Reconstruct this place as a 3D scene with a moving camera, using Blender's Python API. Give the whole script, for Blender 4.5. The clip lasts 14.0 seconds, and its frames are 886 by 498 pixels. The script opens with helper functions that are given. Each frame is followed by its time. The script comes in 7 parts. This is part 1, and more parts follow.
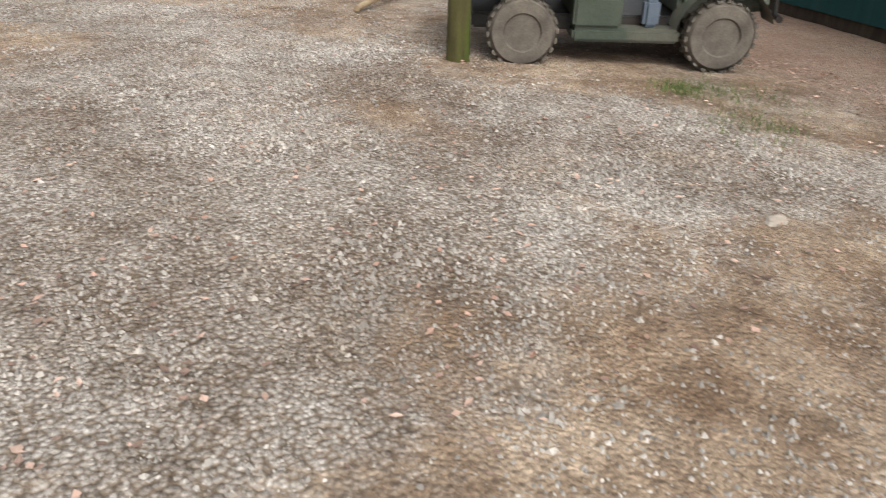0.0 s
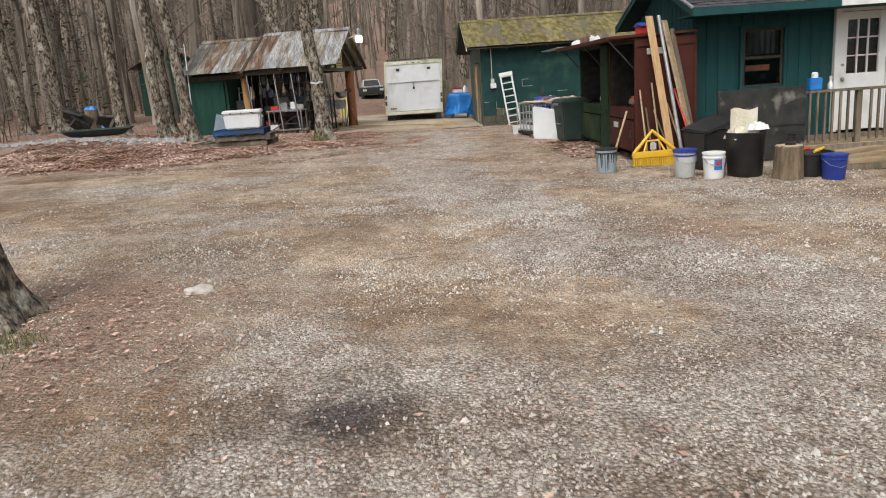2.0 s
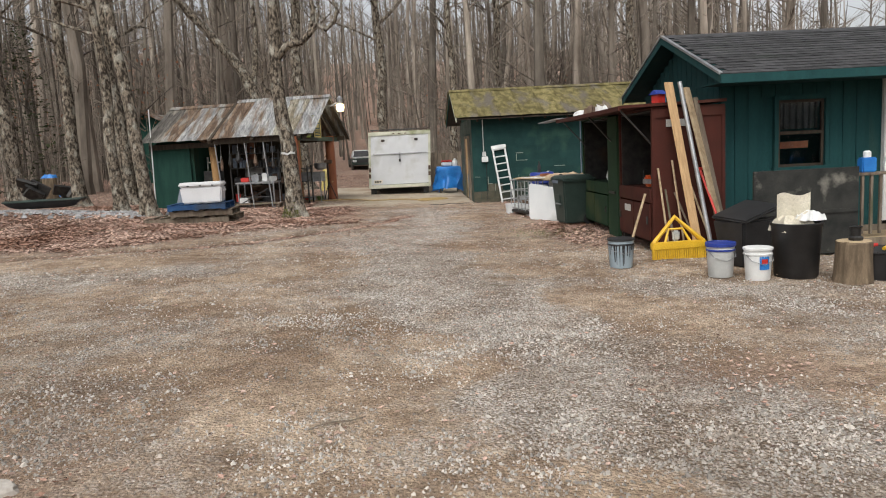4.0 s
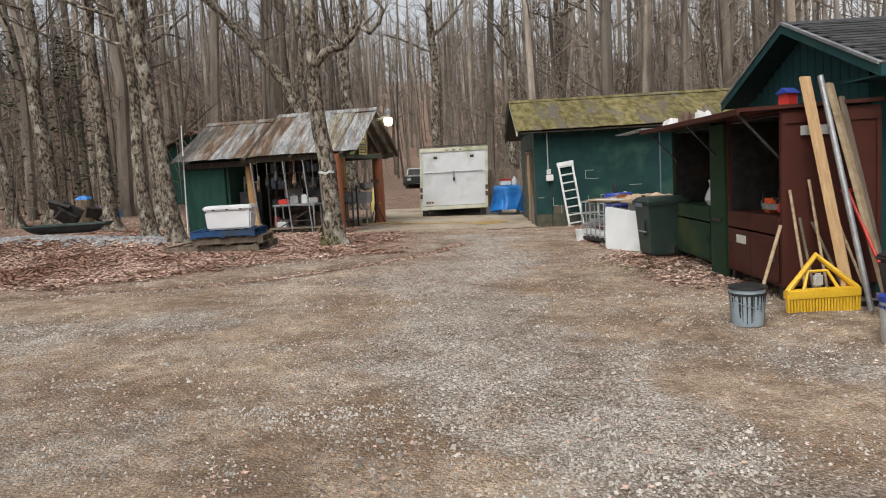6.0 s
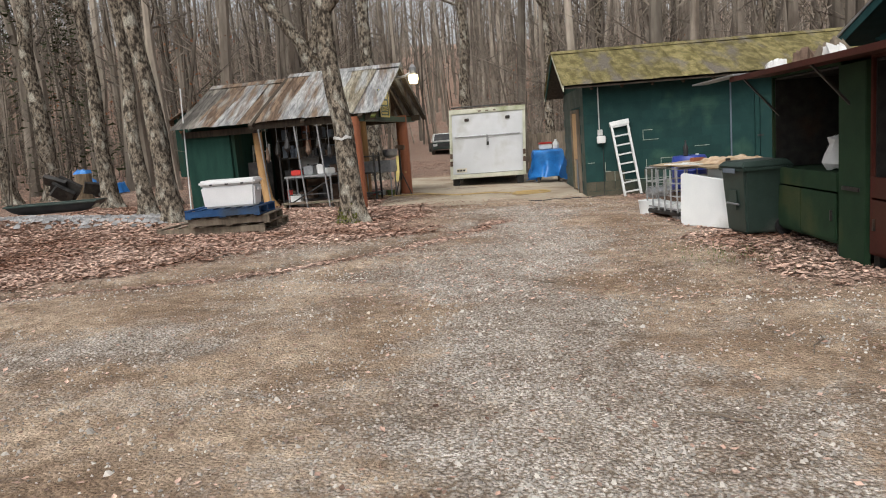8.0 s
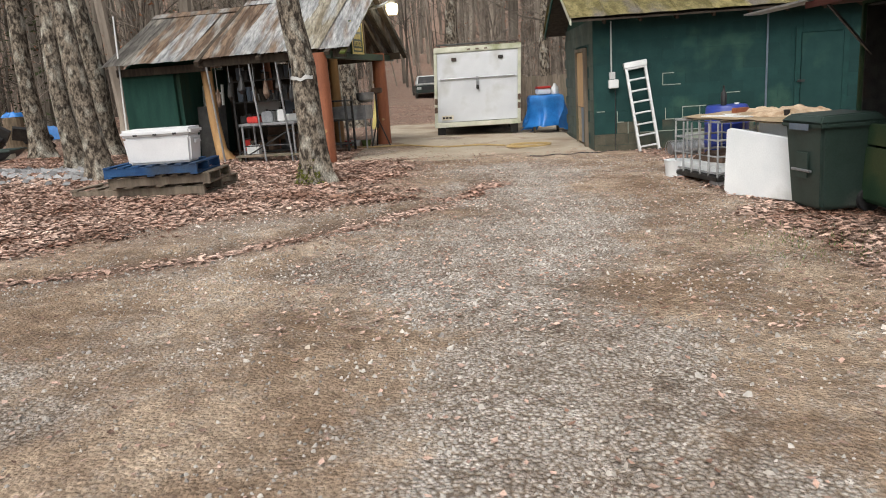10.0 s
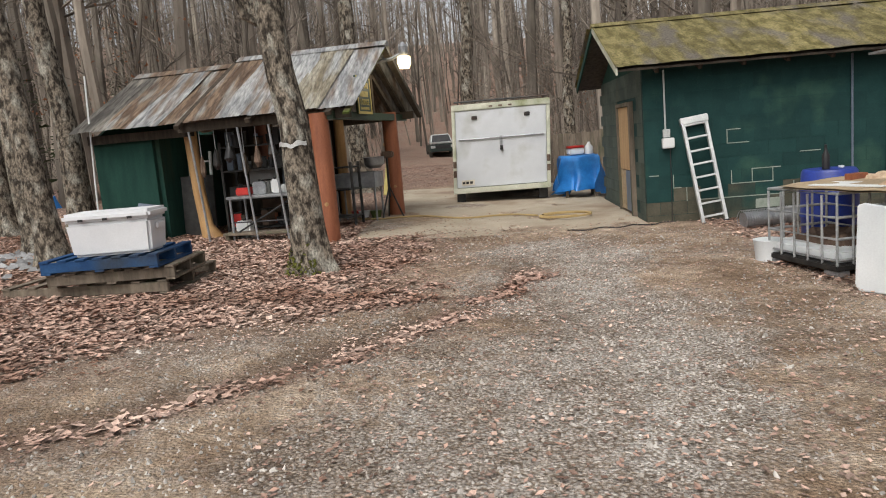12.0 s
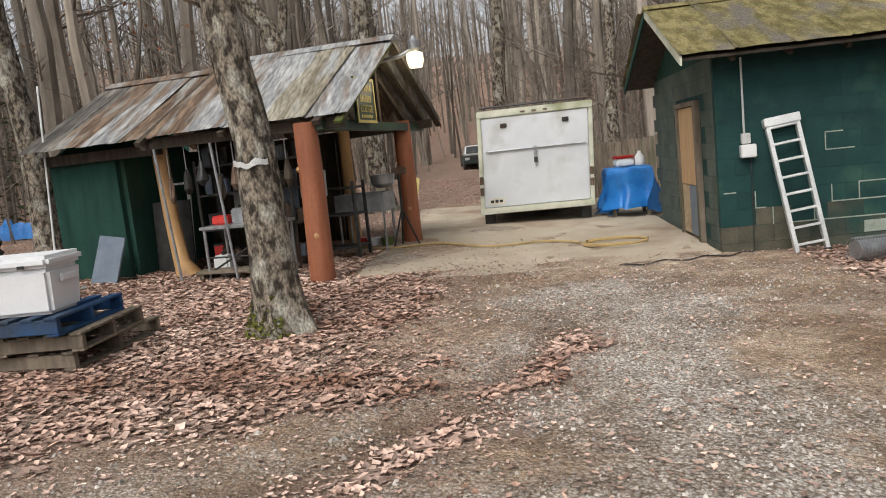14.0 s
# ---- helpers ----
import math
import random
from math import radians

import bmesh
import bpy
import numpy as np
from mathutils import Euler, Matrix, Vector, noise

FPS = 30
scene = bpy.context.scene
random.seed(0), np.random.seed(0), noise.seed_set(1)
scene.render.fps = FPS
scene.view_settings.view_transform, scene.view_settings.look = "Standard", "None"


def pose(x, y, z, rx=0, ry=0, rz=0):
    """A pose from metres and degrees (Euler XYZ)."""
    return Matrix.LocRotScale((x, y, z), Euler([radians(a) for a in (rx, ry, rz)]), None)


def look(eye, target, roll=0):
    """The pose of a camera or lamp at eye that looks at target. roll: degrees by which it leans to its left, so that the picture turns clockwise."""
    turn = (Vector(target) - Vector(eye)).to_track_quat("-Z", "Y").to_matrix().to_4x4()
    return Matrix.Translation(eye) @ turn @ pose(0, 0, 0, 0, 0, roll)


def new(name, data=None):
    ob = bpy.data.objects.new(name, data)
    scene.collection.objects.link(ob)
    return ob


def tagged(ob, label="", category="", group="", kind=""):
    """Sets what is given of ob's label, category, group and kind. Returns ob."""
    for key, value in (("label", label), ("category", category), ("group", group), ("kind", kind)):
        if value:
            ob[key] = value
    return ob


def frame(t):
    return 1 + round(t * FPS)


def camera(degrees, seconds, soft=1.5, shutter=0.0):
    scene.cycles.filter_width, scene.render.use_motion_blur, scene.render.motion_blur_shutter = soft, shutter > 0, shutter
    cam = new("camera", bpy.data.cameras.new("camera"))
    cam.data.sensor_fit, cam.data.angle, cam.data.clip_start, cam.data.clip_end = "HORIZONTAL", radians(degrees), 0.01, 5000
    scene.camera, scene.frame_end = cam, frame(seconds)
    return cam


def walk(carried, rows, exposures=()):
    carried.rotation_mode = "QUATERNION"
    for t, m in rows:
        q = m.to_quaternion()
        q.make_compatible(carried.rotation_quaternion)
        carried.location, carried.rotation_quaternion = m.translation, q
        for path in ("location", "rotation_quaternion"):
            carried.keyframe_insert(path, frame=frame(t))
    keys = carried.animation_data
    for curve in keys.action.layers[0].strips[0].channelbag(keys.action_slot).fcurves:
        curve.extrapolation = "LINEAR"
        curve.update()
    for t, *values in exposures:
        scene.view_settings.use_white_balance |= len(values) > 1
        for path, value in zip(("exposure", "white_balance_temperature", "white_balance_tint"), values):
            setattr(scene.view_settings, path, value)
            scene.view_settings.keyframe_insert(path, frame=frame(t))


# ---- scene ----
cam = camera(62.4, 14.0, soft=1.0, shutter=0.12)
METRES, EYE, TILT, LEAN, TURN = 16.1, 1.5, 0.0, 0.0, -40.0
ROWS = [
    (0.0, 0.0, 0.0, 0.0, 0.61, -28.13, -1.15),
    (0.5, -0.0242, 0.0326, -0.001, 15.15, -24.12, -0.2),
    (1.0, -0.0487, 0.0662, 0.0029, 26.08, -19.04, 1.09),
    (1.5, -0.0783, 0.093, 0.0057, 32.38, -15.63, 2.68),
    (2.0, -0.104, 0.1221, 0.0078, 37.38, -12.97, 3.87),
    (2.5, -0.13, 0.149, 0.0075, 36.85, -11.91, 3.55),
    (3.0, -0.1468, 0.1787, 0.0082, 36.59, -10.38, 3.0),
    (5.5, -0.2397, 0.3241, 0.0086, 38.93, -5.77, 3.0),
    (6.0, -0.2658, 0.3489, 0.0091, 41.31, -5.96, 3.31),
    (6.5, -0.292, 0.37, 0.0102, 43.4, -6.19, 4.08),
    (7.0, -0.3155, 0.3967, 0.0102, 44.69, -6.56, 4.36),
    (7.5, -0.3411, 0.42, 0.0085, 43.83, -7.29, 4.56),
    (10.0, -0.4605, 0.5467, 0.0067, 42.08, -12.87, 3.77),
    (10.5, -0.4866, 0.5717, 0.0077, 42.03, -11.25, 3.26),
    (11.0, -0.5101, 0.5971, 0.0115, 41.32, -9.95, 3.48),
    (11.5, -0.5356, 0.6184, 0.0129, 41.75, -8.88, 4.2),
    (12.0, -0.5591, 0.6431, 0.0122, 43.05, -8.47, 4.77),
    (12.5, -0.5844, 0.6666, 0.0105, 43.02, -8.47, 5.51),
    (13.0, -0.6046, 0.695, 0.0092, 43.46, -8.46, 5.91),
    (13.5, -0.6232, 0.725, 0.0107, 44.59, -8.08, 5.82),
    (14.0, -0.6423, 0.7551, 0.012, 46.03, -7.32, 5.95),
]
walk(cam, [(t, pose(0, 0, EYE, TILT, LEAN, TURN) @ pose(METRES * x, METRES * y, METRES * z, 90 + pitch, roll, yaw)) for t, x, y, z, yaw, pitch, roll in ROWS],
     exposures=[(0.0, 0.55), (2.0, 0.48), (5.5, 0.38), (7.5, 0.44), (10.0, 0.58), (12.5, 0.36), (14.0, 0.5)])

# ---- light: a bright overcast winter sky ----
world = bpy.data.worlds.new("overcast_sky")
scene.world = world
world.use_nodes = True
wn, wl = world.node_tree.nodes, world.node_tree.links
sky = wn.new("ShaderNodeTexSky")
sky.sky_type, sky.sun_disc = "NISHITA", False
sky.sun_elevation, sky.sun_rotation = radians(48), radians(200)
sky.air_density, sky.dust_density = 1.0, 4.0
pale = wn.new("ShaderNodeHueSaturation")
pale.inputs["Saturation"].default_value = 0.22
wl.new(sky.outputs[0], pale.inputs["Color"])
wl.new(pale.outputs[0], wn["Background"].inputs[0])
wn["Background"].inputs[1].default_value = 0.125
sun = new("sun", bpy.data.lights.new("sun", "SUN"))
sun.data.energy, sun.data.angle, sun.data.color = 1.5, radians(35), (1.0, 0.97, 0.92)
sun.matrix_world = look((-6, -16, 26), (0, 0, 0))


# ---- mesh helpers ----
class Geo:
    """Vertices and faces of one part."""

    def __init__(self):
        self.v, self.f = [], []

    def add(self, vs, fs):
        n = len(self.v)
        self.v += [tuple(p) for p in vs]
        self.f += [tuple(i + n for i in q) for q in fs]
        return self

    def box(self, x0, x1, y0, y1, z0, z1):
        return self.add([(x0, y0, z0), (x1, y0, z0), (x1, y1, z0), (x0, y1, z0), (x0, y0, z1), (x1, y0, z1), (x1, y1, z1), (x0, y1, z1)],
                        [(0, 3, 2, 1), (4, 5, 6, 7), (0, 1, 5, 4), (1, 2, 6, 5), (2, 3, 7, 6), (3, 0, 4, 7)])

    def obox(self, m, sx, sy, sz):
        c = [(i * sx / 2, j * sy / 2, k * sz / 2) for k in (-1, 1) for i, j in ((-1, -1), (1, -1), (1, 1), (-1, 1))]
        return self.add([m @ Vector(p) for p in c], [(0, 3, 2, 1), (4, 5, 6, 7), (0, 1, 5, 4), (1, 2, 6, 5), (2, 3, 7, 6), (3, 0, 4, 7)])

    def beam(self, a, b, w, d):
        """A straight board from a to b, w wide and d deep."""
        a, b = Vector(a), Vector(b)
        q = (b - a).to_track_quat("Z", "Y").to_matrix().to_4x4()
        return self.obox(Matrix.Translation((a + b) / 2) @ q, w, d, (b - a).length)

    def tube(self, pts, rads, n=8, caps=True):
        pts = [Vector(p) for p in pts]
        vs, fs = [], []
        for i, p in enumerate(pts):
            d = pts[min(i + 1, len(pts) - 1)] - pts[max(i - 1, 0)]
            d = d.normalized() if d.length > 1e-9 else Vector((0, 0, 1))
            s = d.cross(Vector((0.31, 0.95, 0.02)) if abs(d.y) < 0.9 else Vector((1, 0, 0))).normalized()
            u = s.cross(d)
            r = rads[i] if hasattr(rads, "__len__") else rads
            vs += [p + r * (math.cos(k * math.tau / n) * s + math.sin(k * math.tau / n) * u) for k in range(n)]
        for i in range(len(pts) - 1):
            fs += [(i * n + k, i * n + (k + 1) % n, (i + 1) * n + (k + 1) % n, (i + 1) * n + k) for k in range(n)]
        if caps:
            fs += [tuple(range(n))[::-1], tuple(range((len(pts) - 1) * n, len(pts) * n))]
        return self.add(vs, fs)

    def cyl(self, a, b, r0, r1=None, n=12):
        return self.tube([a, b], [r0, r0 if r1 is None else r1], n)

    def lathe(self, prof, n=24, c=(0, 0)):
        """prof: (radius, z) from the bottom up."""
        vs = [(c[0] + r * math.cos(k * math.tau / n), c[1] + r * math.sin(k * math.tau / n), z) for r, z in prof for k in range(n)]
        fs = [(i * n + k, i * n + (k + 1) % n, (i + 1) * n + (k + 1) % n, (i + 1) * n + k) for i in range(len(prof) - 1) for k in range(n)]
        fs += [tuple(range(n))[::-1], tuple(range((len(prof) - 1) * n, len(prof) * n))]
        return self.add(vs, fs)

    def poly(self, pts):
        return self.add(pts, [tuple(range(len(pts)))])

    def prism(self, pts, d):
        """A flat outline thickened by the vector d."""
        n, d = len(pts), Vector(d)
        vs = [Vector(p) for p in pts] + [Vector(p) + d for p in pts]
        return self.add(vs, [tuple(range(n)), tuple(range(2 * n - 1, n - 1, -1))] + [(i, i + n, (i + 1) % n + n, (i + 1) % n) for i in range(n)])

    def sheet(self, f, nu, nv):
        """A grid of points f(u, v), u and v from 0 to 1."""
        vs = [f(i / nu, j / nv) for i in range(nu + 1) for j in range(nv + 1)]
        w = nv + 1
        return self.add(vs, [(i * w + j, (i + 1) * w + j, (i + 1) * w + j + 1, i * w + j + 1) for i in range(nu) for j in range(nv)])

    def jitter(self, a):
        self.v = [tuple(c + random.uniform(-a, a) for c in p) for p in self.v]
        return self

    def mesh(self, name, m, bevel=0.0, smooth=False, tidy=True):
        me = bpy.data.meshes.new(name)
        me.from_pydata(self.v, [], self.f)
        if tidy or bevel:
            bm = bmesh.new()
            bm.from_mesh(me)
            bmesh.ops.recalc_face_normals(bm, faces=bm.faces)
            if bevel:
                bmesh.ops.bevel(bm, geom=[e for e in bm.edges if len(e.link_faces) == 2 and e.calc_face_angle(0) > 0.5], offset=bevel, segments=2, affect="EDGES", clamp_overlap=True)
            bm.to_mesh(me)
            bm.free()
        if smooth:
            me.shade_smooth()
            me.set_sharp_from_angle(angle=radians(38))
        me.materials.append(m)
        return me


def part(name, g, m, parent=None, label="", bevel=0.0, smooth=False, at=None):
    ob = new(name, g.mesh(name, m, bevel, smooth))
    if parent:
        ob.parent = parent
    if at:
        ob.matrix_basis = at
    if label:
        ob["label"] = label
    return ob


def piece(name, me, parent, at):
    """A repeat that shares its mesh."""
    ob = new(name, me)
    ob.parent, ob.matrix_basis = parent, at
    return ob


def thing(name, at, label, category, group="", kind=""):
    return tagged(new(name), label, category, group, kind) if at is None else put(tagged(new(name), label, category, group, kind), at)


def put(ob, at):
    ob.matrix_basis = at
    return ob


def ease(t):
    t = min(1.0, max(0.0, t))
    return t * t * (3 - 2 * t)


def along(x, y, pts):
    """Distance from (x, y) to a bent line."""
    best = 1e9
    for (ax, ay), (bx, by) in zip(pts, pts[1:]):
        ux, uy = bx - ax, by - ay
        k = min(1.0, max(0.0, ((x - ax) * ux + (y - ay) * uy) / (ux * ux + uy * uy)))
        best = min(best, math.hypot(x - ax - k * ux, y - ay - k * uy))
    return best


RUT = ((-7.0, 16.0), (-4.6, 16.9), (-2.67, 17.6), (-1.45, 18.85), (-0.5, 20.05), (0.1, 21.6))
DRIVE = ((4.6, 0.5), (3.6, 3.0), (2.4, 7.2), (1.0, 11.0), (0.2, 14.0), (0.35, 17.0), (0.6, 20.0), (0.5, 22.5))
TURN_OFF = ((-8.0, 14.2), (-2.6, 14.5), (0.6, 14.3), (3.4, 12.0))


def rut(x, y):
    """A wheel rut that curves across the yard, 0 to 1."""
    return math.exp(-((along(x, y, RUT) + 0.2 * noise.noise((x * 2.2, y * 2.2, 6))) / 0.24) ** 2)


def stony(x, y):
    """How much pale crushed stone shows, 0 to 1: thick on the drive and its turn-off, thin elsewhere."""
    w = 0.9 * noise.noise((x * 0.6, y * 0.6, 31)) + 0.5 * noise.noise((x * 1.9, y * 1.9, 12))
    a = ease((1.9 + 1.2 * w - along(x, y, DRIVE)) / 2.2) * 0.9
    b = ease((1.2 + 1.2 * w - along(x, y, TURN_OFF)) / 2.0) * 0.75
    c = ease((0.75 + 0.5 * w - math.hypot(x + 1.1, (y - 17.0) * 1.6)) / 0.6) * 0.8
    d = 0.58 * ease((4.8 + 2 * w - math.hypot(x - 0.2, y - 4.0)) / 3.0)
    v = max(a, b, c, d, 0.3 + 0.3 * w)
    v *= 1 - 0.7 * math.exp(-((x + 0.6) ** 2 + (y - 9.4) ** 2) / 0.8) - 0.5 * math.exp(-((x - 2.6) ** 2 + ((y - 9.5) * 1.5) ** 2) / 0.6)
    return min(1.0, max(0.0, v))


def ground(x, y):
    """Height of the ground: a gentle cross fall, with wooded slopes beyond."""
    cx, cy = min(11, max(-14, x)), min(40, max(-8, y))
    z = -0.0286 * cx + 0.011 * cy - 0.01
    z += 15.0 * ease((y - 66) / 75) + 22 * ease((y - 120) / 200)
    z += 5.0 * ease((-14 - x) / 60) + 10 * ease((-40 - x) / 200) + 4 * ease((x - 20) / 70)
    if -7.5 < x < 1.5 and 13 < y < 23:
        z -= 0.05 * rut(x, y)
    z += 0.22 * math.exp(-(((x + 9.2) / 2.3) ** 2 + ((y - 22.6) / 1.5) ** 2))
    return z


def on(x, y, yaw=0, dz=0.0):
    return pose(x, y, ground(x, y) + dz, 0, 0, yaw)


# ---- materials ----
def mat(name, c1, c2, rough=0.7, metal=0.0, scale=6.0, stretch=(1, 1, 1), bump=0.15, stain=None, cover=0.5, fine=60.0, vary=0.0, island=False, blot=1.2, world_space=False, grain=0.14, tight=0.18):
    """Two-scale mottled surface: c1 to c2 by coarse noise, fine grain, stain patches, a little relief."""
    m = bpy.data.materials.new(name)
    m.use_nodes = True
    n, l = m.node_tree.nodes, m.node_tree.links
    p = n["Principled BSDF"]
    p.inputs["Roughness"].default_value, p.inputs["Metallic"].default_value = rough, metal
    p.inputs["Specular IOR Level"].default_value = 0.5 if rough < 0.7 else 0.25
    tc, mp = n.new("ShaderNodeTexCoord"), n.new("ShaderNodeMapping")
    mp.inputs["Scale"].default_value = stretch
    if world_space:
        l.new(n.new("ShaderNodeNewGeometry").outputs["Position"], mp.inputs[0])
    else:
        l.new(tc.outputs["Object"], mp.inputs[0])
    a, b, c = (n.new("ShaderNodeTexNoise") for _ in range(3))
    for t, s, d in ((a, scale, 5), (b, fine, 3), (c, blot, 6)):
        t.inputs["Scale"].default_value, t.inputs["Detail"].default_value = s, d
        l.new(mp.outputs[0], t.inputs["Vector"])
    r = n.new("ShaderNodeValToRGB")
    r.color_ramp.elements[0].position, r.color_ramp.elements[1].position = 0.5 - tight, 0.5 + tight
    r.color_ramp.elements[0].color, r.color_ramp.elements[1].color = (*c1, 1), (*c2, 1)
    l.new(a.outputs[0], r.inputs[0])
    col = r.outputs[0]
    if stain:
        k = n.new("ShaderNodeValToRGB")
        k.color_ramp.elements[0].position, k.color_ramp.elements[1].position = 0.66 - 0.3 * cover, 0.78 - 0.25 * cover
        l.new(c.outputs[0], k.inputs[0])
        mx = n.new("ShaderNodeMix")
        mx.data_type = "RGBA"
        mx.inputs[7].default_value = (*stain, 1)
        l.new(k.outputs[0], mx.inputs[0])
        l.new(col, mx.inputs[6])
        col = mx.outputs[2]
    hs = n.new("ShaderNodeHueSaturation")
    mr = n.new("ShaderNodeMapRange")
    mr.inputs[1].default_value, mr.inputs[2].default_value = 0.3, 0.7
    mr.inputs[3].default_value, mr.inputs[4].default_value = 1 - grain, 1 + grain
    l.new(b.outputs[0], mr.inputs[0])
    val = mr.outputs[0]
    if vary:
        src = n.new("ShaderNodeNewGeometry").outputs["Random Per Island"] if island else n.new("ShaderNodeObjectInfo").outputs["Random"]
        m2 = n.new("ShaderNodeMapRange")
        m2.inputs[3].default_value, m2.inputs[4].default_value = 1 - vary, 1 + vary
        l.new(src, m2.inputs[0])
        mu = n.new("ShaderNodeMath")
        mu.operation = "MULTIPLY"
        l.new(val, mu.inputs[0])
        l.new(m2.outputs[0], mu.inputs[1])
        val = mu.outputs[0]
    l.new(val, hs.inputs["Value"])
    l.new(col, hs.inputs["Color"])
    l.new(hs.outputs[0], p.inputs["Base Color"])
    if bump:
        bp = n.new("ShaderNodeBump")
        bp.inputs["Strength"].default_value, bp.inputs["Distance"].default_value = bump, 0.02
        ad = n.new("ShaderNodeMath")
        ad.operation = "MULTIPLY_ADD"
        ad.inputs[1].default_value = 0.35
        l.new(b.outputs[0], ad.inputs[0])
        l.new(a.outputs[0], ad.inputs[2])
        l.new(ad.outputs[0], bp.inputs["Height"])
        l.new(bp.outputs[0], p.inputs["Normal"])
    return m


M = {}
M["teal"] = mat("teal_siding_paint", (0.008, 0.044, 0.046), (0.012, 0.058, 0.059), 0.8, stretch=(3, 3, 0.5), scale=3, stain=(0.02, 0.06, 0.055), cover=0.3, vary=0.08)
M["block"] = mat("green_painted_block", (0.009, 0.037, 0.035), (0.013, 0.046, 0.043), 0.85, scale=5, bump=0.3, stain=(0.03, 0.075, 0.055), cover=0.35, fine=90, vary=0.1, world_space=True)
M["block_low"] = mat("bare_stained_block", (0.05, 0.05, 0.036), (0.1, 0.092, 0.066), 0.85, scale=4, bump=0.4, stain=(0.02, 0.05, 0.042), cover=0.45, fine=70, vary=0.15, world_space=True)
M["block_side"] = mat("faded_grey_green_block", (0.05, 0.068, 0.058), (0.09, 0.11, 0.092), 0.8, scale=3, bump=0.35, stain=(0.075, 0.085, 0.065), cover=0.45, fine=70, vary=0.12, world_space=True)
M["mortar"] = mat("painted_mortar", (0.008, 0.036, 0.033), (0.012, 0.05, 0.046), 0.8, bump=0.3)
M["mortar_bare"] = mat("pale_patched_mortar", (0.2, 0.24, 0.2), (0.32, 0.35, 0.3), 0.9, bump=0.4)
M["shed_green"] = mat("dark_green_boards", (0.01, 0.042, 0.032), (0.016, 0.058, 0.044), 0.85, stretch=(2, 2, 0.4), scale=4, stain=(0.03, 0.05, 0.03), cover=0.35)
M["moss_roof"] = mat("mossy_metal_roof", (0.085, 0.072, 0.024), (0.19, 0.16, 0.07), 0.85, scale=5, bump=0.4, stain=(0.12, 0.105, 0.085), cover=0.5, fine=30, vary=0.15, blot=1.6, grain=0.35, tight=0.12, stretch=(1.5, 0.7, 0.7), world_space=True)
M["rust_roof"] = mat("streaked_grey_metal", (0.2, 0.205, 0.205), (0.37, 0.37, 0.36), 0.6, 0.2, scale=3.5, stretch=(2.2, 0.35, 0.35), stain=(0.15, 0.1, 0.062), cover=0.55, vary=0.07, blot=2.2, world_space=True, grain=0.35, tight=0.11, fine=14)
M["rust_dark"] = mat("brown_rusted_metal", (0.085, 0.055, 0.036), (0.2, 0.14, 0.095), 0.7, 0.1, scale=3.5, stretch=(2.2, 0.35, 0.35), stain=(0.26, 0.255, 0.235), cover=0.5, vary=0.07, blot=2.2, world_space=True, grain=0.35, tight=0.11, fine=14)
M["ochre_roof"] = mat("ochre_lichened_metal", (0.15, 0.125, 0.085), (0.3, 0.275, 0.215), 0.75, 0.05, scale=3.5, stretch=(2.2, 0.35, 0.35), stain=(0.29, 0.295, 0.285), cover=0.45, vary=0.07, blot=2.2, world_space=True, grain=0.35, tight=0.11, fine=14)
M["black_roof"] = mat("blackened_metal", (0.06, 0.055, 0.048), (0.13, 0.12, 0.105), 0.75, 0.05, scale=3.5, stretch=(2.2, 0.35, 0.35), stain=(0.22, 0.2, 0.17), cover=0.35, vary=0.07, blot=2.2, world_space=True, grain=0.35, tight=0.11, fine=14)
M["shingle"] = mat("grey_asphalt_shingle", (0.035, 0.035, 0.037), (0.06, 0.06, 0.062), 0.9, scale=9, bump=0.4, fine=160, vary=0.3, stain=(0.03, 0.035, 0.03), cover=0.3, world_space=True)
M["white"] = mat("weathered_white_paint", (0.6, 0.61, 0.6), (0.72, 0.73, 0.72), 0.5, scale=2, stain=(0.45, 0.44, 0.38), cover=0.25, bump=0.06, grain=0.04)
M["trailer"] = mat("dirty_white_aluminium", (0.5, 0.52, 0.54), (0.62, 0.64, 0.66), 0.38, scale=1.3, stain=(0.42, 0.43, 0.41), cover=0.45, bump=0.03, grain=0.04)
M["trim_dirty"] = mat("algae_stained_white_trim", (0.42, 0.43, 0.33), (0.62, 0.62, 0.52), 0.55, scale=3, stain=(0.22, 0.24, 0.12), cover=0.45, bump=0.06)
M["foam"] = mat("white_insulated_plastic", (0.58, 0.59, 0.6), (0.66, 0.67, 0.68), 0.55, scale=3, bump=0.03, grain=0.03)
M["alu"] = mat("dull_aluminium", (0.5, 0.51, 0.5), (0.64, 0.65, 0.63), 0.4, 0.4, scale=5, bump=0.05)
M["steel"] = mat("galvanised_steel", (0.25, 0.26, 0.27), (0.4, 0.41, 0.42), 0.45, 0.7, scale=8, bump=0.08)
M["cage"] = mat("dull_galvanised_tube", (0.24, 0.25, 0.25), (0.4, 0.41, 0.41), 0.5, 0.3, scale=9, stain=(0.2, 0.17, 0.13), cover=0.35, bump=0.08)
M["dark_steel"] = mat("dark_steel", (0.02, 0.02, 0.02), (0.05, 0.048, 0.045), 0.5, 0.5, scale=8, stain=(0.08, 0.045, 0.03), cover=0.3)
M["black"] = mat("black_plastic", (0.012, 0.012, 0.013), (0.025, 0.025, 0.026), 0.5, scale=6, stain=(0.05, 0.045, 0.04), cover=0.2, bump=0.06)
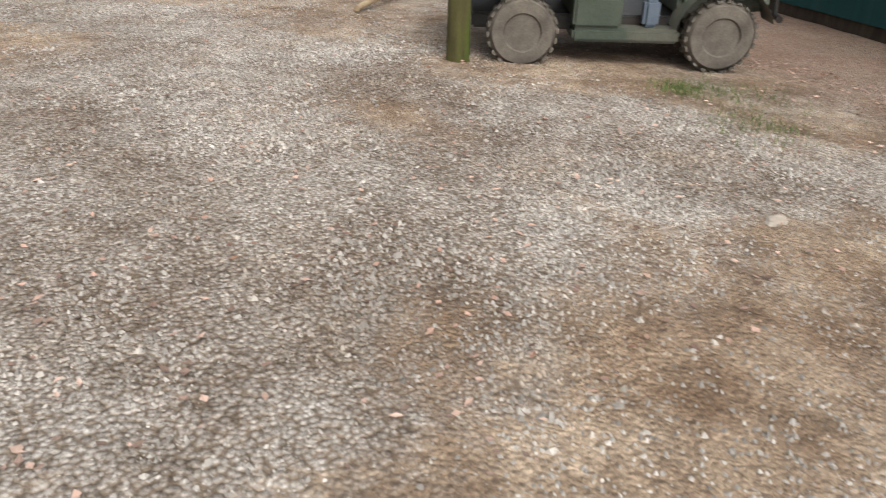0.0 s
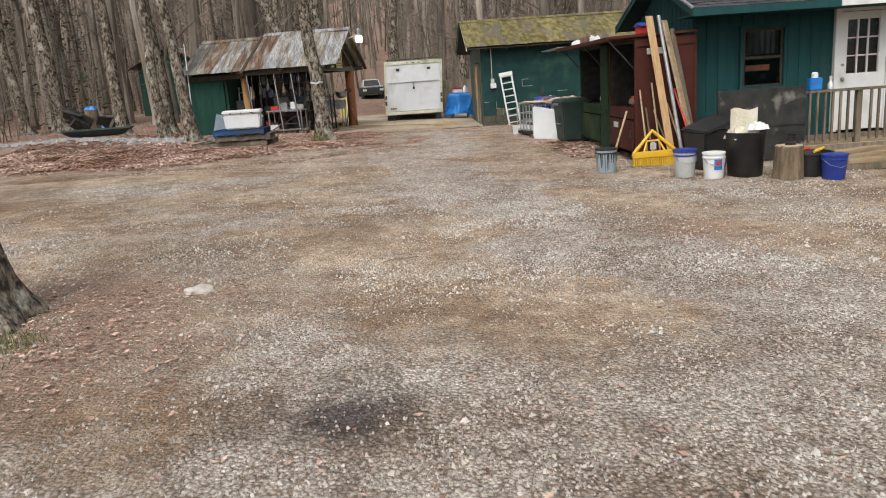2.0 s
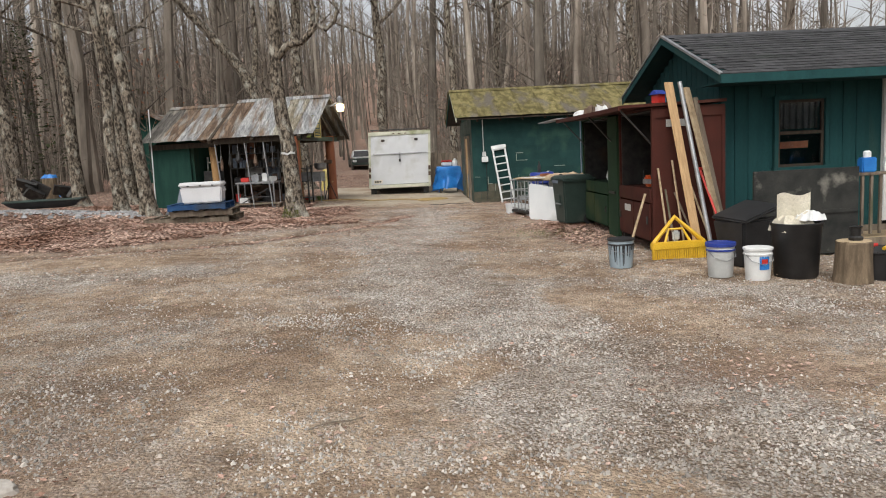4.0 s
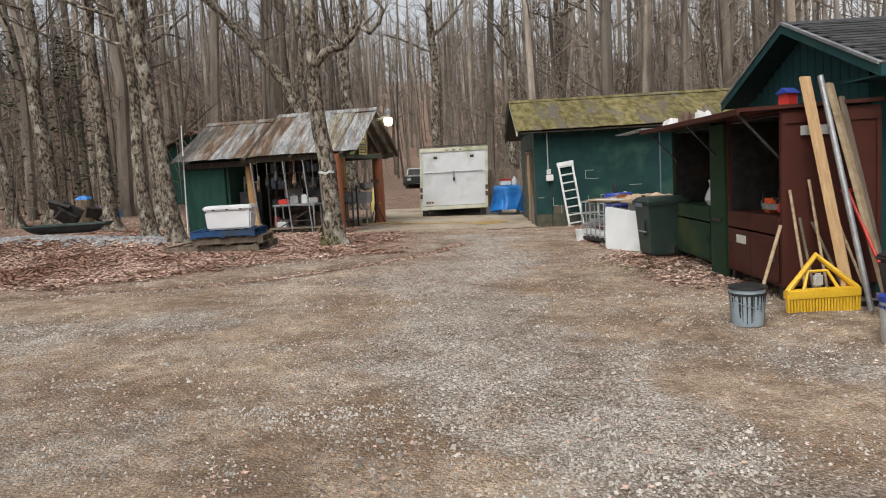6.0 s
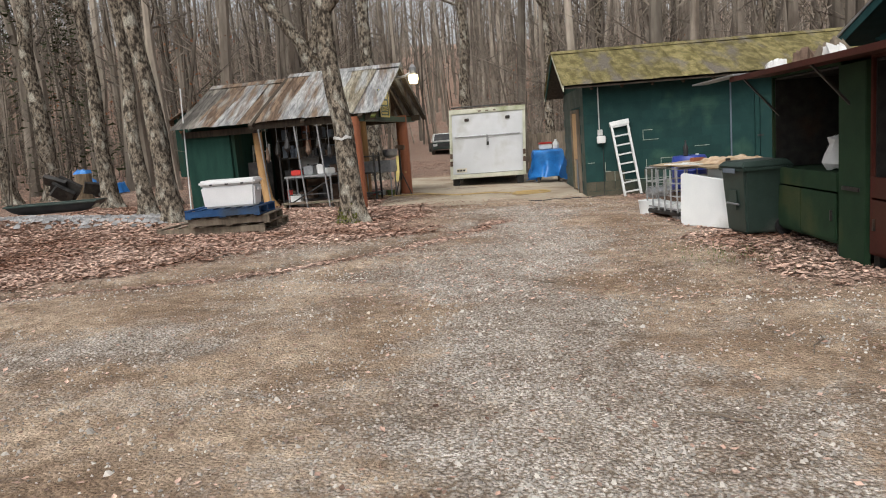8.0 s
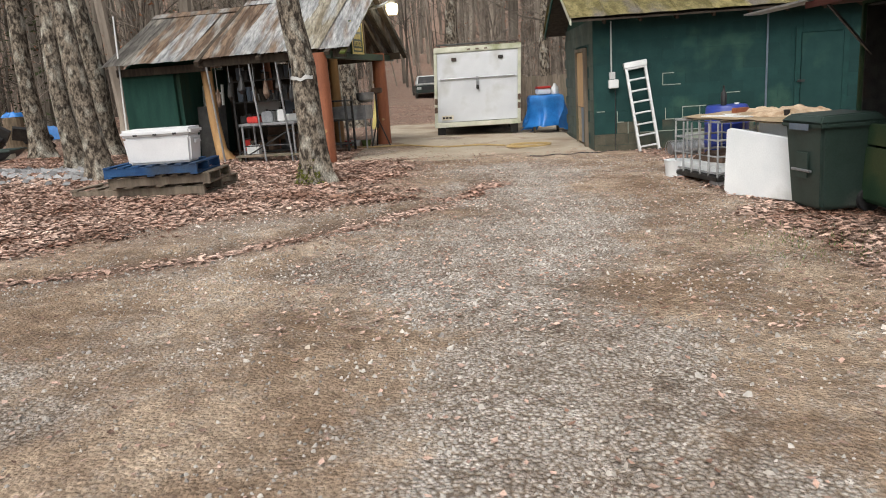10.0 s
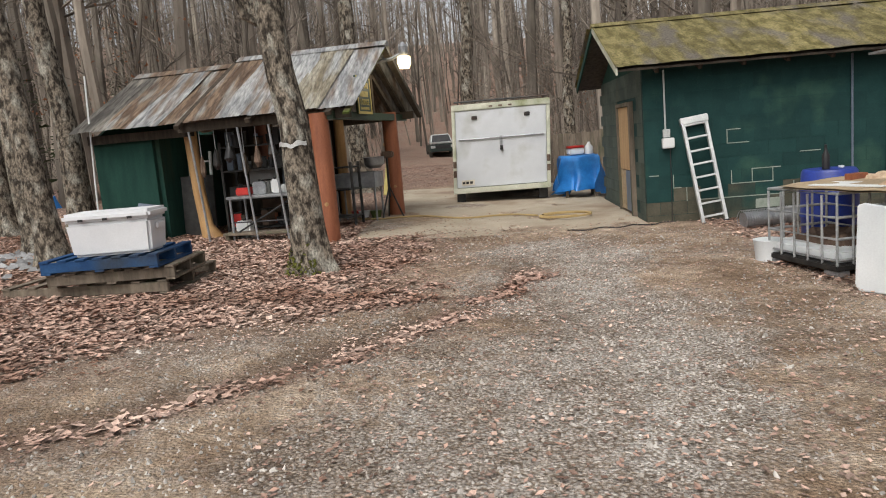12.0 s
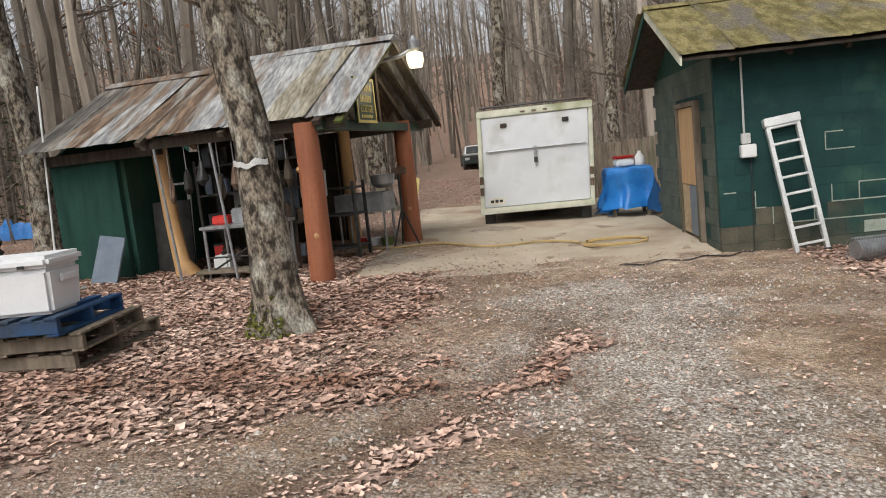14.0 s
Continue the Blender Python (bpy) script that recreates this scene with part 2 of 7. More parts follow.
M["rubber"] = mat("dusty_rubber", (0.1, 0.088, 0.075), (0.17, 0.15, 0.125), 0.95, scale=7, bump=0.3, stain=(0.06, 0.055, 0.05), cover=0.4)
M["rim"] = mat("dusty_dark_wheel_rim", (0.03, 0.03, 0.03), (0.065, 0.06, 0.05), 0.7, 0.2)
M["utv"] = mat("dusty_olive_body", (0.04, 0.055, 0.04), (0.07, 0.085, 0.062), 0.55, scale=3, stain=(0.13, 0.12, 0.095), cover=0.45, bump=0.05)
M["maroon"] = mat("maroon_painted_steel", (0.045, 0.012, 0.008), (0.068, 0.017, 0.011), 0.8, 0.0, scale=3, stain=(0.06, 0.022, 0.014), cover=0.4, bump=0.06)
M["cab_green"] = mat("dark_green_cabinet_paint", (0.011, 0.032, 0.015), (0.018, 0.045, 0.021), 0.8, 0.0, scale=3, stain=(0.045, 0.06, 0.025), cover=0.4, bump=0.06)
M["bin"] = mat("dark_green_bin_plastic", (0.016, 0.032, 0.026), (0.026, 0.045, 0.038), 0.5, scale=5, bump=0.08, stain=(0.07, 0.075, 0.065), cover=0.25)
M["lumber"] = mat("fresh_sawn_lumber", (0.42, 0.27, 0.14), (0.55, 0.37, 0.2), 0.75, scale=5, stretch=(4, 4, 0.35), bump=0.15, vary=0.1)
M["old_wood"] = mat("weathered_grey_wood", (0.11, 0.09, 0.068), (0.21, 0.17, 0.13), 0.85, scale=5, stretch=(3, 3, 0.5), bump=0.35, vary=0.2, stain=(0.075, 0.08, 0.045), cover=0.35)
M["pale_wood"] = mat("dry_pale_wood", (0.3, 0.22, 0.13), (0.42, 0.33, 0.22), 0.8, scale=5, stretch=(1, 4, 4), bump=0.25, vary=0.15, stain=(0.22, 0.16, 0.1), cover=0.4)
M["dark_wood"] = mat("dark_brown_wood", (0.03, 0.024, 0.018), (0.065, 0.05, 0.036), 0.8, scale=5, stretch=(3, 3, 0.5), bump=0.3, vary=0.15)
M["moss_post"] = mat("mossy_round_post", (0.055, 0.05, 0.02), (0.105, 0.095, 0.035), 0.9, scale=4, stretch=(3, 3, 0.6), bump=0.4, stain=(0.075, 0.1, 0.02), cover=0.55, blot=2)
M["red_log"] = mat("stained_red_log", (0.21, 0.068, 0.03), (0.3, 0.105, 0.048), 0.6, scale=4, stretch=(3, 3, 0.4), bump=0.25, stain=(0.17, 0.06, 0.035), cover=0.4)
M["yellow_log"] = mat("bare_orange_log", (0.34, 0.19, 0.075), (0.46, 0.28, 0.12), 0.65, scale=4, stretch=(3, 3, 0.4), bump=0.25, stain=(0.22, 0.12, 0.06), cover=0.4)
M["bark"] = mat("grey_brown_bark", (0.035, 0.028, 0.021), (0.2, 0.168, 0.13), 0.95, scale=16, stretch=(1, 1, 0.55), bump=1.0, grain=0.6, fine=55, stain=(0.3, 0.285, 0.24), cover=0.44, blot=5.5, tight=0.09)
M["bark_base"] = mat("mossy_bark_base", (0.07, 0.06, 0.045), (0.14, 0.12, 0.095), 0.95, scale=9, stretch=(1, 1, 0.3), bump=1.0, stain=(0.085, 0.1, 0.022), cover=0.5, blot=2.2)
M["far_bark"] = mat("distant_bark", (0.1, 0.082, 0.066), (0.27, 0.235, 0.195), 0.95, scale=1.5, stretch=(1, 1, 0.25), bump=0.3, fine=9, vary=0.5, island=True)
M["dry_leaf_tree"] = mat("clinging_rust_leaves", (0.17, 0.07, 0.035), (0.27, 0.12, 0.06), 0.9, vary=0.3, island=True, bump=0)
M["conifer"] = mat("dull_evergreen", (0.035, 0.045, 0.02), (0.06, 0.07, 0.032), 0.9, vary=0.4, island=True, bump=0)
M["leaf"] = mat("fallen_oak_leaf", (0.3, 0.185, 0.14), (0.52, 0.385, 0.315), 0.85, scale=0.7, fine=30, bump=0.1, vary=0.6, island=True, world_space=True, stain=(0.2, 0.11, 0.075), cover=0.5)
M["stone"] = mat("limestone_gravel", (0.27, 0.246, 0.217), (0.46, 0.43, 0.39), 0.9, scale=0.8, fine=25, bump=0.2, vary=0.48, island=True, world_space=True, stain=(0.33, 0.27, 0.21), cover=0.4)
M["rock"] = mat("blue_grey_limestone", (0.2, 0.2, 0.2), (0.32, 0.32, 0.32), 0.9, scale=3, bump=0.4, vary=0.35, island=True)
M["grass"] = mat("winter_grass_tuft", (0.075, 0.115, 0.03), (0.14, 0.17, 0.06), 0.8, vary=0.4, island=True, bump=0)
M["moss"] = mat("bright_moss", (0.08, 0.085, 0.018), (0.12, 0.125, 0.025), 0.95, scale=20, bump=0.8)
M["concrete"] = mat("stained_concrete", (0.32, 0.27, 0.2), (0.42, 0.36, 0.28), 0.85, scale=1.6, bump=0.15, stain=(0.24, 0.17, 0.12), cover=0.45, blot=0.7)
M["blue_tarp"] = mat("blue_plastic_tarp", (0.012, 0.13, 0.42), (0.025, 0.2, 0.55), 0.45, scale=6, bump=0.2)
M["green_tarp"] = mat("sea_green_tarp", (0.012, 0.2, 0.145), (0.025, 0.28, 0.2), 0.5, scale=5, bump=0.2)
M["blue"] = mat("dark_blue_plastic", (0.012, 0.03, 0.2), (0.02, 0.045, 0.27), 0.45, scale=5, bump=0.05)
M["pallet_blue"] = mat("blue_painted_pallet", (0.01, 0.042, 0.12), (0.024, 0.08, 0.19), 0.7, scale=5, stain=(0.03, 0.04, 0.055), cover=0.45)
M["bluegrey"] = mat("blue_grey_plastic", (0.09, 0.12, 0.16), (0.13, 0.16, 0.2), 0.5, scale=5, bump=0.05)
M["yellow"] = mat("yellow_plastic", (0.6, 0.36, 0.02), (0.7, 0.44, 0.035), 0.45, scale=5, stain=(0.42, 0.26, 0.04), cover=0.25, bump=0.05)
M["orange"] = mat("orange_fibreglass", (0.5, 0.085, 0.035), (0.6, 0.12, 0.05), 0.5, scale=5, stain=(0.36, 0.08, 0.05), cover=0.35)
M["cone"] = mat("orange_traffic_cone", (0.75, 0.12, 0.025), (0.85, 0.17, 0.035), 0.5)
M["red"] = mat("red_plastic", (0.4, 0.02, 0.015), (0.5, 0.035, 0.025), 0.45)
M["pale_blue"] = mat("faded_blue_plastic", (0.26, 0.33, 0.38), (0.34, 0.41, 0.45), 0.5, grain=0.05)
M["grey_plastic"] = mat("grey_white_plastic", (0.4, 0.41, 0.4), (0.48, 0.49, 0.48), 0.5, grain=0.05)
M["poly"] = mat("milky_tank_plastic", (0.62, 0.65, 0.66), (0.74, 0.76, 0.76), 0.45, scale=2, stain=(0.48, 0.49, 0.46), cover=0.3, bump=0.04, grain=0.04)
M["grime"] = mat("grimy_fridge_panel", (0.016, 0.017, 0.016), (0.04, 0.04, 0.036), 0.7, scale=4, stain=(0.22, 0.21, 0.18), cover=0.3, blot=2.6)
M["paper"] = mat("crumpled_card", (0.5, 0.46, 0.36), (0.64, 0.6, 0.5), 0.85, scale=6)
M["peeled"] = mat("peeling_veneer", (0.42, 0.3, 0.19), (0.58, 0.46, 0.33), 0.85, scale=9, bump=0.5, stain=(0.3, 0.19, 0.11), cover=0.4, blot=5)
M["stump"] = mat("split_stump_wood", (0.1, 0.075, 0.05), (0.2, 0.15, 0.1), 0.9, scale=6, stretch=(3, 3, 0.5), bump=0.5)
M["rope"] = mat("yellow_cord", (0.5, 0.33, 0.03), (0.6, 0.42, 0.06), 0.6)
M["hose"] = mat("ochre_hose", (0.34, 0.24, 0.1), (0.42, 0.3, 0.13), 0.6)
M["sign"] = mat("dark_green_signboard", (0.012, 0.03, 0.016), (0.02, 0.045, 0.022), 0.5)
M["gold"] = mat("faded_yellow_paint", (0.42, 0.34, 0.1), (0.5, 0.42, 0.15), 0.6)
M["hide"] = mat("brown_scrap", (0.09, 0.06, 0.045), (0.16, 0.11, 0.08), 0.9, bump=0.4)
M["purple"] = mat("violet_plastic", (0.1, 0.06, 0.3), (0.14, 0.09, 0.38), 0.5)

glass = bpy.data.materials.new("window_glass")
glass.use_nodes = True
gp = glass.node_tree.nodes["Principled BSDF"]
gp.inputs["Base Color"].default_value = (0.9, 0.95, 0.95, 1)
gp.inputs["Roughness"].default_value, gp.inputs["Transmission Weight"].default_value, gp.inputs["IOR"].default_value = 0.05, 1.0, 1.45
M["glass"] = glass
glow = bpy.data.materials.new("lit_lamp")
glow.use_nodes = True
gb = glow.node_tree.nodes["Principled BSDF"]
gb.inputs["Base Color"].default_value = (0.9, 0.8, 0.6, 1)
gb.inputs["Emission Color"].default_value, gb.inputs["Emission Strength"].default_value = (1.0, 0.82, 0.45, 1), 2.2
M["glow"] = glow


def ground_material():
    m = bpy.data.materials.new("gravel_dirt_and_litter")
    m.use_nodes = True
    n, l = m.node_tree.nodes, m.node_tree.links
    p = n["Principled BSDF"]
    p.inputs["Roughness"].default_value = 0.95
    pos = n.new("ShaderNodeNewGeometry").outputs["Position"]

    def noise_at(scale, detail=5, rough=0.6):
        t = n.new("ShaderNodeTexNoise")
        t.inputs["Scale"].default_value, t.inputs["Detail"].default_value, t.inputs["Roughness"].default_value = scale, detail, rough
        l.new(pos, t.inputs["Vector"])
        return t.outputs[0]

    def ramp(src, a, b, ca, cb):
        r = n.new("ShaderNodeValToRGB")
        r.color_ramp.elements[0].position, r.color_ramp.elements[1].position = a, b
        r.color_ramp.elements[0].color, r.color_ramp.elements[1].color = (*ca, 1), (*cb, 1)
        l.new(src, r.inputs[0])
        return r.outputs[0]

    def mix(fac, a, b, mode="MIX"):
        x = n.new("ShaderNodeMix")
        x.data_type, x.blend_type = "RGBA", mode
        if isinstance(fac, float):
            x.inputs[0].default_value = fac
        else:
            l.new(fac, x.inputs[0])
        l.new(a, x.inputs[6])
        l.new(b, x.inputs[7])
        return x.outputs[2]

    def attribute(name):
        at = n.new("ShaderNodeAttribute")
        at.attribute_name = name
        return at.outputs["Fac"]

    def cells(scale):
        v = n.new("ShaderNodeTexVoronoi")
        v.inputs["Scale"].default_value = scale
        l.new(pos, v.inputs["Vector"])
        return v

    dirt = ramp(noise_at(2.4, 9, 0.75), 0.36, 0.64, (0.27, 0.2, 0.14), (0.46, 0.375, 0.285))
    dirt = mix(0.8, dirt, ramp(noise_at(34, 5, 0.85), 0.38, 0.62, (0.5, 0.46, 0.42), (1.45, 1.43, 1.4)), "MULTIPLY")
    big, small = cells(46), cells(95)
    stones = mix(0.5, ramp(big.outputs["Color"], 0.15, 0.85, (0.245, 0.225, 0.2), (0.65, 0.62, 0.58)), ramp(small.outputs["Color"], 0.15, 0.85, (0.245, 0.225, 0.2), (0.65, 0.62, 0.58)))
    stones = mix(1.0, stones, ramp(big.outputs["Distance"], 0.3, 0.72, (1.08, 1.08, 1.08), (0.5, 0.43, 0.36)), "MULTIPLY")
    shown = n.new("ShaderNodeMath")
    shown.operation = "ADD"
    l.new(attribute("stony"), shown.inputs[0])
    l.new(noise_at(7, 8, 0.8), shown.inputs[1])
    base = mix(ramp(shown.outputs[0], 0.74, 1.12, (0, 0, 0), (1, 1, 1)), dirt, stones)
    base = mix(0.75, base, ramp(noise_at(4.5, 7, 0.8), 0.38, 0.62, (0.6, 0.55, 0.5), (1.3, 1.3, 1.3)), "MULTIPLY")
    base = mix(0.9, base, ramp(noise_at(0.75, 7, 0.7), 0.4, 0.6, (0.66, 0.57, 0.49), (1.22, 1.22, 1.22)), "MULTIPLY")
    damp = ramp(attribute("rut"), 0.1, 0.9, (1, 1, 1), (0.5, 0.44, 0.38))
    base = mix(1.0, base, damp, "MULTIPLY")
    spill = n.new("ShaderNodeVectorMath")
    spill.operation = "DISTANCE"
    spill.inputs[1].default_value = (-0.45, 5.95, 0.08)
    l.new(pos, spill.inputs[0])
    near_spill = n.new("ShaderNodeMath")
    near_spill.operation = "MULTIPLY_ADD"
    near_spill.inputs[1].default_value = 0.9
    l.new(noise_at(2.2, 5, 0.7), near_spill.inputs[0])
    l.new(spill.outputs["Value"], near_spill.inputs[2])
    base = mix(1.0, base, ramp(near_spill.outputs[0], 0.55, 1.1, (0.25, 0.23, 0.25), (1, 1, 1)), "MULTIPLY")
    wet = ramp(noise_at(0.28, 6, 0.7), 0.56, 0.72, (1, 1, 1), (0.62, 0.54, 0.48))
    base = mix(1.0, base, wet, "MULTIPLY")
    litter = mix(ramp(noise_at(1.0, 5, 0.6), 0.35, 0.7, (0, 0, 0), (1, 1, 1)),
                 ramp(noise_at(26, 4, 0.8), 0.36, 0.64, (0.1, 0.056, 0.04), (0.44, 0.275, 0.2)), ramp(noise_at(34, 4, 0.8), 0.36, 0.64, (0.13, 0.088, 0.064), (0.44, 0.33, 0.255)))
    at = n.new("ShaderNodeAttribute")
    at.attribute_name = "litter"
    col = mix(at.outputs["Fac"], base, litter)
    l.new(col, p.inputs["Base Color"])
    bp = n.new("ShaderNodeBump")
    bp.inputs["Strength"].default_value, bp.inputs["Distance"].default_value = 0.9, 0.03
    lumps = n.new("ShaderNodeMath")
    lumps.operation = "MULTIPLY_ADD"
    lumps.inputs[1].default_value = -0.9
    l.new(big.outputs["Distance"], lumps.inputs[0])
    l.new(noise_at(30, 5, 0.8), lumps.inputs[2])
    l.new(lumps.outputs[0], bp.inputs["Height"])
    l.new(bp.outputs[0], p.inputs["Normal"])
    return m


# ---- the ground: one sheet to the horizon ----
def litter(x, y):
    """How much of the ground is covered by fallen leaves, 0 to 1."""
    w = 0.7 * noise.noise((x * 0.5, y * 0.5, 3)) + 0.35 * noise.noise((x * 1.7, y * 1.7, 8))
    edge = min(-0.75, -4.7 + (y - 17.0) * 1.15)
    w += 0.5 * noise.noise((x * 3.6, y * 3.6, 4))
    a = ease((edge - x + w + 0.6) / 2.0) * ease((y - 16.3 + w) / 1.6)
    b = ease((x - 2.35 + w * 0.6) / 0.7) * ease((y - 15.2 + w) / 1.5) * 0.85
    c = ease((y - 33 + w) / 3)
    d = ease((-11 - x + w) / 2)
    e = 0.75 * ease((2.3 - math.hypot(x + 3.0, y - 7.3) + w) / 1.5)
    f = 0.7 * ease((x - 5.6 + w) / 1.2) * ease((11.3 - y + w) / 2)
    h = ease((x - 14) / 3)
    g = (0.6 + w) * rut(x - 0.1, y + 0.1) * ease((y - 15.5) / 2) + 0.55 * math.exp(-((x + 1.95) ** 2 + ((y - 8.1) / 1.4) ** 2) / 0.5) * (0.6 + w)
    k = 0.5 * math.exp(-((x - 2.7) ** 2 + ((y - 9.5) * 1.6) ** 2) / 0.5)
    v = max(a, b, c, d, e, f, g, h, k)
    if -2.3 < x < 2.4 and 24.6 < y < 34:
        v = min(v, 0.1)
    return min(1.0, max(0.0, v))


def axis(lo, hi, step, far):
    a = list(np.arange(lo, hi + 1e-6, step))
    s = step
    while a[-1] < far:
        s *= 1.3
        a.append(a[-1] + s)
    s = step
    while a[0] > -far:
        s *= 1.3
        a.insert(0, a[0] - s)
    return a


def build_ground():
    xs, ys = axis(-13, 12, 0.16, 1800), axis(-4, 31, 0.16, 1800)
    vs, li, stn, rt = [], [], [], []
    for x in xs:
        for y in ys:
            z = ground(x, y)
            if -40 < x < 40 and -20 < y < 80:
                q = litter(x, y)
                z += 0.02 * noise.noise((x * 0.8, y * 0.8, 0)) + 0.009 * noise.noise((x * 3.1, y * 3.1, 5)) + 0.012 * q * noise.noise((x * 6, y * 6, 9))
            else:
                q = 1.0
            vs.append((x, y, z))
            li.append(q)
            yard = -14 < x < 13 and -5 < y < 32
            stn.append(stony(x, y) if yard else 0.2)
            rt.append(rut(x, y) if yard else 0.0)
    w = len(ys)
    fs = [(i * w + j, (i + 1) * w + j, (i + 1) * w + j + 1, i * w + j + 1) for i in range(len(xs) - 1) for j in range(w - 1)]
    me = bpy.data.meshes.new("ground")
    me.from_pydata(vs, [], fs)
    me.attributes.new("litter", "FLOAT", "POINT").data.foreach_set("value", li)
    me.attributes.new("stony", "FLOAT", "POINT").data.foreach_set("value", stn)
    me.attributes.new("rut", "FLOAT", "POINT").data.foreach_set("value", rt)
    me.materials.append(ground_material())
    me.shade_smooth()
    tagged(new("ground", me), "gravel and dirt yard strewn with brown leaves", "ground", kind="structure")


build_ground()


# ---- house: teal board siding, grey shingle roof, gable towards the drive ----
def build_house():
    h = thing("house", pose(0, 0, 0), "single-storey teal wooden house with grey shingle roof", "house")
    x0, x1, y0, y1, zb, ze = 4.9, 14.0, 15.35, 18.7, -0.25, 2.42
    px = 10.35  # the wing in front begins here
    part("wall", Geo().box(x0 + 0.02, x0 + 0.14, y0 + 0.02, y1 - 0.02, zb, ze), M["teal"], h)
    part("wall", Geo().box(x0 + 0.16, 5.74, y0 + 0.03, y0 + 0.14, zb, ze).box(6.46, 7.36, y0 + 0.03, y0 + 0.14, zb, ze).box(8.34, px, y0 + 0.03, y0 + 0.14, zb, ze)
         .box(5.74, 6.46, y0 + 0.03, y0 + 0.14, zb, 1.16).box(5.74, 6.46, y0 + 0.03, y0 + 0.14, 2.12, ze).box(7.36, 8.34, y0 + 0.03, y0 + 0.14, 2.36, ze), M["teal"], h)
    part("wall", Geo().box(x0 + 0.16, x1, y1 - 0.14, y1, zb, ze), M["teal"], h)
    part("wall", Geo().prism([(x0 + 0.02, y0 - 0.05, ze), (x0 + 0.02, y1, ze), (x0 + 0.02, 16.85, 3.2)], (0.1, 0, 0)), M["teal"], h)
    part("floor_slab", Geo().box(x0 + 0.15, x1, y0 + 0.15, y1 - 0.15, 0.1, 0.2), M["dark_wood"], h)
    # vertical siding boards
    front = Geo().box(0, 0.196, -0.016, 0.014, 0, 1).mesh("siding_board", M["teal"], 0.004)
    x = x0
    while x < px - 0.05:
        spans = [(zb, ze)]
        if x + 0.196 > 5.7 and x < 6.5:
            spans = [(zb, 1.12), (2.18, ze)]
        if x + 0.196 > 7.3 and x < 8.4:
            spans = [(2.4, ze)]
        for a, b in spans:
            piece("siding_board", front, h, pose(x, y0, a) @ Matrix.Diagonal((1, 1, b - a, 1)))
        x += 0.203
    y = y0 + 0.02
    while y < y1 - 0.1:
        top = ze + max(0, 0.78 * (1 - abs(y + 0.1 - 16.85) / 1.85)) - 0.03
        piece("siding_board", front, h, pose(x0 + 0.004, y + 0.196, zb, 0, 0, -90) @ Matrix.Diagonal((1, 1, top - zb, 1)))
        y += 0.203
    part("trim_band", Geo().box(x0 - 0.02, x0 - 0.002, y0 - 0.0, y1, 2.40, 2.44), M["teal"], h)
    # roof with overhangs, ridge along x
    ry, rz, ey0, ey1, ez = 16.85, 3.28, 14.62, 19.06, 2.46
    rx0, rx1 = 4.6, 14.2
    for ey, side in ((ey0, -1), (ey1, 1)):
        part("roof_deck", Geo().prism([(rx0, ey, ez), (rx0, ry, rz), (rx0, ry, rz - 0.07), (rx0, ey, ez - 0.07)], (rx1 - rx0, 0, 0)), M["teal"], h)
        part("rake_board", Geo().prism([(rx0 - 0.025, ey, ez + 0.015), (rx0 - 0.025, ry, rz + 0.015), (rx0 - 0.025, ry, rz - 0.1), (rx0 - 0.025, ey, ez - 0.1)], (0.022, 0, 0)), M["teal"], h)
        part("drip_edge", Geo().prism([(rx0 - 0.04, ey, ez + 0.045), (rx0 - 0.04, ry, rz + 0.045), (rx0 - 0.04, ry, rz + 0.012), (rx0 - 0.04, ey, ez + 0.012)], (0.05, 0, 0)), M["steel"], h, "pale metal drip edge")
    part("fascia", Geo().box(rx0 - 0.02, 7.0, ey0 - 0.03, ey0 - 0.003, ez - 0.11, ez + 0.01), M["teal"], h, bevel=0.004)
    part("fascia", Geo().box(7.0, rx1, ey0 - 0.05, ey0 - 0.003, ez - 0.1, ez + 0.02), M["white"], h, "white fascia over the porch", bevel=0.004)
    part("soffit", Geo().box(rx0, rx1, ey0, y0 - 0.02, ez - 0.1, ez - 0.08), M["teal"], h)
    # shingles on the slope that is seen
    sl = math.hypot(ry - ey0, rz - ez)
    up = math.degrees(math.atan2(rz - ez, ry - ey0))
    tab = Geo().add([(0, 0, 0.016), (0.3, 0, 0.016), (0.3, 0.19, 0.004), (0, 0.19, 0.004), (0, 0, 0), (0.3, 0, 0), (0.3, 0.19, 0), (0, 0.19, 0)],
                    [(0, 1, 2, 3), (0, 4, 5, 1), (1, 5, 6, 2), (3, 2, 6, 7), (0, 3, 7, 4)]).mesh("shingle", M["shingle"])
    rest, count = Geo(), 0
    rows = int(sl / 0.145) + 1
    for c in range(int((rx1 - rx0) / 0.305)):
        for r in range(rows):
            at = pose(rx0 + c * 0.305 + (0.15 if r % 2 else 0) - 0.02, ey0 - 0.02, ez + 0.005, up) @ pose(0, r * 0.145, 0.004 * random.random())
            if count < 300:
                piece("shingle", tab, h, at)
                count += 1
            else:
                rest.add([at @ Vector(v.co) for v in tab.vertices], [tuple(f.vertices) for f in tab.polygons])
    tagged(part("shingles", rest, M["shingle"], h), kind="stuff")
    part("ridge_cap", Geo().prism([(rx0, ry - 0.14, rz - 0.02), (rx0, ry, rz + 0.04), (rx0, ry + 0.14, rz - 0.02)], (rx1 - rx0, 0, 0)), M["shingle"], h)
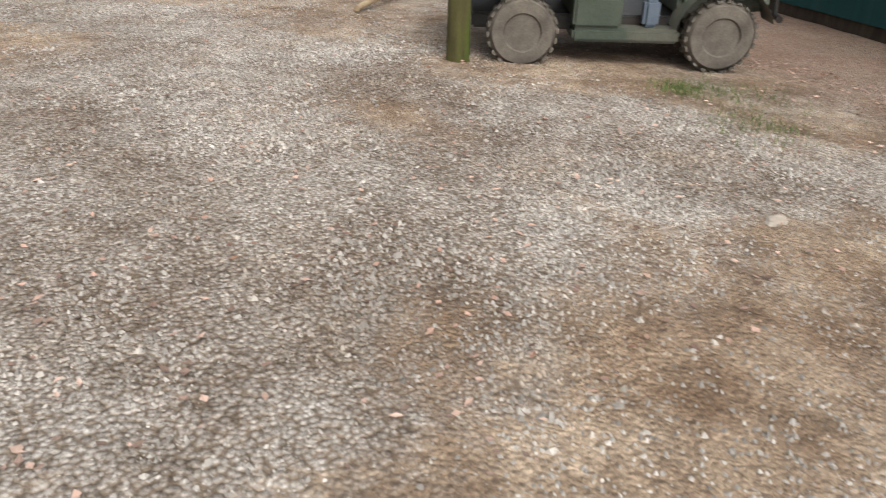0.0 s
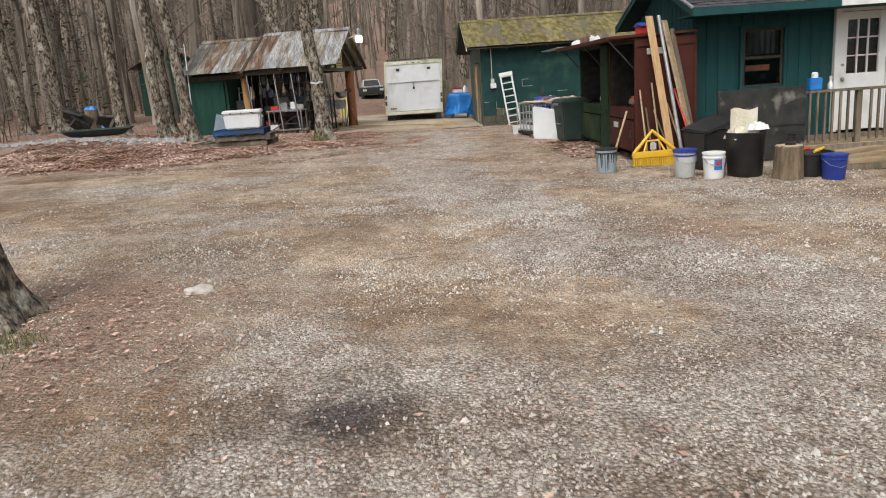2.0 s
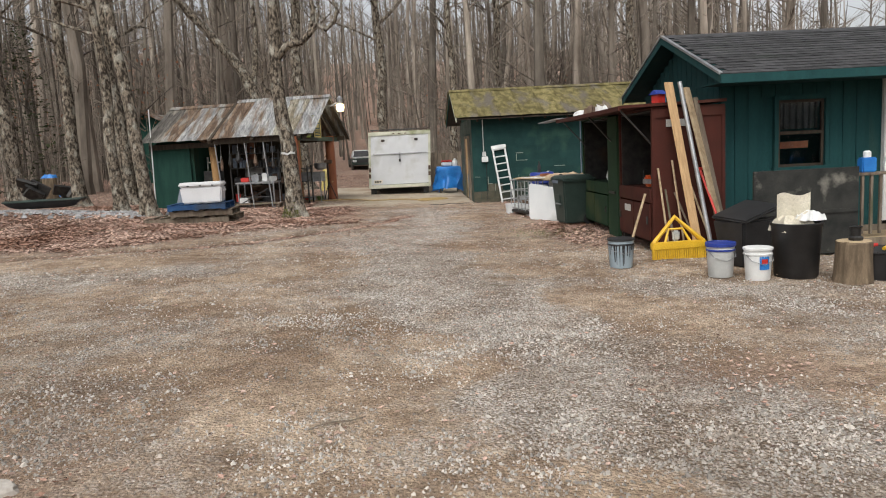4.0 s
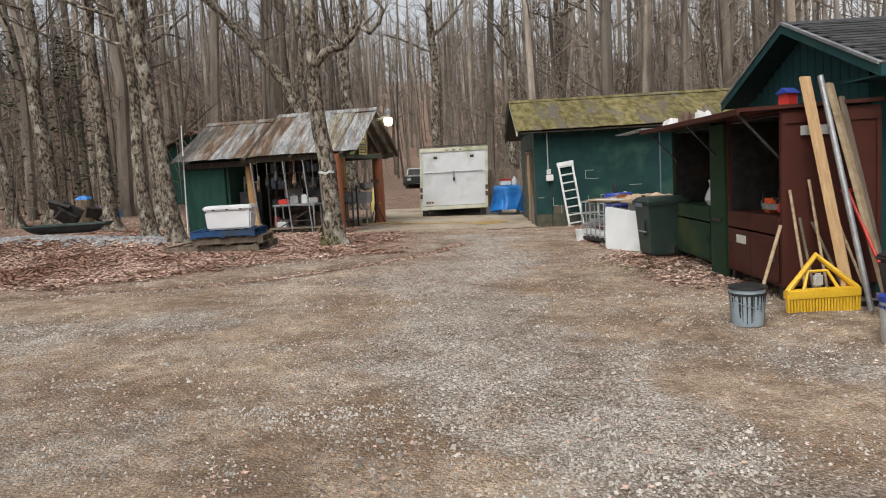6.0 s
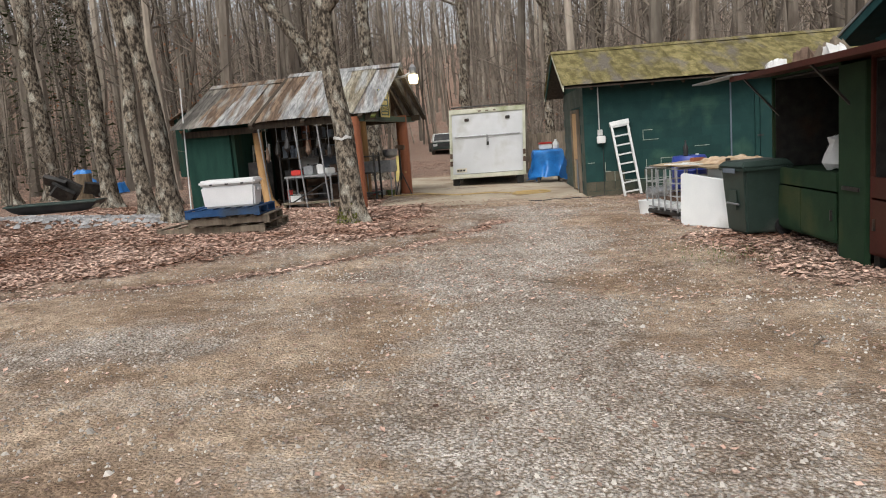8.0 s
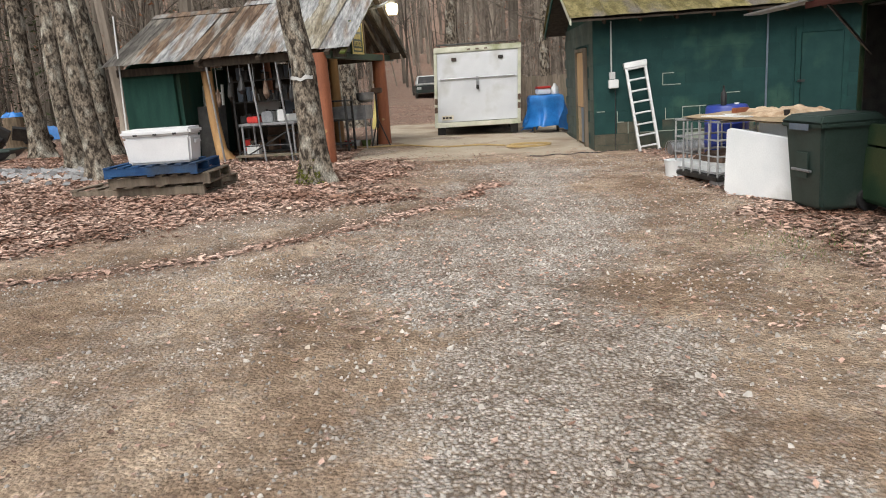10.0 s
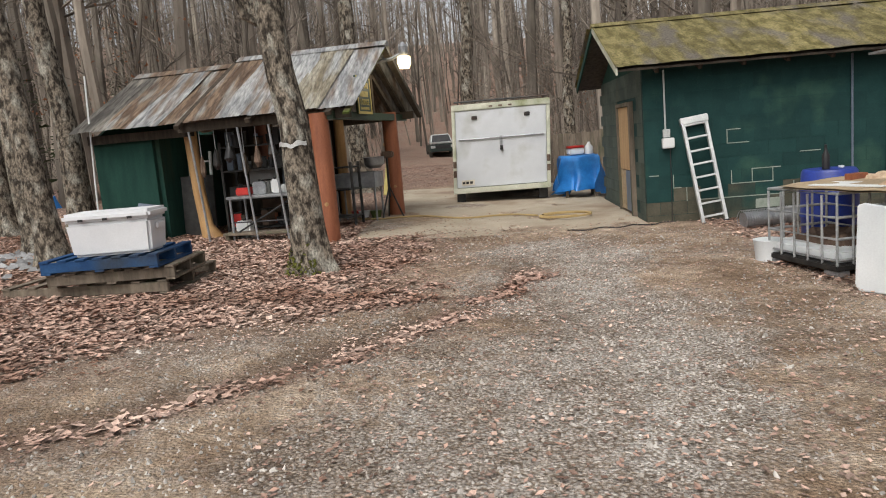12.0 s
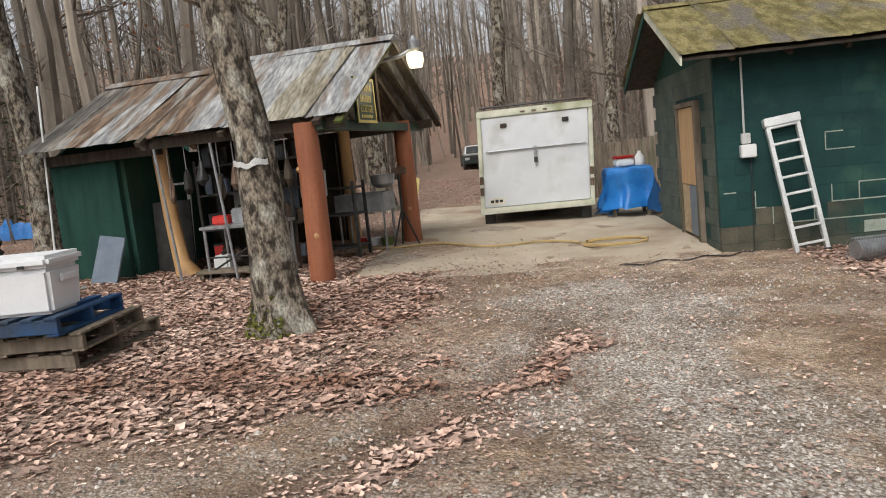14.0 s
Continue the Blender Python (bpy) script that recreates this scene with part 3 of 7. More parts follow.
    # window
    w = part("window", Geo().box(5.69, 5.75, y0 - 0.04, y0 + 0.05, 1.1, 2.19).box(6.45, 6.51, y0 - 0.04, y0 + 0.05, 1.1, 2.19).box(5.75, 6.45, y0 - 0.04, y0 + 0.05, 2.12, 2.19).box(5.67, 6.53, y0 - 0.06, y0 + 0.05, 1.08, 1.15), M["teal"], h, bevel=0.004)
    part("sash", Geo().box(5.75, 5.79, y0, y0 + 0.04, 1.15, 2.12).box(6.41, 6.45, y0, y0 + 0.04, 1.15, 2.12).box(5.79, 6.41, y0, y0 + 0.04, 2.08, 2.12).box(5.79, 6.41, y0 - 0.01, y0 + 0.04, 1.62, 1.67).box(5.79, 6.41, y0, y0 + 0.04, 1.15, 1.19), M["dark_wood"], w, bevel=0.003)
    part("pane", Geo().box(5.79, 6.41, y0 + 0.02, y0 + 0.026, 1.19, 1.62), M["glass"], w)
    part("pane", Geo().box(5.79, 6.41, y0 + 0.03, y0 + 0.036, 1.67, 2.08), M["glass"], w)
    part("curtain", Geo().sheet(lambda u, v: (5.79 + 0.62 * u, y0 + 0.1 + 0.012 * math.sin(u * 40), 1.7 + 0.38 * v), 40, 2), M["black"], w, "dark curtain behind the upper pane")
    part("board", Geo().box(5.8, 6.25, y0 + 0.07, y0 + 0.09, 1.42, 1.52), M["red_log"], w, "reddish board behind the lower pane")
    # door with a nine-light window
    d = part("door", Geo().box(7.44, 8.26, y0 - 0.02, y0 + 0.025, 0.3, 1.27).box(7.44, 7.57, y0 - 0.02, y0 + 0.025, 1.27, 2.3).box(8.13, 8.26, y0 - 0.02, y0 + 0.025, 1.27, 2.3).box(7.57, 8.13, y0 - 0.02, y0 + 0.025, 2.17, 2.3), M["white"], h, "white door with a nine-pane window", bevel=0.004)
    fr = Geo().box(7.34, 7.435, y0 - 0.05, y0 + 0.05, 0.28, 2.4).box(8.265, 8.36, y0 - 0.05, y0 + 0.05, 0.28, 2.4).box(7.435, 8.265, y0 - 0.05, y0 + 0.05, 2.31, 2.4)
    part("door_frame", fr, M["white"], h, bevel=0.005)
    for i in range(3):
        for k in range(3):
            part("pane", Geo().box(7.575 + i * 0.185, 7.575 + i * 0.185 + 0.17, y0 + 0.0, y0 + 0.006, 1.28 + k * 0.3, 1.28 + k * 0.3 + 0.28), M["glass"], d)
    mu = Geo()
    for i in (1, 2):
        mu.box(7.57 + i * 0.185 - 0.014, 7.57 + i * 0.185 + 0.01, y0 - 0.018, y0 + 0.018, 1.27, 2.17)
        mu.box(7.57, 8.13, y0 - 0.016, y0 + 0.016, 1.27 + i * 0.3 - 0.014, 1.27 + i * 0.3 + 0.01)
    part("muntins", mu, M["white"], d)
    part("handle", Geo().lathe([(0.0, 0), (0.03, 0.005), (0.034, 0.03), (0.02, 0.05), (0.0, 0.055)], 12), M["steel"], d, "round metal door knob", at=pose(7.5, y0 - 0.02, 1.18, 90))
    part("deadbolt", Geo().lathe([(0.0, 0), (0.025, 0.0), (0.025, 0.02), (0.0, 0.025)], 12), M["steel"], d, at=pose(7.5, y0 - 0.02, 1.42, 90))
    # the front wing with its white corner board
    part("corner_board", Geo().box(px - 0.05, px + 0.04, 14.5, 14.6, -0.2, 2.42), M["white"], h, "white corner board", bevel=0.004)
    part("wing_wall", Geo().box(px, 14.0, 14.6, 14.7, -0.3, 2.5), M["teal"], h)
    part("wing_wall", Geo().box(px, px + 0.1, 14.7, y0 + 0.1, -0.3, 2.45), M["teal"], h)
    x = px + 0.045
    while x < 13.9:
        piece("siding_board", front, h, pose(x, 14.598, -0.3) @ Matrix.Diagonal((1, 1, 2.74, 1)))
        x += 0.203
    return h


build_house()


# ---- low teal wall further along the yard edge ----
sh = thing("storage_building", pose(9.6, 4.4, 0, 0, 0, -24), "low teal building wall beyond the utility vehicle", "building")
part("wall", Geo().box(0.0, 0.15, -6, 1.6, -0.08, 2.4), M["teal"], sh)
part("wall", Geo().box(0.15, 4, 1.45, 1.6, -0.08, 2.4), M["teal"], sh)
part("roof", Geo().prism([(-0.3, -6.3, 2.4), (4.3, -6.3, 3.0), (4.3, -6.3, 3.08), (-0.3, -6.3, 2.48)], (0, 8.2, 0)), M["shingle"], sh)
part("sill", Geo().box(0.04, 0.14, -6, 1.6, -0.34, -0.09), M["dark_wood"], sh)


# ---- concrete block outbuilding with a mossy metal roof ----
def build_block_house():
    b = thing("block_outbuilding", pose(0, 0, 0), "dark green painted concrete block outbuilding with mossy roof", "outbuilding")
    x0, x1, y0, y1, ze = 2.15, 9.4, 24.85, 28.55, 2.5
    bl, bh, gap = 0.4, 0.2, 0.005
    part("wall", Geo().box(x0 + 0.012, x1, y0 + 0.005, y0 + 0.19, -0.05, ze), M["mortar"], b)
    part("wall", Geo().box(x0 + 0.012, x0 + 0.19, y0 + 0.19, 25.62, -0.05, ze).box(x0 + 0.012, x0 + 0.19, 26.82, y1, -0.05, ze).box(x0 + 0.012, x0 + 0.19, 25.62, 26.82, 2.06, ze), M["mortar"], b)
    part("wall", Geo().box(x0 + 0.19, x1, y1 - 0.19, y1, -0.05, ze).box(x1 - 0.19, x1, y0 + 0.19, y1 - 0.19, -0.05, ze), M["mortar"], b)
    part("gable", Geo().prism([(x0 + 0.02, y0, ze), (x0 + 0.02, y1, ze), (x0 + 0.02, 26.55, 3.28)], (0.1, 0, 0)), M["shed_green"], b)
    part("floor_slab", Geo().box(x0 + 0.2, x1 - 0.2, y0 + 0.2, y1 - 0.2, 0.05, 0.24), M["concrete"], b)
    me = Geo().box(gap / 2, bl - gap / 2, 0, 0.08, gap / 2, bh - gap / 2).mesh("block", M["block"], 0.0)
    half = Geo().box(gap / 2, bl / 2 - gap / 2, 0, 0.08, gap / 2, bh - gap / 2).mesh("block", M["block"], 0.0)
    low, low_half, side, side_half = (q.copy() for q in (me, half, me, half))
    for q, m in ((low, "block_low"), (low_half, "block_low"), (side, "block_side"), (side_half, "block_side")):
        q.materials[0] = M[m]
    for r in range(12):
        z = 0.1 + r * bh
        x = x0 if r % 2 == 0 else x0 - 0.0
        first = True
        while x < 6.6:
            hb = first and r % 2
            bare = r < 2 or r == 2 and random.random() < 0.35
            piece("block", (low_half if hb else low) if bare else half if hb else me, b, pose(x, y0 + random.uniform(-0.001, 0.001), z))
            x += bl / 2 if hb else bl
            first = False
        y = y0 + 0.085
        first = True
        while y < y1 - 0.05:
            hb = first and r % 2 == 0
            ln = bl / 2 if hb else bl
            if not (y + ln > 25.62 and y < 26.82 and z < 2.05):
                piece("block", side_half if hb else side, b, pose(x0, y + ln, z, 0, 0, -90))
            y += ln
            first = False
    # stepped cracks that were raked out and left pale
    for x, z, w, hh in ((3.35, 1.5, 0.2, 0), (3.35, 1.3, 0, 0.2), (3.35, 1.3, 0.32, 0), (2.55, 0.7, 0.0, 0.2), (2.55, 0.7, 0.12, 0), (2.74, 0.5, 0, 0.2), (2.2, 0.9, 0.14, 0), (3.4, 0.7, 0, 0.2), (3.4, 0.7, 0.6, 0), (3.7, 0.7, 0, 0.2),
                        (3.7, 0.9, 0.42, 0), (4.0, 0.7, 0, 0.2), (2.95, 0.5, 0.9, 0), (3.2, 0.5, 0, 0.2), (4.4, 1.1, 0.3, 0), (3.85, 0.5, 0.3, 0), (4.3, 0.5, 0, 0.18)):
        part("raked_joint", Geo().box(x, x + max(w, 0.012), y0 - 0.004, y0 + 0.05, z - 0.006, z + max(hh, 0.008)), M["mortar_bare"], b, "pale bare mortar joint")
    part("patch", Geo().box(3.75, 4.1, y0 - 0.006, y0 + 0.03, 0.31, 0.45).jitter(0.006), M["mortar_bare"], b, "pale mortar patch")
    # roof: ridge along x
    ry, rz, e0, e1, ez = 26.5, 3.36, 24.45, 28.85, 2.5
    rx0, rx1 = 1.72, 8.9
    for ey in (e0, e1):
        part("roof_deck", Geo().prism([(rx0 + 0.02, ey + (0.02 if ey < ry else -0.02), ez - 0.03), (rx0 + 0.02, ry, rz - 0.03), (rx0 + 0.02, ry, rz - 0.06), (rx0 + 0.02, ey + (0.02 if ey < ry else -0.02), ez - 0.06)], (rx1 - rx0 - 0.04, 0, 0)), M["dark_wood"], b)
        part("rake_board", Geo().prism([(rx0 - 0.01, ey, ez - 0.0), (rx0 - 0.01, ry, rz - 0.0), (rx0 - 0.01, ry, rz - 0.11), (rx0 - 0.01, ey, ez - 0.11)], (0.025, 0, 0)), M["trim_dirty"] if ey == e0 else M["shed_green"], b, bevel=0.003)
    sl, up = math.hypot(ry - e0, rz - ez), math.degrees(math.atan2(rz - ez, ry - e0))
    wd = 0.62

    def panel(u, v):
        return (u * wd, v * sl + 0.03 * math.sin(u * 3) * (v < 0.5), 0.022 * max(0, 1 - abs(u - 0.02) / 0.035) + 0.022 * max(0, 1 - abs(u - 0.98) / 0.035) + 0.003 * math.sin(v * 9 + u * 4))

    pm = Geo().sheet(panel, 30, 8)
    pm = pm.mesh("roof_panel", M["moss_roof"])
    for i in range(12):
        x = rx0 - 0.02 + i * 0.6
        piece("roof_panel", pm, b, pose(x, e0 - 0.04 + random.uniform(-0.015, 0.015), ez + 0.004 * (i % 2), up))
        piece("roof_panel", pm, b, pose(x + 0.6, e1 + 0.04, ez + 0.004 * (i % 2), up, 0, 180))
    part("ridge_cap", Geo().prism([(rx0 - 0.02, ry - 0.16, rz - 0.03), (rx0 - 0.02, ry, rz + 0.045), (rx0 - 0.02, ry + 0.16, rz - 0.03)], (rx1 - rx0 + 0.04, 0, 0)), M["moss_roof"], b)
    raf = Geo().beam((0, 24.52, 2.43), (0, 24.95, 2.6), 0.05, 0.09).mesh("rafter_tail", M["dark_wood"])
    for i in range(9):
        piece("rafter_tail", raf, b, pose(2.3 + i * 0.61, 0, 0))
    part("lookout", Geo().box(1.75, 2.2, 26.45, 26.54, 3.14, 3.24), M["dark_wood"], b)
    # side doorway with a wooden frame and a board door
    d = part("side_door", Geo().box(x0 - 0.02, x0 + 0.03, 25.78, 26.72, 0.95, 1.98), M["lumber"], b, "bare plywood upper door", bevel=0.003)
    part("door_panel", Geo().box(x0 - 0.015, x0 + 0.03, 25.78, 26.3, 0.27, 0.94), M["bluegrey"], d, "blue-grey lower panel")
    part("door_panel", Geo().box(x0 - 0.015, x0 + 0.03, 26.31, 26.72, 0.27, 0.94), M["pale_wood"], d)
    part("door_frame", Geo().box(x0 - 0.05, x0 + 0.13, 25.64, 25.77, 0.22, 2.05).box(x0 - 0.05, x0 + 0.13, 26.73, 26.82, 0.22, 2.05).box(x0 - 0.05, x0 + 0.13, 25.77, 26.73, 1.99, 2.05), M["old_wood"], b, bevel=0.004)
    # closed hatch door on the long wall
    d2 = part("wall_door", Geo().box(5.72, 6.42, y0 - 0.05, y0 - 0.004, 0.3, 2.02), M["block"], b, "dark green plank door", bevel=0.004)
    part("door_frame", Geo().box(5.62, 5.71, y0 - 0.04, y0 - 0.003, 0.25, 2.12).box(6.43, 6.52, y0 - 0.04, y0 - 0.003, 0.25, 2.12).box(5.71, 6.43, y0 - 0.04, y0 - 0.003, 2.03, 2.12), M["mortar"], b, bevel=0.003)
    part("hasp", Geo().box(5.66, 5.78, y0 - 0.07, y0 - 0.05, 1.2, 1.24), M["dark_steel"], d2)
    # power box and conduit
    part("conduit", Geo().cyl((2.46, y0 - 0.02, 1.52), (2.46, y0 - 0.02, 2.44), 0.013, n=8), M["alu"], b, "grey conduit")
    e = part("meter_box", Geo().box(2.4, 2.57, y0 - 0.1, y0 - 0.002, 1.3, 1.45), M["white"], b, "small white outlet box", bevel=0.01)
    part("switch", Geo().box(2.42, 2.52, y0 - 0.06, y0 - 0.002, 1.46, 1.58), M["alu"], e, bevel=0.006)
    part("cable", Geo().tube([(2.52, y0 - 0.03, 1.3), (2.52, y0 - 0.02, 0.8), (2.51, y0 - 0.03, 0.2)], 0.006, 6), M["black"], e)
    part("conduit", Geo().cyl((5.14, y0 - 0.02, 0.4), (5.14, y0 - 0.02, 2.44), 0.016, n=8), M["bluegrey"], b)
    return b


build_block_house()
slab = thing("concrete_slab", pose(0, 0, -0.015), "cracked stained concrete slab before the trailer", "slab", kind="structure")
part("slab", Geo().add(
    [(-2.25, 24.5, 0.338), (-0.6, 24.3, 0.29), (2.13, 24.75, 0.228), (2.13, 33.5, 0.325), (-2.6, 33.5, 0.46), (-2.25, 24.5, 0.1), (-0.6, 24.3, 0.1), (2.13, 24.75, 0.05), (2.13, 33.5, 0.1), (-2.6, 33.5, 0.1)],
    [(0, 1, 2, 3, 4), (0, 5, 6, 1), (1, 6, 7, 2), (2, 7, 8, 3), (3, 8, 9, 4), (4, 9, 5, 0)]), M["concrete"], slab)


# ---- open shed with rusty corrugated roof ----
def build_shed():
    s = thing("open_shed", pose(-2.2, 26.5, 0.0, 0, 0, -9.5), "open-fronted shed with rusty corrugated roof and red log posts", "shed")

    def slope(x0, x1, yr, zr, ye, ze, n, mats, sag=0.0):
        wd = (x1 - x0) / n
        ln = math.hypot(ye - yr, ze - zr)

        def f(u, v):
            return (u * (wd + 0.05), v * ln, 0.011 * max(0.0, 1 - abs((u * 2) % 1 - 0.5) / 0.06) + 0.0012 * math.sin(u * math.tau * 6) + 0.007 * math.sin(v * 7 + u * 3) + 0.012 * noise.noise((u * 2.5, v * 3, x0)))
        up = math.degrees(math.atan2(zr - ze, yr - ye))
        ms = [Geo().sheet(f, 56, 8).mesh("roof_sheet", m) for m in mats]
        for i in range(n):
            if yr > ye:
                piece("roof_sheet", ms[i % len(ms)], s, pose(x0 + i * wd, ye + random.uniform(-0.05, 0.03), ze + 0.006 * (i % 2), up, 0, random.uniform(-0.6, 0.6)))
            else:
                piece("roof_sheet", ms[i % len(ms)], s, pose(x0 + (i + 1) * wd, ye, ze + 0.006 * (i % 2), -up if up < 90 else 180 - up, 0, 180))

    R, D, O, K = M["rust_roof"], M["rust_dark"], M["ochre_roof"], M["black_roof"]
    slope(-2.3, 0.42, 0.1, 3.42, -2.0, 2.3, 5, (D, R, R, O, R))
    slope(-2.3, 0.42, 0.1, 3.42, 2.2, 2.3, 5, (R, D))
    slope(-4.4, -2.3, 0.12, 3.33, -1.96, 2.28, 4, (K, D, R, D))
    slope(-4.4, -2.3, 0.12, 3.33, 2.15, 2.28, 4, (D, R))
    part("ridge_cap", Geo().prism([(-2.3, -0.1, 3.36), (-2.3, 0.1, 3.46), (-2.3, 0.3, 3.36)], (2.75, 0, 0)), R, s)
    part("ridge_cap", Geo().prism([(-4.4, -0.08, 3.27), (-4.4, 0.12, 3.37), (-4.4, 0.32, 3.27)], (2.1, 0, 0)), D, s)
    # frame
    part("post", Geo().tube([(-0.1, -2.0, 0.1), (-0.1, -2.0, 0.5), (-0.09, -1.99, 1.4), (-0.1, -1.98, 2.24)], [0.165, 0.155, 0.145, 0.14], 16), M["red_log"], s, "red-stained log post", smooth=True)
    part("post", Geo().tube([(0.0, 1.3, 0.1), (0.0, 1.3, 0.6), (0.01, 1.3, 1.5), (0.0, 1.3, 2.3)], [0.165, 0.15, 0.145, 0.14], 16), M["red_log"], s, "red-stained log post", smooth=True)
    for z, a in ((0.9, 20), (1.3, 200), (1.7, 290), (0.65, 250)):
        for y in (-2.0, 1.3):
            part("knot", Geo().lathe([(0.04, -0.05), (0.035, 0.0), (0.0, 0.012)], 8), M["yellow_log"], s, at=pose(-0.1 + (0.1 if y > 0 else 0), y, z, 0, 0, a) @ pose(0, -0.145, 0, 90))
    part("post", Geo().tube([(-2.4, -1.35, 0.2), (-2.42, -1.37, 0.42), (-2.5, -1.38, 0.62), (-2.58, -1.35, 1.2), (-2.62, -1.35, 2.3)], [0.24, 0.17, 0.11, 0.1, 0.105], 14), M["yellow_log"], s, "bare honey-coloured log post with flared foot", smooth=True)
    part("post", Geo().tube([(-2.1, 0.2, 0.2), (-2.1, 0.2, 1.2), (-2.12, 0.2, 2.4)], [0.13, 0.11, 0.1], 12), M["red_log"], s, "red-stained log post", smooth=True)
    part("post", Geo().tube([(-1.1, 1.5, 0.2), (-1.1, 1.5, 2.4)], [0.11, 0.1], 12), M["yellow_log"], s, smooth=True)
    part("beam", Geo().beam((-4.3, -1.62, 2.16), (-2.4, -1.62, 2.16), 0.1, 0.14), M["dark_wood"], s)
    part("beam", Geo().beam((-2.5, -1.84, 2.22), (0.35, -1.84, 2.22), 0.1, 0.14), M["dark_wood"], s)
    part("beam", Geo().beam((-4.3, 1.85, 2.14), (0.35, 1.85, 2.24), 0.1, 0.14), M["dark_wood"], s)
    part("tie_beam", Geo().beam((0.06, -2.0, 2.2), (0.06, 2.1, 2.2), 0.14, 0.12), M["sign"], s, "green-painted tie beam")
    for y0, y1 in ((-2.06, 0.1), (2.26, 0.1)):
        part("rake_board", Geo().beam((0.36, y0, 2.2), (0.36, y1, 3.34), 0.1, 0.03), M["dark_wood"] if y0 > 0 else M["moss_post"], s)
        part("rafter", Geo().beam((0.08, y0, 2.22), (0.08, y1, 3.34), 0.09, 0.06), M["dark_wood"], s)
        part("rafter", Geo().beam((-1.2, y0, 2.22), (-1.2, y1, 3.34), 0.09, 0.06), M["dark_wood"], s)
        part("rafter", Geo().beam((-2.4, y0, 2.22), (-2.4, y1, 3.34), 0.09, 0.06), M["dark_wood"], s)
    part("king_post", Geo().beam((0.06, 0.1, 2.25), (0.06, 0.1, 3.3), 0.09, 0.09), M["dark_wood"], s)
    part("gable_brace", Geo().beam((0.06, -1.3, 2.3), (0.06, -1.3, 2.62), 0.08, 0.08), M["dark_wood"], s)
    part("gable_brace", Geo().beam((0.06, 1.3, 2.3), (0.06, 0.2, 2.9), 0.07, 0.07), M["dark_wood"], s)
    # walls: closed green end, dark doorway, back boards
    part("wall", Geo().box(-4.3, -3.2, -1.55, -1.47, 0.3, 2.15), M["shed_green"], s, bevel=0.004)
    part("wall", Geo().box(-4.3, -4.22, -1.47, 1.8, 0.3, 2.15), M["shed_green"], s)
    part("gable", Geo().prism([(-4.28, -1.6, 2.15), (-4.28, 1.8, 2.15), (-4.28, 0.15, 3.12)], (0.06, 0, 0)), M["shed_green"], s)
    part("wall", Geo().box(-3.2, -3.12, -1.47, 0.4, 0.3, 2.15), M["shed_green"], s)
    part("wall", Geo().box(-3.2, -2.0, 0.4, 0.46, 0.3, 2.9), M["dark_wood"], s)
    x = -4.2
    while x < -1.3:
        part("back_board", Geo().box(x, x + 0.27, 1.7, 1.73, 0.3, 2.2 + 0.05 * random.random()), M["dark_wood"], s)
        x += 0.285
    # sign with a yellow border and yellow lettering
    g = part("sign", Geo().box(-0.02, 0.02, -0.34, 0.34, -0.3, 0.3), M["sign"], s, "dark green sign with faded yellow lettering", bevel=0.005, at=pose(0.2, -0.72, 2.52))
    part("border", Geo().box(0.021, 0.03, -0.34, 0.34, 0.26, 0.3).box(0.021, 0.03, -0.34, 0.34, -0.3, -0.26).box(0.021, 0.03, -0.34, -0.3, -0.26, 0.26).box(0.021, 0.03, 0.3, 0.34, -0.26, 0.26), M["gold"], g)
    for k, (z, w, hh) in enumerate(((0.16, 0.46, 0.09), (0.02, 0.4, 0.09), (-0.11, 0.34, 0.09), (-0.21, 0.42, 0.04))):
        if k == 2:
            cu = bpy.data.curves.new("lettering", "FONT")
            cu.body, cu.size, cu.align_x, cu.extrude = "LODGE", 0.135, "CENTER", 0.003
            t = new("lettering", cu)
            t.parent, t.matrix_basis = g, pose(0.025, 0, z - 0.045, 90, 0, 90)
            cu.materials.append(M["gold"])
        else:
            q = Geo()
            for j in range(7):
                q.box(0.021, 0.027, -w / 2 + j * w / 7, -w / 2 + (j + 0.72) * w / 7, z - hh / 2, z + hh / 2)
            part("lettering", q, M["gold"], g)
    # floodlamp on an arm
    f = part("flood_lamp", Geo().tube([(0.1, 0.1, 3.1), (0.5, 0.1, 3.14), (0.66, 0.1, 3.2)], 0.03, 8), M["steel"], s, "lit lamp on a galvanised arm")
    part("lamp_housing", Geo().lathe([(0.05, 0.0), (0.08, 0.06), (0.085, 0.16), (0.05, 0.2), (0.02, 0.24)], 14), M["steel"], f, at=pose(0.72, 0.1, 3.16))
    part("lens", Geo().lathe([(0.0, -0.2), (0.09, -0.19), (0.12, -0.1), (0.115, 0.0), (0.07, 0.02)], 16), M["glow"], f, "glowing lamp lens", smooth=True, at=pose(0.72, 0.1, 3.15))
    return s


build_shed()
bulb = new("flood_lamp_light", bpy.data.lights.new("flood_lamp_light", "POINT"))
bulb.data.energy, bulb.data.color, bulb.data.shadow_soft_size = 14, (1.0, 0.85, 0.6), 0.12
bulb.matrix_world = pose(-1.42, 26.5, 2.85)

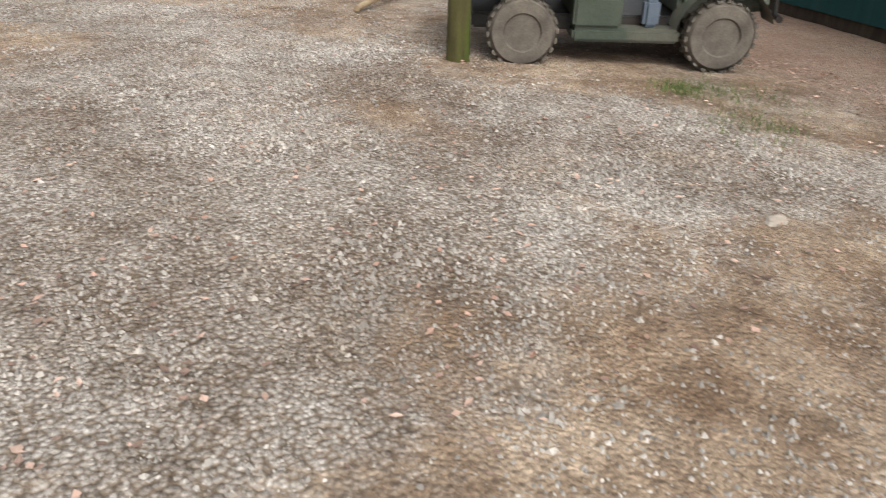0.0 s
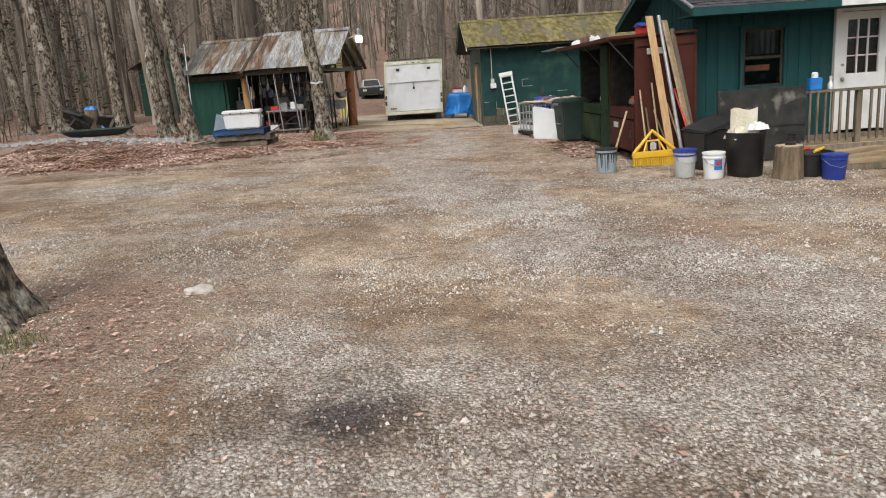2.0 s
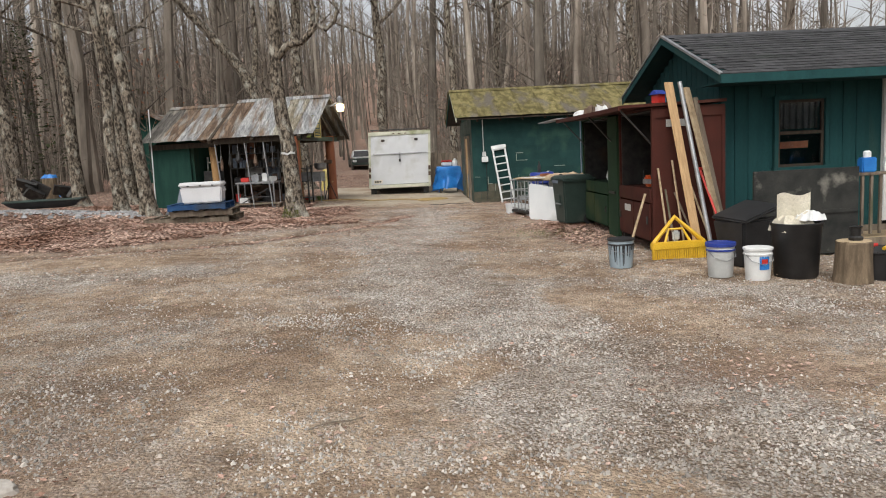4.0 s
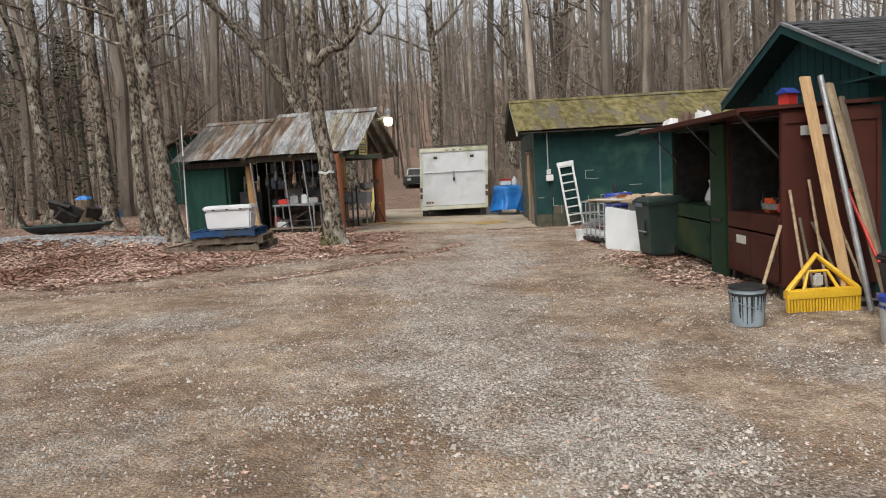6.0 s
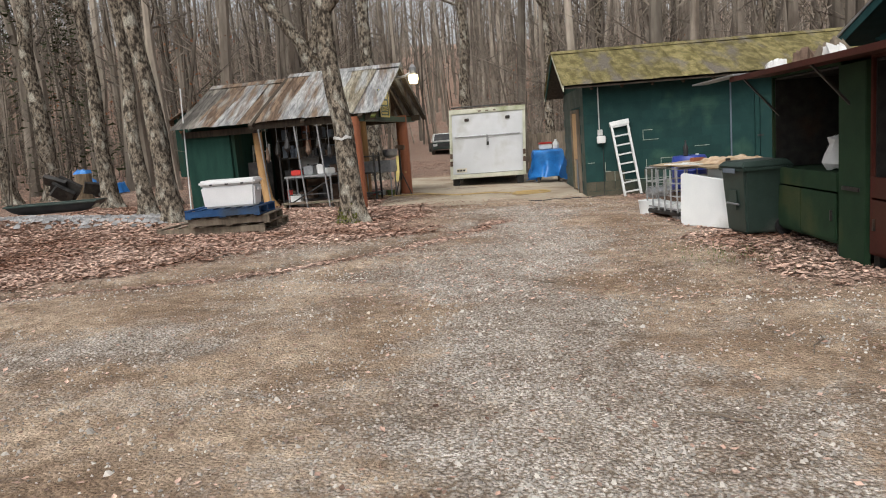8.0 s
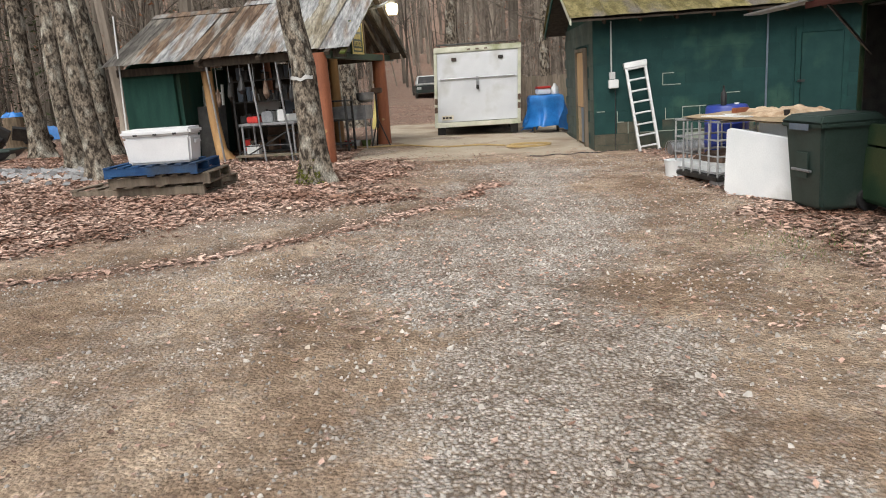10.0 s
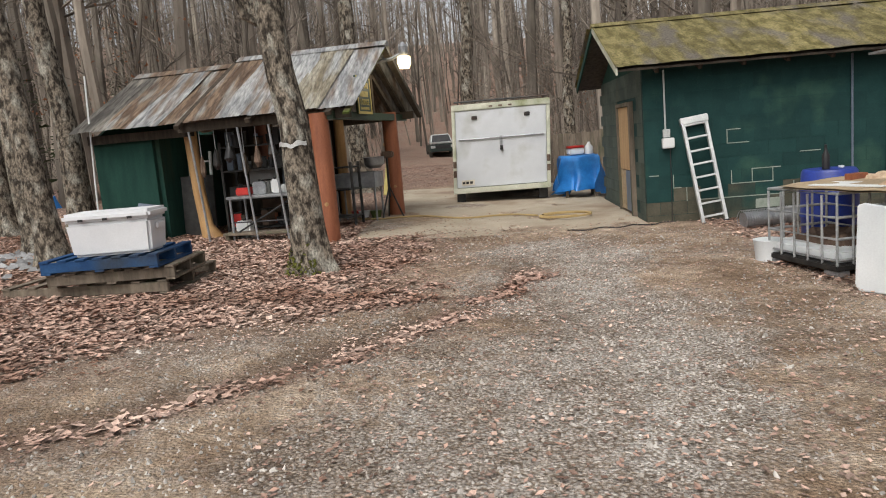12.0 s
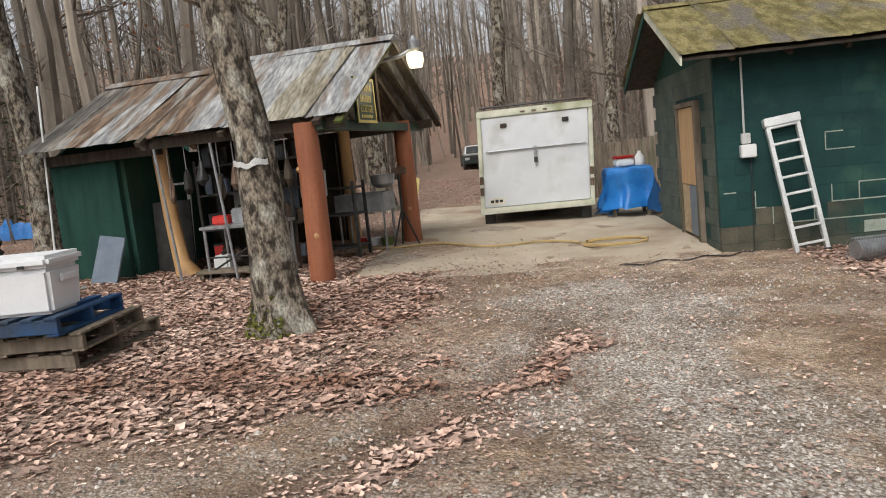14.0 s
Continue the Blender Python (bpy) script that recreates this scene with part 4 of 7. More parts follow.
# green shed further back in the trees
fs = thing("far_shed", pose(-12.4, 44.4, 0.75, 0, 0, 90), "dark green shed among the trees", "shed")
part("wall", Geo().box(-2.0, 2.0, -1.6, 1.6, 0.1, 2.7), M["shed_green"], fs, bevel=0.01)
part("gable", Geo().prism([(2.0, -1.6, 2.7), (2.0, 1.6, 2.7), (2.0, 0, 3.5)], (-0.05, 0, 0)), M["shed_green"], fs)
part("gable", Geo().prism([(-1.95, -1.6, 2.7), (-1.95, 1.6, 2.7), (-1.95, 0, 3.5)], (-0.05, 0, 0)), M["shed_green"], fs)
for sy in (-1, 1):
    part("roof", Geo().prism([(-2.4, sy * 2.0, 2.55), (-2.4, 0, 3.6), (-2.4, 0, 3.54), (-2.4, sy * 2.0, 2.49)], (4.8, 0, 0)), M["rust_dark"], fs)


# ---- trees ----
def branchy(g, p, d, length, r, depth, rnd, n, sag=0.0):
    """A limb that wanders, tapers and forks."""
    pts, rads, k = [p], [r], 5
    kids = []
    for i in range(1, k + 1):
        d = (d + Vector((rnd.uniform(-1, 1), rnd.uniform(-1, 1), rnd.uniform(-0.6, 0.9))) * 0.22).normalized()
        p = p + d * (length / k)
        pts.append(p)
        rads.append(r * (1 - 0.78 * i / k))
        if depth > 0 and i > 1:
            kids.append((p, d, rads[-1]))
    g.tube(pts, rads, n, caps=False)
    for q, e, s in kids:
        for _ in range(1 if depth > 1 else 2):
            side = (e + Vector((rnd.uniform(-1, 1), rnd.uniform(-1, 1), rnd.uniform(-0.3, 0.9)))).normalized()
            branchy(g, q, side, length * rnd.uniform(0.4, 0.62), max(0.006, s * 0.6), depth - 1, rnd, 4 if n > 4 else 3)


def tree(x, y, r, height, seed, lean=(0, 0), label="tall bare tree with rough grey-brown bark", limbs=(), low=5.0, bend=0.25, moss=False, band=False, depth=2, count=12, path=(), arms=()):
    rnd = random.Random(seed)
    t = thing("tree", on(x, y, 0, -0.06), label, "tree", "trees by the yard")
    pts, rads, z = [], [], 0.0
    k = 34
    for i in range(k + 1):
        u = i / k
        z = height * u ** 1.5
        sway = bend * min(1, z / 3)
        pts.append(Vector((lean[0] * z + sway * (noise.noise((seed * 3.1, z * 0.35, 0))), lean[1] * z + sway * noise.noise((seed * 7.7, z * 0.35, 4)), z)))
        if path:
            for (za, xa), (zb, xb) in zip(path, path[1:]):
                if za <= z <= zb:
                    pts[-1].x = xa + (xb - xa) * (z - za) / (zb - za) + 0.04 * noise.noise((seed, z * 1.3, 2))
        rads.append(r * (1 - 0.85 * u) * (1 + 0.75 * math.exp(-z / 0.22)) + 0.01)
    g = Geo()
    n = 20
    vs = []
    for p, q in zip(pts, rads):
        for j in range(n):
            a = j * math.tau / n
            flare = 1 + 0.16 * math.exp(-p.z / 0.3) * math.sin(5 * a + seed) + 0.1 * noise.noise((math.cos(a) * 2.5, math.sin(a) * 2.5, p.z * 2.2 + seed))
            vs.append((p.x + q * flare * math.cos(a), p.y + q * flare * math.sin(a), p.z))
    g.add(vs, [(i * n + j, i * n + (j + 1) % n, (i + 1) * n + (j + 1) % n, (i + 1) * n + j) for i in range(k) for j in range(n)])
    part("trunk", g, M["bark"], t, smooth=True)

    def at_height(h):
        for i in range(k):
            if pts[i + 1].z >= h:
                f = (h - pts[i].z) / max(1e-6, pts[i + 1].z - pts[i].z)
                return pts[i].lerp(pts[i + 1], f), rads[i] + (rads[i + 1] - rads[i]) * f
        return pts[-1], rads[-1]

    for h, dx, dy, dz, ln, rr in limbs:
        p, q = at_height(h)
        lg = Geo()
        branchy(lg, p, Vector((dx, dy, dz)).normalized(), ln, rr, 2, rnd, 7)
        part("limb", lg, M["bark"], t, smooth=True)
    for line, rr in arms:
        lg, ends = Geo(), [Vector(q) for q in line]
        lg.tube(ends, [rr * (1 - 0.6 * i / (len(ends) - 1)) * (1 + 0.15 * (i % 2)) for i in range(len(ends))], 9)
        for i, q in enumerate(ends[2:]):
            for _ in range(2):
                branchy(lg, q, Vector((rnd.uniform(-0.6, 0.8), rnd.uniform(-0.6, 0.6), rnd.uniform(0.3, 1.0))).normalized(), rnd.uniform(0.7, 1.5), rr * 0.3, 2, rnd, 5)
        part("limb", lg, M["bark"], t, "gnarled crooked limb", smooth=True)
    cg = Geo()
    for i in range(count):
        h = low + (height - low) * (i + rnd.random()) / count
        p, q = at_height(h)
        a = rnd.uniform(0, math.tau)
        branchy(cg, p, Vector((math.cos(a), math.sin(a), rnd.uniform(0.1, 0.9))).normalized(), rnd.uniform(1.6, 3.4) * (1.1 - 0.4 * h / height), min(q * 0.5, 0.06), depth, rnd, 4)
    part("crown", cg, M["bark"], t, "bare twiggy crown")
    if moss:
        mg = Geo()
        for j in range(150):
            a, zz = rnd.uniform(2.4, 5.2), abs(rnd.gauss(0, 0.12)) + 0.05
            p, q = at_height(zz)
            q *= 1.06
            c = Vector((p.x + q * math.cos(a), p.y + q * math.sin(a), zz))
            mg.add([c + Vector((rnd.uniform(-1, 1), rnd.uniform(-1, 1), rnd.uniform(-1, 1))) * 0.03 for _ in range(4)], [(0, 1, 2), (0, 2, 3), (0, 3, 1), (1, 3, 2)])
        part("moss", mg, M["moss"], t, "green moss at the foot")["kind"] = "stuff"
    if band:
        p, q = at_height(1.62)
        part("band", Geo().sheet(lambda u, v: (q * 1.13 * math.cos(-2.9 + 2.2 * u), q * 1.13 * math.sin(-2.9 + 2.2 * u), (v - 0.5) * (0.05 + 0.05 * noise.noise((u * 6, v, 2))) + 0.012 * math.sin(u * 9)), 16, 3), M["alu"], t, "pale torn tape on the trunk", at=pose(p.x, p.y, 1.55))
    return t


tree(-2.33, 22.1, 0.2, 15, 3, label="crooked oak with mossy foot and taped trunk", moss=True, band=True, bend=0.3, low=6.0,
     path=((0, 0), (0.9, -0.01), (1.75, -0.05), (2.45, -0.16), (3.0, -0.2), (3.9, -0.18), (5.0, -0.14), (7.5, -0.3), (15.1, 0.2)),
     arms=((((-0.2, 0, 3.65), (0.1, -0.03, 3.98), (0.42, -0.05, 4.02), (0.62, -0.06, 4.2), (0.82, -0.06, 4.4), (1.0, -0.05, 4.28), (1.22, -0.05, 4.45), (1.3, -0.05, 4.75)), 0.085),
           (((0.62, -0.06, 4.2), (0.75, 0, 4.65), (0.68, 0.05, 5.1), (0.85, 0.1, 5.7), (0.8, 0.1, 6.4)), 0.05),
           (((-0.25, 0, 2.9), (-0.45, -0.1, 3.0), (-0.5, -0.12, 3.15)), 0.06)))
tree(-3.25, 7.75, 0.27, 13, 5, label="thick mossy oak at the yard edge", moss=True, low=7)
tree(-6.0, 23.0, 0.17, 15, 7, lean=(-0.075, 0), low=4)
tree(-7.25, 24.65, 0.165, 15, 9, lean=(-0.05, 0.0), low=4.2)
tree(-8.0, 27.3, 0.25, 17, 11, low=5, lean=(-0.02, 0))
tree(-9.4, 27.2, 0.2, 17, 13, low=4.5, lean=(-0.03, 0))
tree(-13.0, 30.8, 0.29, 19, 15, low=5, lean=(-0.04, 0))
tree(-13.9, 30.0, 0.2, 18, 17, low=5.5, lean=(-0.09, 0))
tree(-3.6, 33.8, 0.3, 18, 19, low=6)
tree(-4.7, 31.0, 0.36, 12, 21, label="bent dark tree that curves out over the shed", low=5.0, bend=0.2, count=9,
     path=((0, 0.1), (3.3, 0.0), (4.2, -0.3), (5.0, -0.9), (5.7, -1.45), (6.5, -2.15), (7.1, -2.65), (9.0, -4.0), (12.1, -5.6)),
     arms=((((-0.1, 0, 3.7), (0.05, 0, 4.6), (0.15, 0.1, 5.8), (0.05, 0.1, 7.2), (0.2, 0, 9.0)), 0.1),))
tree(5.0, 40.5, 0.28, 20, 23, low=6, limbs=((8, 1, 0, 0.5, 4, 0.1),))
tree(-0.6, 41.5, 0.3, 20, 25, low=6, limbs=((7.5, 1, 0, 0.6, 4, 0.1),))
tree(2.6, 37.5, 0.2, 18, 27, low=5)
tree(11.0, 38.5, 0.3, 20, 29, low=6)


# ---- the surrounding wood ----
def build_woods():
    rnd = random.Random(42)
    g, lv, cf = Geo(), Geo(), Geo()
    n = 0
    while n < 900:
        if n < 640:
            a, rr = rnd.uniform(-0.62, 0.95), rnd.uniform(15, 100) ** 1.0
            x, y = -math.sin(a) * rr * 1.0, 14 + math.cos(a) * rr
        else:
            a, rr = rnd.uniform(0, math.tau), rnd.uniform(28, 70)
            x, y = math.sin(a) * rr, 8 + math.cos(a) * rr
        if (-18 < x < 15 and -6 < y < 33) or (-6.0 < x < -0.5 and y < 75) or (-6.5 < x < 2.8 and y < 37) or (-17 < x < -9.5 and 37 < y < 46):
            n += 0
            if rnd.random() < 0.02:
                n += 1
            continue
        n += 1
        z0 = ground(x, y) - 0.1
        thin = rnd.random() < 0.5
        h = rnd.uniform(7, 14) if thin else rnd.uniform(15, 23)
        r = rnd.uniform(0.03, 0.08) if thin else rnd.uniform(0.1, 0.27)
        near = math.hypot(x, y - 14) < 48
        lx, ly = rnd.uniform(-0.05, 0.05), rnd.uniform(-0.05, 0.05)
        pts = [Vector((x + lx * q * h + 0.3 * rnd.uniform(-1, 1) * (q > 0.1), y + ly * q * h, z0 + q * h)) for q in (0, 0.03, 0.25, 0.5, 0.75, 1)]
        g.tube(pts, [r * 1.35, r, r * 0.85, r * 0.66, r * 0.42, 0.012], 7 if near else 5, caps=False)
        for _ in range(rnd.randint(11, 16) if near else rnd.randint(7, 11)):
            q = rnd.uniform(0.16 if near else 0.3, 0.98)
            i = min(4, max(1, int(q * 4) + 1))
            p = pts[0].lerp(pts[-1], q)
            p.x, p.y = x + lx * q * h, y + ly * q * h
            a2, ln = rnd.uniform(0, math.tau), rnd.uniform(0.8, 3.2) * (0.6 if thin else 1.1)
            d = Vector((math.cos(a2), math.sin(a2), rnd.uniform(0.15, 1.1))).normalized()
            m1 = p + d * ln * 0.5
            e = m1 + (d + Vector((rnd.uniform(-0.4, 0.4), rnd.uniform(-0.4, 0.4), rnd.uniform(-0.1, 0.5)))).normalized() * ln * 0.5
            br = min(r * 0.35, 0.045)
            g.tube([p, m1, e], [br, br * 0.6, 0.006], 3, caps=False)
            for _k in range(7 if near else 4):
                s = p.lerp(e, rnd.uniform(0.3, 0.95))
                w = s + (d + Vector((rnd.uniform(-1, 1), rnd.uniform(-1, 1), rnd.uniform(-0.3, 1)))).normalized() * ln * rnd.uniform(0.25, 0.5)
                g.tube([s, w], [br * 0.4, 0.005], 3, caps=False)
        if thin and rnd.random() < 0.13:
            for _k in range(160):
                c = Vector((x + rnd.gauss(0, 0.9), y + rnd.gauss(0, 0.9), z0 + rnd.uniform(2.0, 5.5)))
                o = [Vector((rnd.uniform(-1, 1), rnd.uniform(-1, 1), rnd.uniform(-1, 1))) * 0.07 for _ in range(3)]
                lv.add([c + o[0], c + o[1], c + o[2]], [(0, 1, 2)])
        if x < -14 and rnd.random() < 0.14:
            for _k in range(420):
                hh = rnd.uniform(0.5, 7)
                sp = 2.0 * (1 - hh / 8.5)
                a3, rd = rnd.uniform(0, math.tau), sp * math.sqrt(rnd.random())
                c = Vector((x + rd * math.cos(a3), y + rd * math.sin(a3), z0 + hh - 0.2 * rd))
                o = [Vector((rnd.uniform(-1, 1), rnd.uniform(-1, 1), rnd.uniform(-0.5, 0.3))) * 0.17 for _ in range(3)]
                cf.add([c + o[0], c + o[1], c + o[2]], [(0, 1, 2)])
    for _ in range(900):
        x, y = rnd.uniform(-62, 52), rnd.uniform(58, 150)
        if -6.0 < x < -0.5 and y < 75:
            continue
        z0, h, r = ground(x, y) - 0.1, rnd.uniform(8, 15), rnd.uniform(0.06, 0.2)
        p0, p1 = Vector((x, y, z0)), Vector((x + rnd.uniform(-0.9, 0.9), y, z0 + h))
        g.tube([p0, p0.lerp(p1, 0.5), p1], [r, r * 0.7, 0.02], 4, caps=False)
        for _k in range(13):
            q = rnd.uniform(0.3, 0.98)
            s = p0.lerp(p1, q)
            a = rnd.uniform(0, math.tau)
            w = s + Vector((math.cos(a), math.sin(a), rnd.uniform(0.3, 1.3))).normalized() * rnd.uniform(1.2, 3.4)
            g.tube([s, w], [0.045, 0.014], 3, caps=False)
    for _ in range(1300):
        a, rr = rnd.uniform(-0.62, 0.95), rnd.uniform(17, 62)
        x, y = -math.sin(a) * rr, 14 + math.cos(a) * rr
        if (-12 < x < 15 and -6 < y < 36) or (-6.0 < x < -0.5 and y < 75) or (-17 < x < -9.5 and 37 < y < 46):
            continue
        z0, h = ground(x, y), rnd.uniform(1.2, 5.0)
        tip = Vector((x + rnd.uniform(-0.5, 0.5), y + rnd.uniform(-0.5, 0.5), z0 + h))
        foot = Vector((x, y, z0 - 0.05))
        g.tube([foot, foot.lerp(tip, 0.5) + Vector((rnd.uniform(-0.15, 0.15), 0, 0)), tip], [0.022, 0.014, 0.004], 3, caps=False)
        for _k in range(15):
            s = foot.lerp(tip, rnd.uniform(0.25, 0.95))
            w = s + Vector((rnd.uniform(-1, 1), rnd.uniform(-1, 1), rnd.uniform(0.1, 1))).normalized() * h * rnd.uniform(0.15, 0.35)
            g.tube([s, w], [0.009, 0.004], 3, caps=False)
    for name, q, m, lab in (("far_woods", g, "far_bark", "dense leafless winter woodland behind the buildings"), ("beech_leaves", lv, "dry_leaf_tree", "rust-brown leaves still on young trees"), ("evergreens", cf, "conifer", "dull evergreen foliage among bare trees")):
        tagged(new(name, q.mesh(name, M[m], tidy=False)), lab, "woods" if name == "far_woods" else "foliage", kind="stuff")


build_woods()


# ---- yard things ----
def wheel_parts(parent, x, y, r, w, tyre="rubber", rim="rim"):
    t = part("wheel", Geo().lathe([(r * 0.52, -w * 0.42), (r * 0.56, -w * 0.5), (r * 0.88, -w * 0.5), (r, -w * 0.3), (r, w * 0.3), (r * 0.88, w * 0.5), (r * 0.56, w * 0.5), (r * 0.52, w * 0.42)], 28), M[tyre], parent, "dusty knobbly tyre", smooth=True, at=pose(x, y, r, 90))
    part("rim", Geo().lathe([(0.0, -w * 0.3), (r * 0.5, -w * 0.3), (r * 0.54, -w * 0.44), (r * 0.54, w * 0.44), (r * 0.5, w * 0.3), (r * 0.24, w * 0.22), (r * 0.2, w * 0.36), (0.0, w * 0.38)], 20), M[rim], t, "dull wheel rim", smooth=True)
    lug = Geo()
    for k in range(22):
        for s in (-1, 1):
            lug.obox(pose(0, 0, 0, 0, 0, k * 360 / 22 + s * 4) @ pose(r, 0, s * w * 0.24), 0.022, 0.045, w * 0.42)
    part("tread", lug, M[tyre], t)
    return t


def build_utv():
    v = thing("utility_vehicle", on(5.8, 4.55, -40.8, 0.0), "dusty olive green utility vehicle with yellow seat frames", "utility vehicle")
    for x in (-0.86, 0.86):
        for y in (-0.62, 0.62):
            wheel_parts(v, x, y, 0.3, 0.24)
    part("chassis", Geo().box(-1.3, 1.2, -0.45, 0.45, 0.28, 0.42), M["dark_steel"], v, bevel=0.02)
    part("floor_tub", Geo().box(-0.42, 0.52, -0.66, 0.66, 0.22, 0.34).box(-0.42, 0.0, -0.66, 0.66, 0.34, 0.6), M["utv"], v, bevel=0.025)
    part("hood", Geo().add([(0.5, -0.6, 0.42), (1.3, -0.56, 0.5), (1.3, 0.56, 0.5), (0.5, 0.6, 0.42), (0.42, -0.6, 0.98), (1.28, -0.5, 0.84), (1.28, 0.5, 0.84), (0.42, 0.6, 0.98)],
                           [(0, 3, 2, 1), (4, 5, 6, 7), (0, 1, 5, 4), (1, 2, 6, 5), (2, 3, 7, 6), (3, 0, 4, 7)]), M["utv"], v, bevel=0.05, smooth=True)
    for y in (-0.64, 0.64):
        part("front_fender", Geo().sheet(lambda a, b: (0.86 + 0.42 * math.cos(math.pi * (0.95 - 0.85 * a)), y + 0.15 * (b - 0.5) * 2, 0.3 + 0.43 * math.sin(math.pi * (0.95 - 0.85 * a))), 14, 2), M["utv"], v, smooth=True)
        part("headlight", Geo().lathe([(0.0, 0.0), (0.07, 0.0), (0.06, 0.03), (0.0, 0.04)], 14), M["alu"], v, at=pose(1.3, y * 0.6, 0.68, 0, 90))
        part("rear_fender", Geo().box(-1.3, -0.42, y - 0.12, y + 0.12, 0.64, 0.7), M["black"], v, "black plastic fender", bevel=0.015)
    part("bumper", Geo().tube([(1.42, -0.5, 0.42), (1.46, -0.3, 0.42), (1.46, 0.3, 0.42), (1.42, 0.5, 0.42)], 0.03, 8).tube([(1.45, -0.3, 0.42), (1.42, -0.3, 0.75), (1.42, 0.3, 0.75), (1.45, 0.3, 0.42)], 0.025, 8), M["dark_steel"], v)
    bed = part("cargo_bed", Geo().box(-1.5, -0.28, -0.7, 0.7, 0.68, 0.72).box(-1.5, -0.28, -0.7, -0.66, 0.72, 0.98).box(-1.5, -0.28, 0.66, 0.7, 0.72, 0.98).box(-0.32, -0.28, -0.66, 0.66, 0.72, 0.98).box(-1.5, -1.46, -0.66, 0.66, 0.72, 0.98), M["utv"], v, "olive cargo bed", bevel=0.01)
    part("bed_rim", Geo().box(-1.53, -0.25, -0.73, -0.67, 0.97, 1.0).box(-1.53, -0.25, 0.67, 0.73, 0.97, 1.0), M["black"], bed, bevel=0.008)
    for y in (-0.32, 0.32):
        s = part("seat", Geo().box(-0.36, 0.08, y - 0.26, y + 0.26, 0.62, 0.76), M["black"], v, "black padded seat", bevel=0.045, smooth=True)
        part("backrest", Geo().obox(pose(-0.38, y, 1.0, 0, -12, 0), 0.1, 0.46, 0.46), M["black"], s, bevel=0.04, smooth=True)
        part("seat_rail", Geo().tube([(0.08, y - 0.27, 0.62), (0.02, y - 0.27, 0.78), (-0.2, y - 0.27, 0.92), (-0.34, y - 0.27, 1.2)], 0.03, 8), M["yellow"], s, "yellow tubular rail", smooth=True)
    part("roll_bar", Geo().tube([(-0.3, -0.66, 0.7), (-0.32, -0.64, 1.85), (0.42, -0.6, 1.88), (0.62, -0.6, 0.95)], 0.026, 8), M["black"], v, smooth=True)
    part("roll_bar", Geo().tube([(-0.3, 0.66, 0.7), (-0.32, 0.64, 1.85), (0.42, 0.6, 1.88), (0.62, 0.6, 0.95)], 0.026, 8), M["black"], v, smooth=True)
    part("cross_bar", Geo().cyl((-0.32, -0.64, 1.84), (-0.32, 0.64, 1.84), 0.024).cyl((0.42, -0.6, 1.87), (0.42, 0.6, 1.87), 0.024), M["black"], v)
    ring = [(0.17 * math.cos(a * math.tau / 20), 0.17 * math.sin(a * math.tau / 20), 0) for a in range(21)]
    part("steering_wheel", Geo().tube(ring, 0.015, 6).cyl((0, 0, 0), (0, 0, -0.4), 0.02), M["black"], v, at=pose(0.3, 0.32, 1.06, 0, -50, 0))
    part("floor_jug", Geo().box(0.2, 0.34, -0.6, -0.46, 0.34, 0.58), M["bluegrey"], v, "pale plastic jug on the floor", bevel=0.03)
    sc = thing("scrap_lumber", on(5.8, 4.55, -40.8, 1.0), "short pale boards lying across the cargo bed", "lumber")
    for k, (x, y, a) in enumerate(((-0.9, 0.0, 72), (-0.75, 0.15, 95), (-1.15, -0.1, 80), (-0.6, -0.1, 60))):
        part("board", Geo().box(-0.72, 0.72, -0.07, 0.07, 0.0, 0.035), M["pale_wood"], sc, bevel=0.004, at=pose(x, y, 0.003 + k * 0.036, 0, 0, a))


build_utv()
pp = thing("wooden_post", on(4.25, 4.92), "round mossy wooden post standing in the gravel", "post")
part("pole", Geo().tube([(0, 0, -0.1), (0, 0, 0.4), (0.01, 0, 1.5), (0.0, 0.01, 3.2)], [0.105, 0.1, 0.098, 0.095], 18), M["moss_post"], pp, smooth=True)
sk = thing("fallen_pole", on(4.7, 7.2, 0, 0.05), "barkless weathered pole lying on the leaves", "pole")
part("pole", Geo().tube([(0, 0, 0), (0.8, 0.45, 0.08), (1.7, 0.85, 0.2), (2.7, 1.45, 0.3), (3.6, 1.9, 0.42)], [0.035, 0.045, 0.05, 0.055, 0.06], 10), M["pale_wood"], sk, smooth=True)
part("stub", Geo().cyl((3.4, 1.8, 0.38), (3.42, 1.82, -0.1), 0.05), M["old_wood"], sk)


def cone():
    c = thing("traffic_cone", on(8.35, 9.75, 12), "orange traffic cone with faded top", "traffic cone")
    part("base", Geo().box(-0.18, 0.18, -0.18, 0.18, 0, 0.035), M["cone"], c, bevel=0.015)
    part("body", Geo().lathe([(0.135, 0.03), (0.125, 0.06), (0.075, 0.42), (0.045, 0.66), (0.03, 0.68)], 22), M["cone"], c, smooth=True)
    part("collar", Geo().lathe([(0.072, 0.5), (0.07, 0.52), (0.052, 0.65), (0.05, 0.66)], 22), M["alu"], c, "greyed reflective collar")


cone()


